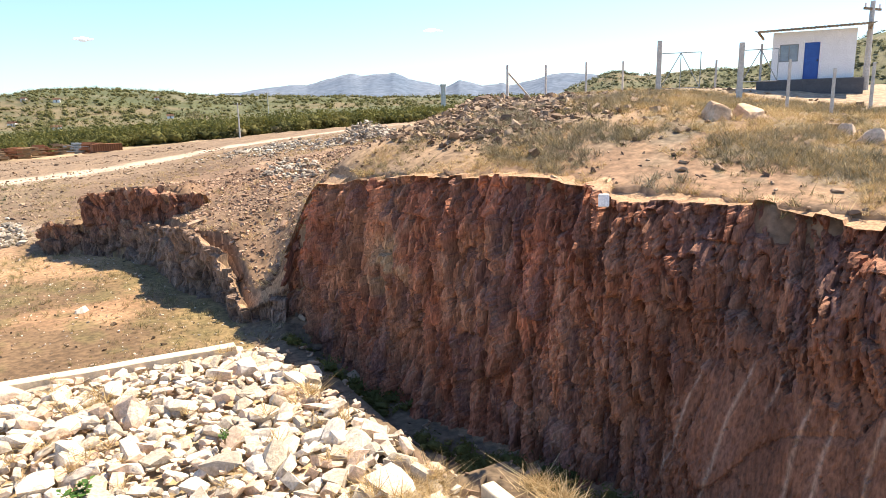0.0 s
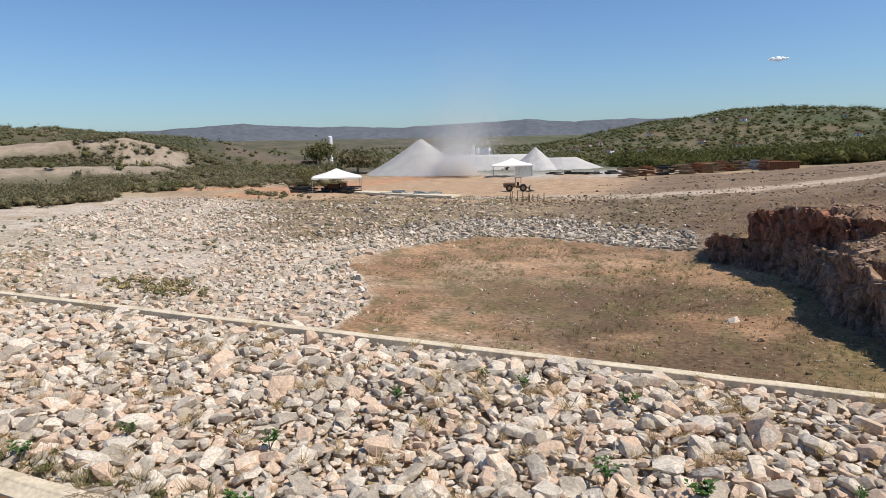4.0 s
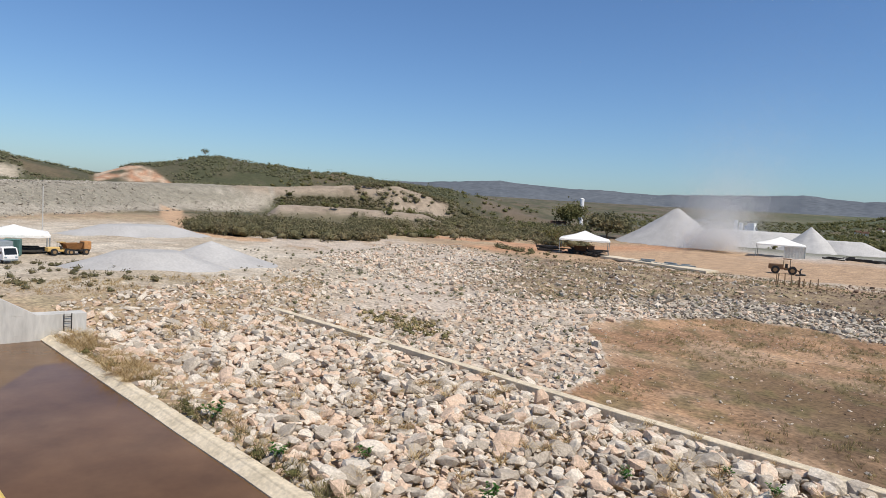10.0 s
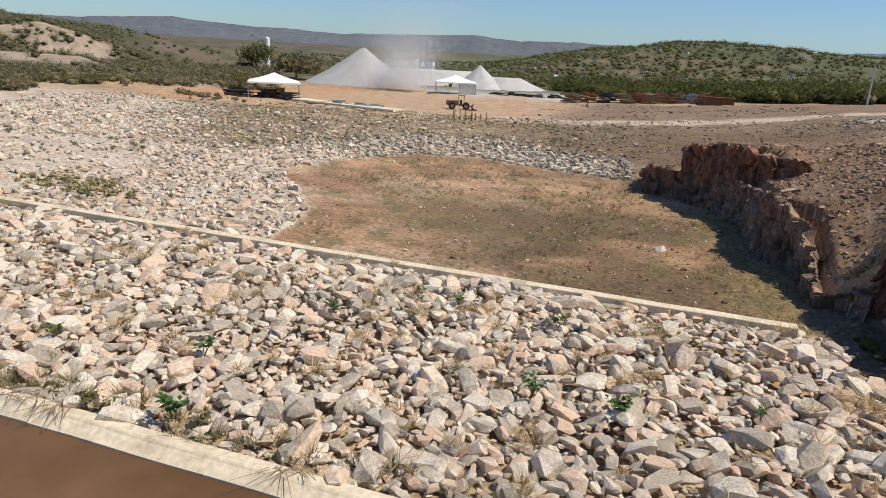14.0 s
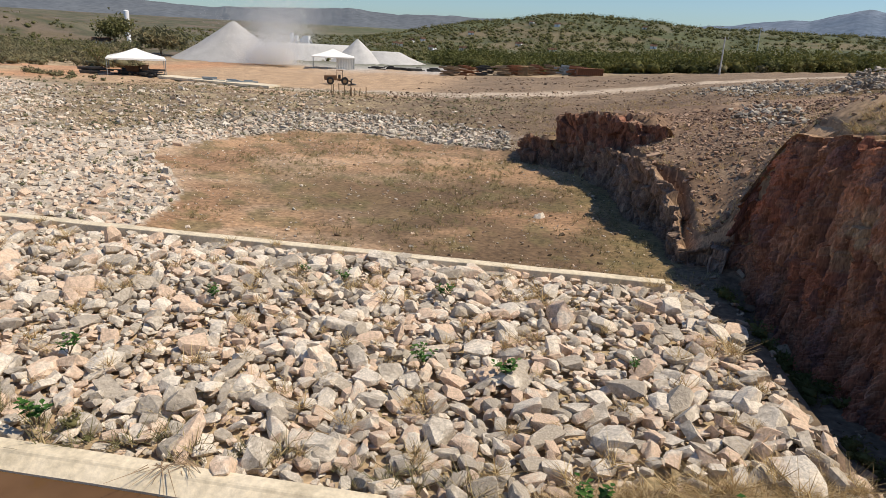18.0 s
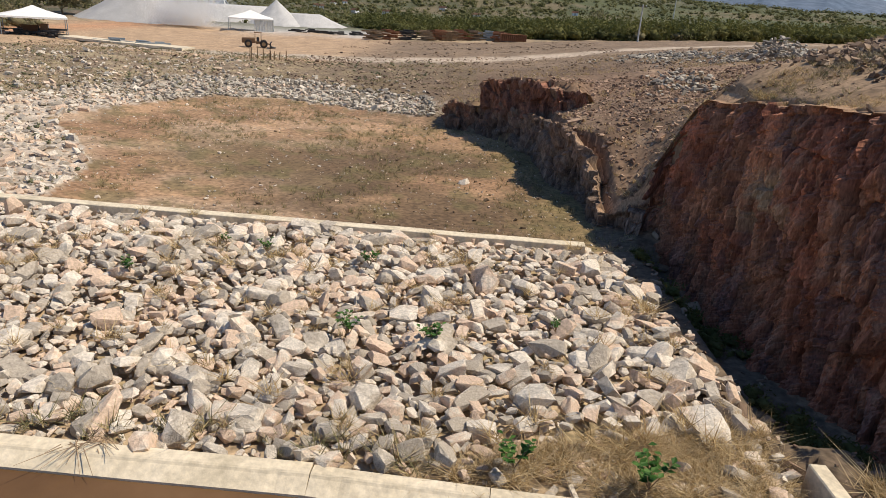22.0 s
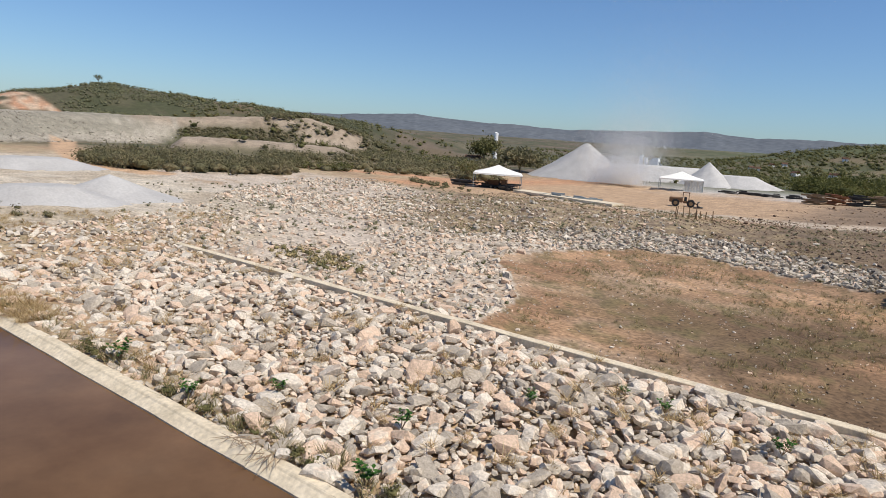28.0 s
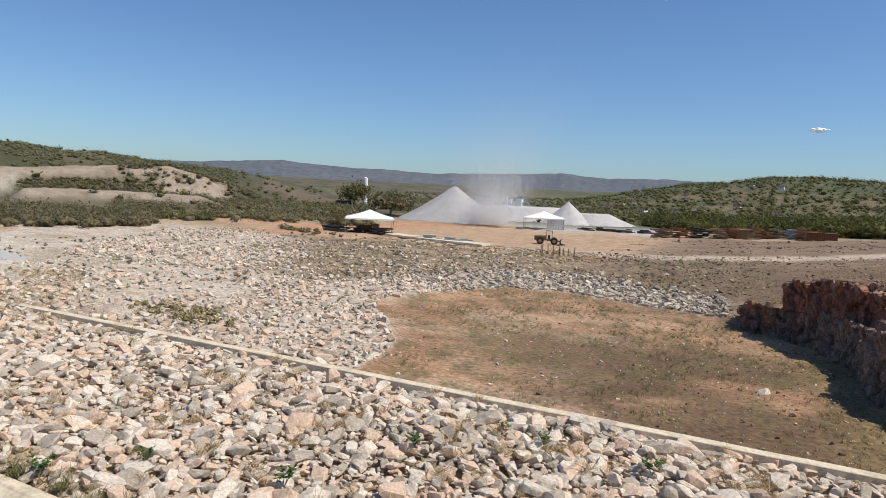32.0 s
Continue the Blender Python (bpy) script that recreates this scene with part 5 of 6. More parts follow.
tagged(rubble("slope_stones", x, y, land(x, y) + s * .2, s, M_SPOIL, 86, hulls=SMALL_HULLS), "brown clods and stones on the broken slope", "stones", kind="stuff")
x, y, rng = scatter(-28, 80, 24, 165, 6500, 285, lambda x, y, r: r.uniform(0, 1, len(x)) < smooth(.42, .6, fbm(x / 8, y / 5, 3, 287)))
s = np.clip(rng.lognormal(-2.25, .55, len(x)), .06, .7)
tagged(rubble("track_spoil", x, y, land(x, y) + s * .2, s, M_SPOIL, 286, hulls=SMALL_HULLS), "brown clods and low spoil ridges beside the track", "stones", kind="stuff")
x, y, rng = scatter(6, 33, 24, 62, 8500, 185, lambda x, y, r: line_distance(x, y, NORTH_END) > .9)
s = np.clip(rng.lognormal(-2.60, .55, len(x)), .05, .5)
tagged(rubble("debris_slope", x, y, land(x, y) + s * .15, s, M_DEBRIS, 186, hulls=SMALL_HULLS), "loose red-brown debris between the two banks", "stones", kind="stuff")
x, y, rng = scatter(10, 3, 36, 34, 1600, 87, lambda x, y, r: line_distance(x, y, FOOT) > setback(y) + .3)
s = np.clip(rng.lognormal(-2.5, .6, len(x)), .03, .4)
tagged(rubble("bench_stones", x, y, land(x, y) + s * .2, s, M_SPOIL, 88, hulls=SMALL_HULLS), "loose stones on top of the bank", "stones", kind="stuff")
x, y, rng = scatter(10, 46, 36, 110, 11000, 89, lambda x, y, r: (.8 * np.exp(-((x - 15.8 - (y - 52) * .12) / 1.5) ** 2 - ((y - 55) / 5) ** 2) + np.exp(-((x - 30) / 3.0) ** 2 - ((y - 73) / 9) ** 2) + .8 * np.exp(-((x - 27) / 5) ** 2 - ((y - 100) / 8) ** 2)) > r.uniform(0, 1, len(x)))
s = np.clip(rng.lognormal(-1.45, .4, len(x)), .1, .6)
hump = 2.3 * np.exp(-((x - 30) / 2.6) ** 2 - ((y - 73) / 7) ** 2)
tagged(rubble("grey_stone_heap", x, y, land(x, y) + s * .3 + hump * rng.uniform(.2, 1, len(x)), s, M_GREYROCK, 90), "grey quarried stone tipped on the slope", "stones", kind="stuff")
x, y, rng = scatter(3, 9, 13, 36, 900, 91, lambda x, y, r: (line_distance(x, y, FOOT) < .6) & (x > bed_right(y) - .4) & (r.uniform(0, 1, len(x)) < .8))
s = np.clip(rng.lognormal(-2.2, .6, len(x)), .04, .45)
tagged(rubble("ditch_stones", x, y, land(x, y) + s * .2, s, M_SPOIL, 92, hulls=SMALL_HULLS), "fallen stones in the ditch below the bank", "stones", kind="stuff")
x, y, rng = scatter(-270, -10, -158, 190, 12000, 93, lambda x, y, r: (-line_distance(x, y, BANK_TOE) > 0) & (-line_distance(x, y, BANK_TOE) < 36))
s = np.clip(rng.lognormal(-1.35, .45, len(x)), .12, .8)
tagged(rubble("embankment_stones", x, y, land(x, y) + s * .2, s, M_FACING, 94, hulls=SMALL_HULLS), "pale rubble facing of the embankment", "stones", kind="stuff")


x, y, rng = scatter(-30, 30, 8, 72, 1800, 381, lambda x, y, r: inside(x, y, PAN) & (line_distance(x, y, NORTH_END) < -.3) & (r.uniform(0, 1, len(x)) < .25 + .75 * smooth(-14, -4, x)))
s = np.clip(rng.lognormal(-2.9, .5, len(x)), .03, .22)
tagged(rubble("pan_clods", x, y, land(x, y) + s * .2, s, M_CLOD, 382, hulls=SMALL_HULLS), "dark clods of dried mud on the pan", "clods", kind="stuff")


def boulder(x, y, size, seed, label, mat):
    rng_ = random.Random(seed)
    bm = B()
    bmesh.ops.create_icosphere(bm, subdivisions=3, radius=1)
    for v in bm.verts:
        q = v.co * 1.4 + Vector((seed * 3.1, 0, 0))
        d = noise.noise(q) * .35 + noise.noise(q * 3) * .12
        v.co *= 1 + d
        for nrm in ((.8, .3, .5), (-.4, .8, .3), (.1, -.5, .9), (-.9, -.2, .2)):
            w = Vector(nrm).normalized()
            k = v.co.dot(w) - .62
            if k > 0:
                v.co -= w * k * .9
    bmesh.ops.scale(bm, vec=(size * 1.2, size * .8, size * .75), verts=bm.verts)
    ob = part("boulder", bm, mat)
    ob.matrix_world = pose(x, y, land_at(x, y) + size * .2, 0, 0, rng_.uniform(0, 360))
    return tagged(ob, label, "boulder")


M_OCHRE = material("ochre_boulder", [(0.42, 0.26, 0.15), (0.58, 0.40, 0.26), (0.62, 0.50, 0.38)], 1.2, .9, .5)
boulder(23.6, 19.0, .75, 1, "large ochre boulder on the bench", M_OCHRE)
boulder(25.0, 18.6, .7, 2, "flat ochre boulder with pale top", M_OCHRE)
boulder(24.2, 13.0, .55, 3, "pale flat stone slab lying in weeds", M_ROCK_PART)
boulder(25.2, 14.6, .45, 4, "pale stone half hidden in weeds", M_ROCK_PART)
boulder(-.1, 41.8, .38, 5, "lone pale stone on the pan", M_ROCK_PART)
boulder(6.9, 17.6, .72, 6, "large grey rock at the end of the bed", M_ROCK_PART)
boulder(7.6, 16.0, .6, 7, "grey rock at the edge of the ditch", M_ROCK_PART)


# ---- concrete wing wall, pale block in the bank, ladder, railing ----
bm = B()
vs_ = [bm.verts.new(c) for c in ((8.78, 13.6, -1.4), (9.2, 13.6, -1.4), (9.55, 6, -1.4), (9.13, 6, -1.4), (8.78, 13.6, .02), (9.2, 13.6, .02), (9.55, 6, -.05), (9.13, 6, -.05))]
for q in ((0, 1, 5, 4), (1, 2, 6, 5), (2, 3, 7, 6), (3, 0, 4, 7), (4, 5, 6, 7), (3, 2, 1, 0)):
    bm.faces.new([vs_[k] for k in q])
bmesh.ops.bevel(bm, geom=list(bm.edges), offset=.03, segments=1, affect='EDGES')
tagged(part("wing_wall", bm, M_CONCRETE), "short concrete wing wall at the end of the pool", "wall", kind="structure")
bm = B()
box(bm, -.16, -.1, -.2, .16, .1, .2, .03)
blk = part("stone_block", bm, M_WHITE)
blk.matrix_world = look((14.2, 15.15, 6.95), (0, 0, 9)) @ pose(0, 0, 0, 90, 0, 0)
tagged(blk, "pale squared block set in the top of the bank", "block")

ladder = thing("ladder", pose(-45.68, 12.8, -.3), "dark steel ladder fixed to the concrete wall", "ladder")
for dy in (-.22, .22):
    bm = B()
    rod(bm, (0, dy, 0), (0, dy, 1.55), .03)
    part("stile", bm, M_DARK, ladder)
for k in range(5):
    bm = B()
    rod(bm, (.02, -.22, .15 + k * .3), (.02, .22, .15 + k * .3), .02)
    part("rung", bm, M_DARK, ladder)

rail = thing("guard_rail", pose(0, 0, 0), "yellow painted steel guard rail of the walkway", "railing")
bm = B()
box(bm, -14, .205, 8.8, -.9, .305, 8.9, .01)
part("top_rail", bm, M_YELLOW, rail)
for zz in (8.28, 8.55):
    bm = B()
    box(bm, -14, .225, zz - .025, -.9, .275, zz + .025, .008)
    part("mid_rail", bm, M_YELLOW, rail)
for k in range(7):
    bm = B()
    box(bm, -13.9 + k * 2.05, .22, 8.0, -13.84 + k * 2.05, .28, 8.8, .008)
    part("post", bm, M_YELLOW, rail)
bm = B()
box(bm, -16, -4, 7.6, 12, .36, 8.0, .03)
tagged(part("walkway_deck", bm, M_GREYCON), "grey concrete walkway above the pool", "deck", kind="structure")


# ---- gate house, gates and fence on the bench ----
def house():
    e = thing("gate_house", pose(38.9, 25.0, 11.15, 0, 0, -57.5), "small white rendered gate house with a tin roof", "house")
    W, D, Ht = 4.3, 3.4, 2.75
    bm = B()
    box(bm, -W / 2 - .7, -.7, -1.2, W / 2 + .5, D + .3, 0, .03)
    part("plinth", bm, plain("dark_plinth_grey", (.10, .10, .105), .8), e, "dark grey plinth")
    # front wall, with its two openings
    cuts = [(-W / 2, -1.75, 0, Ht), (-1.75, -.75, 0, 1.05), (-1.75, -.75, 2.05, Ht), (-.75, -.45, 0, Ht), (-.45, .35, 2.1, Ht), (.35, W / 2, 0, Ht)]
    bm = B()
    for x0, x1, z0, z1 in cuts:
        box(bm, x0, 0, z0, x1, .15, z1)
    bmesh.ops.remove_doubles(bm, verts=bm.verts, dist=.0005)
    part("front_wall", bm, M_WHITE, e)
    for nm, b in (("side_wall", (-W / 2, .15, 0, -W / 2 + .15, D, Ht)), ("side_wall", (W / 2 - .15, .15, 0, W / 2, D, Ht)), ("back_wall", (-W / 2 + .15, D - .15, 0, W / 2 - .15, D, Ht))):
        bm = B()
        box(bm, *b)
        part(nm, bm, M_WHITE, e)
    bm = B()
    box(bm, -.44, .05, 0, .34, .1, 2.09, .005)
    d = part("door", bm, M_BLUE, e, "blue painted metal door")
    bm = B()
    box(bm, .22, .0, 1.0, .28, .05, 1.12, .01)
    part("handle", bm, M_DARK, d)
    bm = B()
    for b in ((-1.75, .03, 1.05, -1.69, .12, 2.05), (-.81, .03, 1.05, -.75, .12, 2.05), (-1.69, .03, 1.05, -.81, .12, 1.11), (-1.69, .03, 1.99, -.81, .12, 2.05), (-1.28, .04, 1.11, -1.22, .11, 1.99)):
        box(bm, *b)
    w = part("window", bm, M_GREY, e, "grey framed window")
    bm = B()
    box(bm, -1.69, .07, 1.11, -.81, .08, 1.99)
    part("pane", bm, M_GLASS, w)
    # corrugated sheets
    bm = B()
    n = 60
    rows = []
    for k, yy in enumerate((-.8, D + .5)):
        rows.append([bm.verts.new((-W / 2 - 1.0 + (W + 1.9) * q / n, yy, Ht + .08 + .1 * (q / n) + k * .32 + .025 * (q % 2))) for q in range(n + 1)])
    for q in range(n):
        bm.faces.new((rows[0][q], rows[0][q + 1], rows[1][q + 1], rows[1][q]))
    bmesh.ops.solidify(bm, geom=bm.faces, thickness=.03)
    part("roof", bm, plain("weathered_tin", (.22, .20, .18), .55, .4), e, "weathered corrugated tin roof")
    for xx in (-W / 2 - .8, W / 2 + .6):
        bm = B()
        box(bm, xx, -.7, Ht - .06, xx + .08, D + .4, Ht + .06)
        part("rafter", bm, M_WOOD, e)
    return e


house()
M_POST = plain("concrete_post", (.52, .50, .46), .9, scale=2)


def fence_post(x, y, top, label="slim precast concrete fence post", w=.07, group="fence posts"):
    z = land_at(x, y)
    bm = B()
    box(bm, -w, -w, -.3, w, w, top - z, .012)
    h = top - z
    bmesh.ops.subdivide_edges(bm, edges=[ed for ed in bm.edges if ed.calc_length() > 1], cuts=4)
    for v in bm.verts:
        k = max(0, v.co.z / max(h, .1))
        v.co.x *= 1 - .12 * k
        v.co.y *= 1 - .12 * k
    ob = part("fence_post", bm, M_POST)
    ob.matrix_world = pose(x, y, z, 0, 0, 40)
    return tagged(ob, label, "post", group)


for az_, r_, el_ in ((34.7, 44, 3.81), (37.8, 47, 3.72), (41.0, 50, 3.84), (43.85, 53, 3.81), (50.8, 48, 3.6), (55.95, 36, 3.37), (58.85, 36, 2.63), (61.2, 38, 2.9), (53.9, 47, 4.6)):
    fence_post(r_ * math.sin(radians(az_)), r_ * math.cos(radians(az_)), 9.6 + r_ * math.tan(radians(el_)))
column = thing("water_column", pose(145.5, 262.4, land_at(145.5, 262.4)), "grey concrete water column standing above the thicket", "tower")
bm = B()
box(bm, -.8, -.8, -1, .8, .8, 21.2 - land_at(145.5, 262.4), .08)
part("shaft", bm, M_POST, column)
bm = B()
box(bm, -.95, -.95, 21.2 - land_at(145.5, 262.4), .95, .95, 22.2 - land_at(145.5, 262.4), .06)
part("cap", bm, M_POST, column)
for az_, r_, el_ in ((46.65, 44, 5.22), (52.6, 40, 4.77)):
    fence_post(r_ * math.sin(radians(az_)), r_ * math.cos(radians(az_)), 9.6 + r_ * math.tan(radians(el_)), "thick concrete gate post", .15, "gate posts")
fx, fy = 44 * math.sin(radians(34.7)), 44 * math.cos(radians(34.7))
bm = B()
rod(bm, (fx, fy, 12.1), (27.7, 36.9, land_at(27.7, 36.9)), .06)
tagged(part("brace", bm, M_POST), "slanting concrete brace of a fence corner", "brace")


def gate(az0, az1, r, el0, el1, label):
    p = [Vector((r * math.sin(radians(a)), r * math.cos(radians(a)), 0)) for a in (az0, az1)]
    z0, z1 = 9.6 + r * math.tan(radians(el0)), 9.6 + r * math.tan(radians(el1))
    e = thing("gate", Matrix.Identity(4), label, "gate", "yard gates")
    a, b, c, d = (p[0] + Vector((0, 0, z0)), p[1] + Vector((0, 0, z0)), p[1] + Vector((0, 0, z1)), p[0] + Vector((0, 0, z1)))
    mid_b, mid_t = (a + b) / 2, (c + d) / 2
    for u, v, nm in ((a, b, "bottom_bar"), (b, c, "end_bar"), (c, d, "top_bar"), (d, a, "end_bar"), (mid_b, mid_t, "middle_bar"), (a, mid_t, "brace"), (b, mid_t, "brace")):
        bm = B()
        rod(bm, u, v, .024)
        part(nm, bm, M_GREY, e)
    return e


gate(46.8, 49.7, 44, 1.6, 4.25, "open steel pipe gate leaf with slanting braces")
gate(52.7, 55.1, 41, 1.9, 4.2, "steel pipe gate leaf beside the gate house")


def pole(x, y, top, r0, label, arms=True):
    z = land_at(x, y)
    e = thing("utility_pole", pose(x, y, z), label, "pole", "utility poles")
    bm = B()
    rod(bm, (0, 0, -.5), (0, 0, top - z), r0, r0 * .65, 10)
    part("shaft", bm, M_POST, e)
    if arms:
        bm = B()
        box(bm, -.8, -.06, top - z - .5, .8, .06, top - z - .38)
        part("crossarm", bm, M_WOOD, e)
        for k in (-.7, 0, .7):
            bm = B()
            rod(bm, (k, 0, top - z - .38), (k, 0, top - z - .15), .05)
            part("insulator", bm, M_WHITE, e)


pole(35.3, 161.2, 13.1, .2, "slender concrete utility pole beside the track")
pole(72, 275, 19.5, .22, "far concrete utility pole in the scrub")
pole(-106, 19, 6.0, .12, "pale pole behind the yard", False)
pole(-130.5, 32.4, 8.2, .12, "tall pale pole at the foot of the embankment", False)
pole(41.3, 23.2, 15.4, .19, "thick utility pole beside the gate house")


# ---- marquees ----
def marquee(x, y, z, turn, half, eave, apex, label, walls=()):
    e = thing("marquee", pose(x, y, z, 0, 0, turn), label, "tent", "site marquees")
    bm = B()
    n = 12
    ring = []
    for a, b in (((-1, -1), (1, -1)), ((1, -1), (1, 1)), ((1, 1), (-1, 1)), ((-1, 1), (-1, -1))):
        for k in range(n):
            t = k / n
            sag = -.12 * half / 5 * math.sin(math.pi * t)
            ring.append(((a[0] + (b[0] - a[0]) * t) * half, (a[1] + (b[1] - a[1]) * t) * half, eave + sag * .3))
    prev = [bm.verts.new(c) for c in ring]
    low_ = [bm.verts.new((c[0], c[1], c[2] - .3 - .05 * math.sin(k * 2.1))) for k, c in enumerate(ring)]
    m_ = len(ring)
    for k in range(m_):
        bm.faces.new((prev[k], prev[(k + 1) % m_], low_[(k + 1) % m_], low_[k]))
    for f in (.3, .6, .85, .97):
        zz = eave + (apex - eave) * (f * .75 + .25 * f ** 3)
        nxt = [bm.verts.new((c[0] * (1 - f), c[1] * (1 - f), zz)) for c in ring]
        for k in range(m_):
            bm.faces.new((prev[k], prev[(k + 1) % m_], nxt[(k + 1) % m_], nxt[k]))
        prev = nxt
    bm.faces.new(prev)
    part("canopy", bm, M_CANVAS, e)
    for sx in (-1, 1):
        for sy in (-1, 1):
            bm = B()
            rod(bm, (sx * half * .97, sy * half * .97, -.3), (sx * half * .97, sy * half * .97, eave), .07)
            part("pole", bm, M_GREY, e)
    for x0, x1 in walls:
        bm = B()
        q = 14
        row = [[bm.verts.new((half * (x0 + (x1 - x0) * k / q), -half * .97 + .06 * (k % 2), zz)) for k in range(q + 1)] for zz in (-.1, eave - .1)]
        for k in range(q):
            bm.faces.new((row[0][k], row[0][k + 1], row[1][k + 1], row[1][k]))
        bmesh.ops.solidify(bm, geom=bm.faces, thickness=.02)
        part("side_curtain", bm, M_CANVAS, e)
    return e


marquee(-80.5, 123, .1, 33, 5.2, 3.3, 5.1, "white marquee sheltering site equipment, open sides")
marquee(-64.5, 194, 0, 18, 6.0, 3.4, 5.5, "white marquee with one canvas side wall", [(.15, 1.0)])
marquee(-97.5, 21, .1, 78, 3.9, 2.4, 3.5, "white marquee beside the delivery truck")


def crate_stack(x, y, turn, n, seed, label, mat=M_WOOD, name="timber_stack", category="timber"):
    rng_ = random.Random(seed)
    e = thing(name, pose(x, y, land_at(x, y), 0, 0, turn), label, category)
    for k in range(n):
        bm = B()
        L, w, h = rng_.uniform(1.4, 3.2), rng_.uniform(.15, .5), rng_.uniform(.12, .4)
        px, py = rng_.uniform(-1.6, 1.6), rng_.uniform(-.7, .7)
        pz = .27 * (k // 3)
        box(bm, -L / 2, -w / 2, 0, L / 2, w / 2, h, .015)
        o = part("beam", bm, mat, e)
        o.matrix_basis = pose(px, py, pz, 0, 0, rng_.uniform(-14, 14))
    return e


M_RUST = plain("rusty_steel", (.28, .12, .06), .85)
for k, (x, y, t) in enumerate([(-82, 121, 20), (-79, 124.5, 60), (-83.5, 125, -10), (-77.5, 122, 40), (-86, 118.5, 15), (-89, 120.5, 30), (-75.5, 119.5, -20)]):
    crate_stack(x, y, t, 12, 200 + k, "stacked timber and steel under the marquee", M_DARK)
for k, (x, y, t) in enumerate([(-95.5, 22.4, 80), (-94.6, 23.4, 70), (-96.5, 21.4, 60)]):
    crate_stack(x, y, t, 9, 240 + k, "dark stacked site goods under the yard marquee", M_DARK)
for k, (x, y, t) in enumerate([(-63, 116.5, 10), (-60, 115, -15), (-55, 114.5, 25), (-57, 117, 0)]):
    crate_stack(x, y, t, 7, 210 + k, "formwork and rubble heaped on the slab", M_GREY, "formwork_stack", "formwork")
for k, (x, y, t, m_) in enumerate([(-14, 170, 10, M_WOOD), (-10.5, 172, 5, M_RUST), (-7, 174, 12, M_WOOD), (-4.5, 176, 0, M_RUST), (-1.5, 176, -8, M_WOOD), (-18, 171, 8, M_DARK), (2.0, 176, 3, M_GREY), (-22, 170, 4, M_RUST), (-12.5, 174, 14, M_WOOD), (4.5, 171, 6, M_RUST), (-26, 168, 0, M_WOOD)]):
    crate_stack(x, y, t, 26, 220 + k, "stacked site timber beside the track", m_)
for k, (x, y, t) in enumerate([(-52, 196, 0), (-48, 198, 10), (-44, 197, 0), (-40, 196, 20), (-34, 190, 0), (-28, 186, 10)]):
    crate_stack(x, y, t, 10, 230 + k, "dark scrap and timber beside the marquee", M_DARK)
bm = B()
bmesh.ops.create_grid(bm, x_segments=26, y_segments=4, size=1)
for v in bm.verts:
    xx = -60 + v.co.x * 13
    v.co = Vector((xx, 115.2 - (xx + 60) * .35 + v.co.y * (2.4 + .9 * noise.noise(Vector((xx * .5, v.co.y, 2)))), 0))
    v.co.z = float(land([v.co.x], [v.co.y], False)[0]) + .07
bmesh.ops.solidify(bm, geom=bm.faces, thickness=-.4)
tagged(part("ground_slab", bm, M_CONCRETE), "pale concrete slab at the edge of the yard", "slab", kind="structure")

for k in range(9):
    t = k / 8
    x, y = -33.8 + 4.3 * t + .3 * math.sin(k * 5), 100.9 + 3.5 * t + .3 * math.cos(k * 3)
    bm = B()
    rod(bm, (0, 0, -.3), (.1 * math.sin(k * 2), .06 * math.cos(k), 1.5 + .3 * math.sin(k * 7)), .09, .07, 7)
    ob = part("stake", bm, M_WOOD)
    ob.matrix_world = pose(x, y, land_at(x, y))
    tagged(ob, "rough wooden stake standing in the ground", "stake", "row of stakes")


# ---- machines ----
M_RIM = plain("dusty_rim_paint", (.26, .17, .09), .8)


def wheel(bm_mat_parent, x, y, r, w):
    e = bm_mat_parent
    bm = B()
    rod(bm, (x, y - w / 2, r), (x, y + w / 2, r), r, r, 20)
    bmesh.ops.bevel(bm, geom=[ed for ed in bm.edges if ed.calc_length() < r * .4], offset=r * .12, segments=2, affect='EDGES')
    t = part("wheel", bm, M_RUBBER, e)
    bm = B()
    rod(bm, (x, y - w / 2 - .02, r), (x, y + w / 2 + .02, r), r * .5, r * .5, 14)
    part("rim", bm, M_RIM, t)
    return t


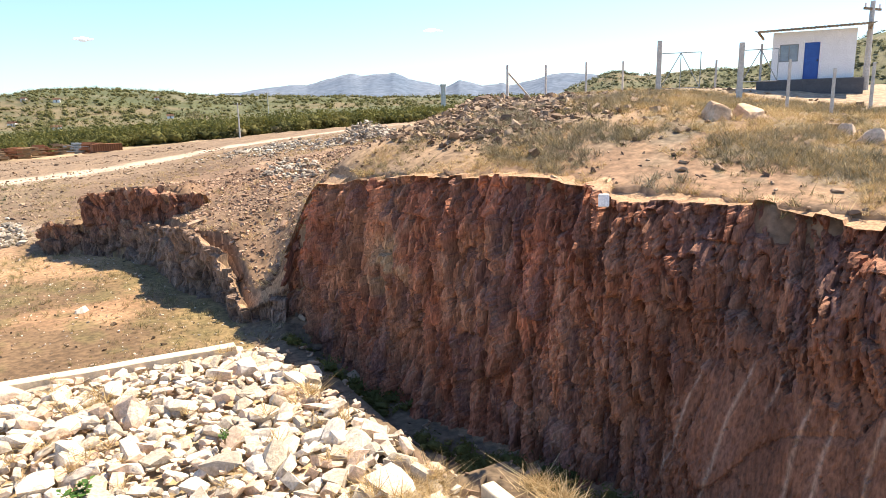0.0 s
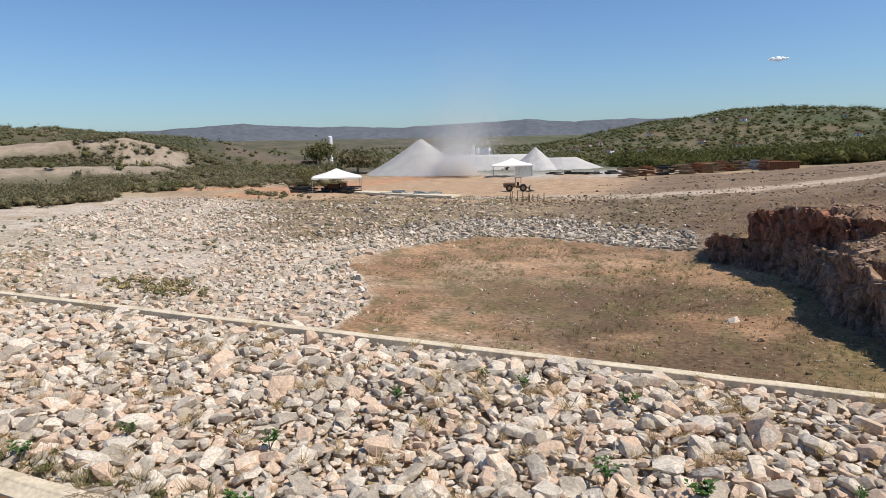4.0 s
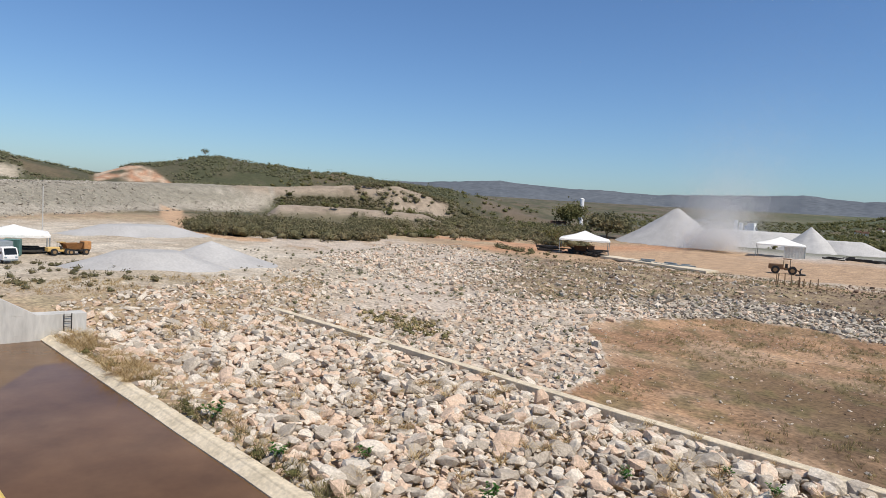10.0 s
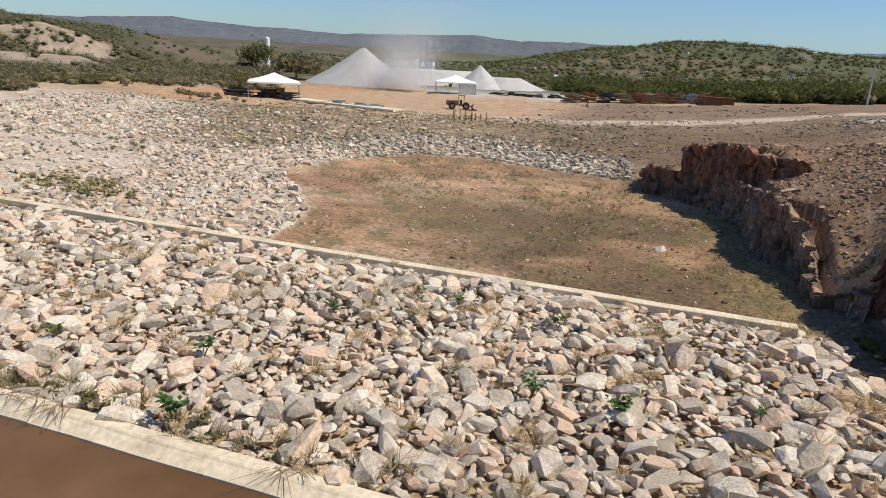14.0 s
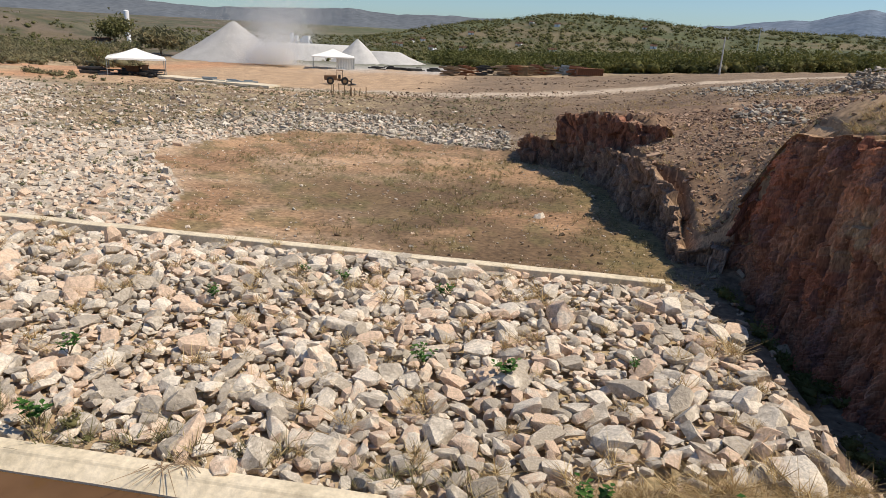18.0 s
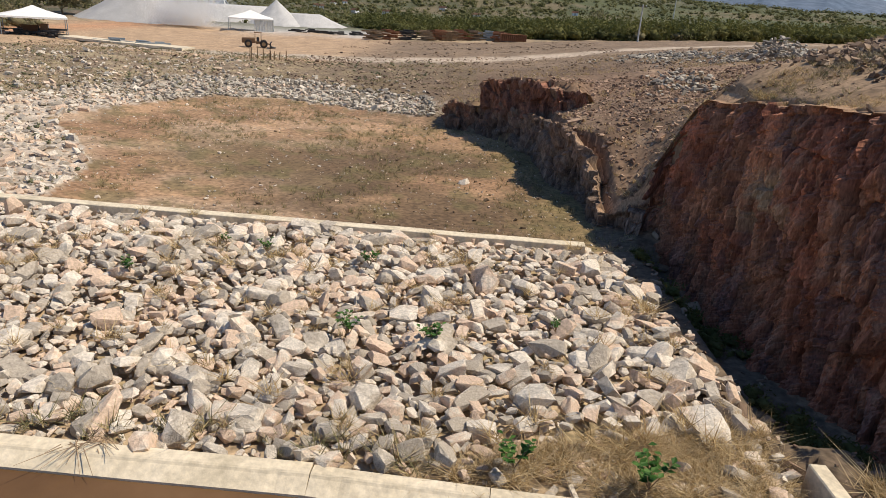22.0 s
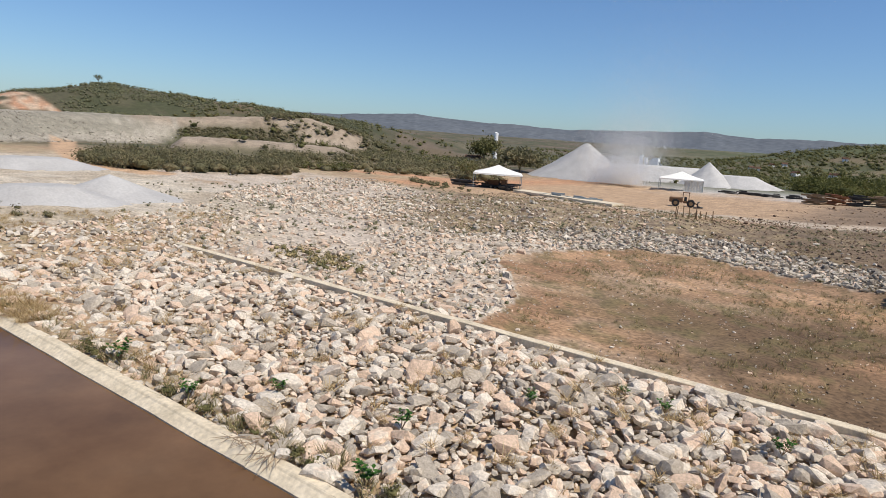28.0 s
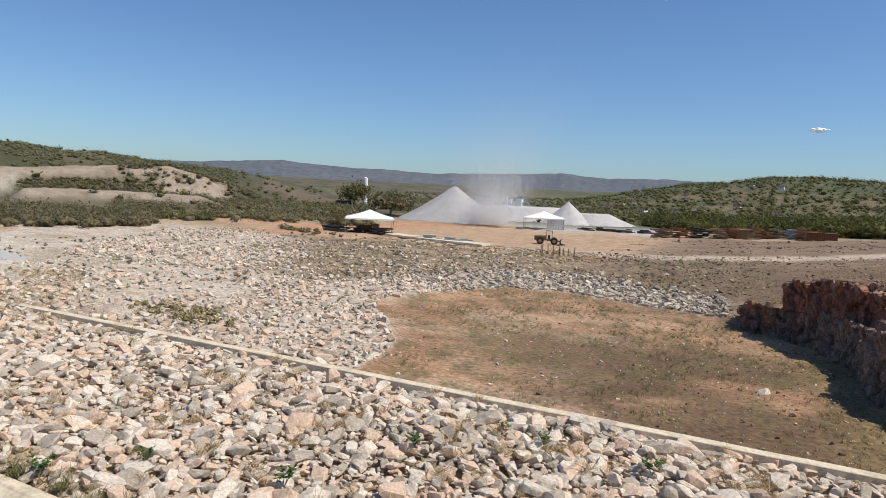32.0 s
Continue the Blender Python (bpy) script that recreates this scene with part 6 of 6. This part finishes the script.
def loader(x, y, turn, paint, label, s=1.0):
    e = thing("wheel_loader", pose(x, y, land_at(x, y), 0, 0, turn), label, "loader")
    e.scale = (s, s, s)
    for xx in (-1.5, 1.3):
        for yy in (-.95, .95):
            wheel(e, xx, yy, .72, .5)
    bm = B()
    box(bm, -2.7, -.75, .8, -.2, .75, 1.75, .12)
    part("engine_cover", bm, paint, e)
    bm = B()
    box(bm, -.2, -.55, .7, 1.9, .55, 1.15, .08)
    part("chassis", bm, paint, e)
    for a in (-.25, .85):
        for b in (-.6, .6):
            bm = B()
            rod(bm, (a, b, 1.1), (a, b, 2.7), .05)
            part("cab_post", bm, M_DARK, e)
    bm = B()
    box(bm, -.4, -.75, 2.7, 1.0, .75, 2.82, .04)
    part("cab_roof", bm, paint, e)
    bm = B()
    box(bm, .0, -.3, 1.15, .5, .3, 1.9, .08)
    part("seat", bm, M_DARK, e)
    for yy in (-.5, .5):
        bm = B()
        rod(bm, (.9, yy, 1.4), (2.6, yy, .55), .1)
        part("lift_arm", bm, paint, e)
    bm = B()
    prof_ = [(2.5, .1), (3.5, .05), (3.55, .12), (2.75, .3), (2.6, .9), (2.85, 1.15), (2.78, 1.2), (2.45, .95), (2.4, .3)]
    rows_ = [[bm.verts.new((px, yy, pz)) for px, pz in prof_] for yy in (-1.2, 1.2)]
    q = len(prof_)
    for k in range(q):
        bm.faces.new((rows_[0][k], rows_[0][(k + 1) % q], rows_[1][(k + 1) % q], rows_[1][k]))
    bm.faces.new(rows_[0])
    bm.faces.new(rows_[1][::-1])
    part("bucket", bm, M_DARK, e)
    return e


loader(-42.5, 131, 18, plain("dusty_loader_paint", (.17, .095, .05), .75), "dusty brown wheel loader parked on the yard")
loader(-92.6, 24.9, 100, plain("dusty_yellow_paint", (.62, .42, .16), .75), "yellow wheel loader beside the marquee", .58)


def dumper(x, y, turn, paint, label, size=1.0):
    e = thing("dumper", pose(x, y, land_at(x, y), 0, 0, turn), label, "dumper")
    e.scale = (size, size, size)
    for xx in (-1.2, 1.2):
        for yy in (-.8, .8):
            wheel(e, xx, yy, .5, .4)
    bm = B()
    box(bm, -2, -.5, .55, 2, .5, .85, .04)
    part("chassis", bm, M_DARK, e)
    bm = B()
    vs1 = [bm.verts.new(c) for c in ((-2.2, -1, 1.9), (.6, -1, 1.9), (.6, 1, 1.9), (-2.2, 1, 1.9), (-1.6, -.7, .9), (.4, -.7, .9), (.4, .7, .9), (-1.6, .7, .9))]
    for q in ((4, 5, 6, 7), (0, 1, 5, 4), (1, 2, 6, 5), (2, 3, 7, 6), (3, 0, 4, 7)):
        bm.faces.new([vs1[k] for k in q])
    bmesh.ops.solidify(bm, geom=bm.faces, thickness=.06)
    part("tipping_body", bm, paint, e)
    bm = B()
    box(bm, .9, -.8, .85, 2.1, .8, 2.2, .1)
    c = part("cab", bm, paint, e)
    bm = B()
    box(bm, 2.08, -.65, 1.5, 2.13, .65, 2.05)
    part("windscreen", bm, M_GLASS, c)
    return e


dumper(-93.0, 26.9, 100, plain("dusty_orange_paint", (.46, .23, .09), .75), "orange site dumper parked by the gravel", .78)
dumper(-79.5, 121.5, 25, plain("dull_brown_paint", (.16, .09, .05), .7), "dull brown site dumper under the marquee")


def truck(x, y, turn):
    e = thing("delivery_truck", pose(x, y, land_at(x, y), 0, 0, turn), "white-cabbed delivery truck with a grey box body", "truck")
    e.scale = (.86, .86, .86)
    for xx in (-2.4, 1.9):
        for yy in (-.75, .75):
            bm = B()
            rod(bm, (xx, yy - .12, .36), (xx, yy + .12, .36), .36, .36, 18)
            t = part("wheel", bm, M_RUBBER, e)
            bm = B()
            rod(bm, (xx, yy - .13, .36), (xx, yy + .13, .36), .2, .2, 12)
            part("rim", bm, M_GREY, t)
    bm = B()
    box(bm, -3.6, -.45, .45, 2.4, .45, .65, .02)
    part("chassis", bm, M_DARK, e)
    bm = B()
    box(bm, -3.7, -1.0, .68, 1.1, 1.0, 2.75, .03)
    part("box_body", bm, M_GREY, e)
    bm = B()
    pr = [(1.2, .5), (2.75, .5), (2.8, 1.15), (2.35, 2.05), (1.2, 2.1)]
    rw = [[bm.verts.new((px, yy, pz)) for px, pz in pr] for yy in (-.88, .88)]
    for k in range(5):
        bm.faces.new((rw[0][k], rw[0][(k + 1) % 5], rw[1][(k + 1) % 5], rw[1][k]))
    bm.faces.new(rw[0][::-1])
    bm.faces.new(rw[1])
    bmesh.ops.bevel(bm, geom=list(bm.edges), offset=.05, segments=2, affect='EDGES')
    c = part("cab", bm, M_WHITE, e)
    bm = B()
    vs2 = [bm.verts.new(q) for q in ((2.79, -.74, 1.2), (2.79, .74, 1.2), (2.40, .70, 1.98), (2.40, -.70, 1.98))]
    bm.faces.new(vs2)
    bmesh.ops.solidify(bm, geom=bm.faces, thickness=.03)
    part("windscreen", bm, plain("dark_windscreen", (.03, .04, .05), .1, bump=0), c)
    for yy in (-.62, .62):
        bm = B()
        box(bm, 2.76, yy - .14, .78, 2.82, yy + .14, .95, .01)
        part("headlight", bm, M_GLASS, c)
        bm = B()
        box(bm, 2.3, yy * 1.62 - .08, 1.25, 2.4, yy * 1.62 + .08, 1.6, .01)
        part("mirror", bm, M_DARK, c)
    bm = B()
    box(bm, 2.74, -.85, .42, 2.84, .85, .62, .02)
    part("bumper", bm, M_GREY, e)


truck(-86.0, 17.3, 12)


def site_box(x, y, turn, l, w, h, mat, label, name="site_container"):
    e = thing(name, pose(x, y, land_at(x, y), 0, 0, turn), label, "container")
    n = 26
    for sy in (-1, 1):
        bm = B()
        rw = [[bm.verts.new((-l / 2 + l * k / n, sy * (w / 2 - .04 * (k % 2)), zz)) for k in range(n + 1)] for zz in (.15, h)]
        for k in range(n):
            bm.faces.new((rw[0][k], rw[0][k + 1], rw[1][k + 1], rw[1][k]))
        bmesh.ops.solidify(bm, geom=bm.faces, thickness=.03)
        part("side_panel", bm, mat, e)
    for sx in (-1, 1):
        bm = B()
        box(bm, sx * l / 2 - .03, -w / 2, .12, sx * l / 2 + .03, w / 2, h, .01)
        part("end_panel", bm, mat, e)
    bm = B()
    box(bm, -l / 2, -w / 2, h, l / 2, w / 2, h + .08, .02)
    part("roof", bm, mat, e)
    bm = B()
    box(bm, -l / 2, -w / 2, 0, l / 2, w / 2, .14, .01)
    part("base", bm, M_DARK, e)


site_box(-94.2, 17.0, 14, 3.0, 1.8, 2.2, M_GREY, "grey steel site container behind the truck")
site_box(-93.4, 20.0, 70, 1.7, 1.6, 2.0, plain("teal_panel", (.12, .24, .22), .6), "teal panelled site cabin under the marquee", "site_cabin")
site_box(-114, 12.5, 80, 3, 2.2, 2.3, plain("green_tarp", (.04, .30, .16), .7), "green covered store at the edge of the yard", "site_store")
site_box(7.5, 168.5, 12, 6.2, 1.6, 1.7, M_RUST, "orange-red skid hopper beside the track", "skid_hopper")
site_box(-8.5, 172.5, 5, 2.4, 2.2, 2.3, plain("ply_hut", (.42, .27, .14), .9), "small plywood hut beside the timber", "site_hut")


# ---- gravel heaps ----
def heap(x, y, rx, ry, h, turn, seed, label, flat_top=0.0, mat=M_GRAVEL):
    n, m = 72, 22
    a, t = np.meshgrid(np.linspace(0, 2 * np.pi, n, endpoint=False), np.linspace(0, 1, m), indexing="ij")
    edge = 1 + .14 * (fbm(np.cos(a) * 1.3 + 5, np.sin(a) * 1.3 + 5, 3, seed) - .5) * 2
    X, Y = np.cos(a) * t * rx * edge, np.sin(a) * t * ry * edge
    prof_ = np.clip((1 - t) / (1 - flat_top), 0, 1)
    Z = h * (prof_ - .06 * np.sin(prof_ * np.pi)) * (1 + .06 * (fbm(X / 2.2, Y / 2.2, 3, seed + 3) - .5)) + (fbm(X * 1.2, Y * 1.2, 2, seed + 5) - .5) * .12
    c, s_ = math.cos(radians(turn)), math.sin(radians(turn))
    WX, WY = x + X * c - Y * s_, y + X * s_ + Y * c
    Z = Z + land(WX.ravel(), WY.ravel(), False).reshape(Z.shape) - .15
    i, j = np.meshgrid(np.arange(n), np.arange(m - 1), indexing="ij")
    k = (i + 1) % n
    f = np.stack([i * m + j, k * m + j, k * m + j + 1, i * m + j + 1], -1).reshape(-1, 4)
    ob = mesh_ob("stockpile", np.c_[WX.ravel(), WY.ravel(), Z.ravel()], f[:, ::-1], mat, smooth_shade=True)
    return tagged(ob, label, "stockpile", "gravel stockpiles")


heap(-76, 29.3, 9.5, 6, 2.0, 69, 1, "low flat-topped heap of pale grey gravel", .35)
heap(-79.5, 38.4, 8.5, 6.5, 2.9, 62, 2, "pointed heap of pale grey gravel")
heap(-125, 46.5, 13.5, 7, 1.9, 69, 3, "long low heap of pale grey gravel", .45)
heap(-101, 206.5, 18, 17, 11.9, 0, 4, "tall conical heap of crushed grey stone", .03)
M_PALE = material("white_crushed_stone", [(.46, .445, .42), (.55, .53, .50)], .5, .95, .5, fine=12)
heap(-89, 239, 24, 12, 5.4, 20, 5, "broad flat heap of whitish crushed stone", .6, M_PALE)
heap(-68.5, 232, 10, 9, 8.2, 0, 6, "pointed heap of whitish sand", 0, M_PALE)
heap(-61, 236, 15, 8, 4.0, 10, 7, "spreading heap of whitish sand", .4, M_PALE)
heap(-126, 246, 9, 8, 8, 0, 8, "small pale heap behind the crusher stone", 0, M_PALE)


# ---- batching plant, water tower, far houses ----
plant = thing("batching_plant", pose(-106, 272, .5), "white and blue-grey concrete batching plant", "plant")
plant.scale = (.62, .62, .8)
M_STEEL = plain("pale_plant_steel", (.68, .71, .73), .5)
for k, (x, r, h) in enumerate(((-3.4, 1.3, 10.8), (0, 1.3, 9.6), (3.2, 1.1, 8.4))):
    bm = B()
    rod(bm, (x, 0, 3), (x, 0, h), r, r, 18)
    s1 = part("silo", bm, M_STEEL, plant)
    bm = B()
    rod(bm, (x, 0, 1.2), (x, 0, 3), .3, r, 18)
    part("cone", bm, M_STEEL, s1)
    for a in range(4):
        bm = B()
        rod(bm, (x + r * .8 * math.cos(a * 1.57 + .78), r * .8 * math.sin(a * 1.57 + .78), 0), (x + r * .8 * math.cos(a * 1.57 + .78), r * .8 * math.sin(a * 1.57 + .78), 3.2), .1)
        part("leg", bm, M_GREY, s1)
bm = B()
box(bm, 4.6, -1.8, 0, 8.8, 1.8, 9.6, .05)
part("mixer_house", bm, M_WHITE, plant)
bm = B()
box(bm, 9.2, -2, 0, 17, 2, 4.4, .05)
part("aggregate_bin", bm, M_WHITE, plant)
bm = B()
rod(bm, (17, 0, .8), (7, 0, 9), .5)
part("conveyor", bm, M_GREY, plant)

tower = thing("water_tower", pose(-222, 333.5, land_at(-222, 333.5)), "white cylindrical water tower above the trees", "tower")
bm = B()
rod(bm, (0, 0, 0), (0, 0, 16.6), 1.3, 1.3, 20)
part("shaft", bm, M_WHITE, tower)
bm = B()
rod(bm, (0, 0, 16.6), (0, 0, 17.1), 1.35, .3, 20)
part("cap", bm, M_WHITE, tower)

M_TILE = plain("clay_tile_roof", (.21, .12, .085), .9)
hrng = random.Random(9)
for k in range(16):
    a, r = radians(hrng.uniform(-14, 9)), hrng.uniform(470, 780)
    if k > 12:
        a, r = radians(hrng.uniform(-36, -32)), hrng.uniform(300, 420)
    x, y = r * math.sin(a), r * math.cos(a)
    e = thing("farm_house", pose(x, y, land_at(x, y), 0, 0, hrng.uniform(-40, 40)), "small far white house with a tiled roof", "house", "far farm houses")
    l, w, h = hrng.uniform(3.5, 6), hrng.uniform(3, 4.4), 2.2
    bm = B()
    box(bm, -l / 2, -w / 2, -1, l / 2, w / 2, h)
    part("house_body", bm, M_WHITE, e)
    bm = B()
    vs3 = [bm.verts.new(c) for c in ((-l / 2 - .4, -w / 2 - .5, h - .2), (l / 2 + .4, -w / 2 - .5, h - .2), (l / 2 + .4, 0, h + 1.3), (-l / 2 - .4, 0, h + 1.3), (l / 2 + .4, w / 2 + .5, h - .2), (-l / 2 - .4, w / 2 + .5, h - .2))]
    bm.faces.new((vs3[0], vs3[1], vs3[2], vs3[3]))
    bm.faces.new((vs3[3], vs3[2], vs3[4], vs3[5]))
    bmesh.ops.solidify(bm, geom=bm.faces, thickness=.15)
    part("roof", bm, M_TILE, e)
    bm = B()
    box(bm, -.4, -w / 2 - .03, 0, .3, -w / 2 + .02, 1.8)
    part("door", bm, M_DARK, e)


# ---- trees ----
def tree(x, y, height, spread, mat, label, seed, leaves=900):
    rng_ = random.Random(seed)
    e = thing("tree", pose(x, y, land_at(x, y)), label, "tree")
    bm = B()
    rod(bm, (0, 0, -.3), (0, 0, height * .35), height * .035, height * .024, 8)
    part("trunk", bm, M_WOOD, e)
    tips = []
    for k in range(9):
        a = k * .7 + rng_.uniform(-.3, .3)
        t = Vector((math.cos(a) * spread * rng_.uniform(.3, .75), math.sin(a) * spread * rng_.uniform(.3, .75), height * rng_.uniform(.55, .85)))
        bm = B()
        rod(bm, (0, 0, height * .3), t, height * .018, height * .006, 6)
        part("limb", bm, M_WOOD, e)
        tips.append(t)
    r = np.random.default_rng(seed)
    tp = np.array([t[:] for t in tips])
    c = tp[r.integers(0, len(tp), leaves)] + r.normal(0, 1, (leaves, 3)) * [spread * .26, spread * .26, height * .12]
    a, b = r.normal(0, 1, (leaves, 3)), r.normal(0, 1, (leaves, 3))
    k = spread * .055
    v = np.stack([c - a * k, c + a * k, c + b * k * 1.3], 1).reshape(-1, 3)
    mesh_ob("crown", v, np.arange(len(v)).reshape(-1, 3), mat, e)
    return e


tree(-188, 273, 12.5, 7.5, M_LEAF, "dark green spreading tree near the water tower", 1, 2600)
tree(-124, 203, 8, 7.5, M_GREYLEAF, "dusty grey-green tree beside the gravel heaps", 2, 2000)
tree(-131, 214, 7, 6, M_GREYLEAF, "dusty grey-green tree beside the track", 3, 1800)
tree(-98, 136, 4.6, 2.8, M_LEAF, "small green tree beside the marquee", 4, 500)
tree(-489, 229, 5.5, 3, M_LEAF, "lone tree on the crest of the hill", 5, 500)
tree(62, 395, 11, 7, M_GREYLEAF, "bare grey tree standing above the scrub", 6, 250)


# ---- small fair-weather clouds ----
M_CLOUD = plain("cloud_white", (.9, .9, .9), 1.0, bump=0, scale=.01)
# weak emission added to whiten the undersides that the sun leaves dark
glow = M_CLOUD.node_tree.nodes["Principled BSDF"]
glow.inputs["Emission Color"].default_value, glow.inputs["Emission Strength"].default_value = (.9, .95, 1, 1), .25
for k, (a, e, w) in enumerate(((18.2, 9.85, 95), (1.75, 5.8, 62), (28.1, 6.6, 62), (24.5, 11.2, 40))):
    rng_ = random.Random(k)
    c = Vector((4200 * math.sin(radians(a)), 4200 * math.cos(radians(a)), 9.6 + 4200 * math.tan(radians(e))))
    side = Vector((math.cos(radians(a)), -math.sin(radians(a)), 0))
    bm = B()
    for _ in range(26):
        t = rng_.gauss(0, .45)
        o = c + side * t * w + Vector((0, 0, rng_.uniform(-.02, .16) * w * (1.2 - abs(t))))
        bmesh.ops.create_icosphere(bm, subdivisions=2, radius=w * rng_.uniform(.08, .2) * max(.3, 1.25 - abs(t)), matrix=Matrix.Translation(o) @ Matrix.Diagonal((1.6, 1.6, .8, 1)))
    tagged(part("cloud", bm, M_CLOUD, shade=True), "small white fair-weather cloud", "cloud", "clouds", "structure")


# ---- dust blowing off the crushed stone ----
M_DUST = plain("stone_dust", (.93, .92, .89), 1.0, bump=0)
dust_nt = M_DUST.node_tree
through_light, half = dust_nt.nodes.new("ShaderNodeBsdfTranslucent"), dust_nt.nodes.new("ShaderNodeMixShader")
through_light.inputs["Color"].default_value = (.93, .92, .89, 1)
dust_nt.links.new(dust_nt.nodes["Principled BSDF"].outputs[0], half.inputs[1])
dust_nt.links.new(through_light.outputs[0], half.inputs[2])
dust_nt.links.new(half.outputs[0], dust_nt.nodes["Material Output"].inputs["Surface"])
rng = np.random.default_rng(300)
n = 300000
h = np.where(rng.uniform(0, 1, n) < .55, rng.exponential(4.5, n), rng.exponential(17, n))
w = 3.2 + h * .24
a = np.radians(-23.4)
u, v = rng.normal(0, 1, n) * w + h * .25, rng.normal(0, 1, n) * w
c = np.stack([204 * math.sin(a) + u * math.cos(a) + v * math.sin(a), 204 * math.cos(a) - u * math.sin(a) + v * math.cos(a), .6 + h], -1)
q1, q2 = rng.normal(0, .032, (n, 3)), rng.normal(0, .032, (n, 3))
tri = np.stack([c - q1, c + q1, c + q2 * 1.6], 1).reshape(-1, 3)
tagged(mesh_ob("stone_dust", tri, np.arange(len(tri)).reshape(-1, 3), M_DUST), "pale dust drifting off the crushed stone", "dust", kind="stuff")


# ---- pieces picked apart one by one: the nearest rocks of the bed ----
rock_meshes = []
for k, (hv, hf) in enumerate(HULLS):
    tmp = mesh_ob("rock", hv, hf, M_ROCK_PART)
    rock_meshes.append(tmp.data)
    bpy.data.objects.remove(tmp)
rng = np.random.default_rng(77)
R = turns(len(NEAR_ROCKS), rng, 0.35)
for k, (x, y, z, s) in enumerate(NEAR_ROCKS):
    ob = new("rock", rock_meshes[int(rng.integers(0, len(rock_meshes)))])
    ob.parent = riprap
    m = Matrix(R[k].tolist()).to_4x4()
    m.translation = (x, y, z)
    ob.matrix_basis = m @ Matrix.Diagonal((s * rng.uniform(.8, 1.25), s * rng.uniform(.6, 1.0), s * .75 * rng.uniform(.7, 1.2), 1))
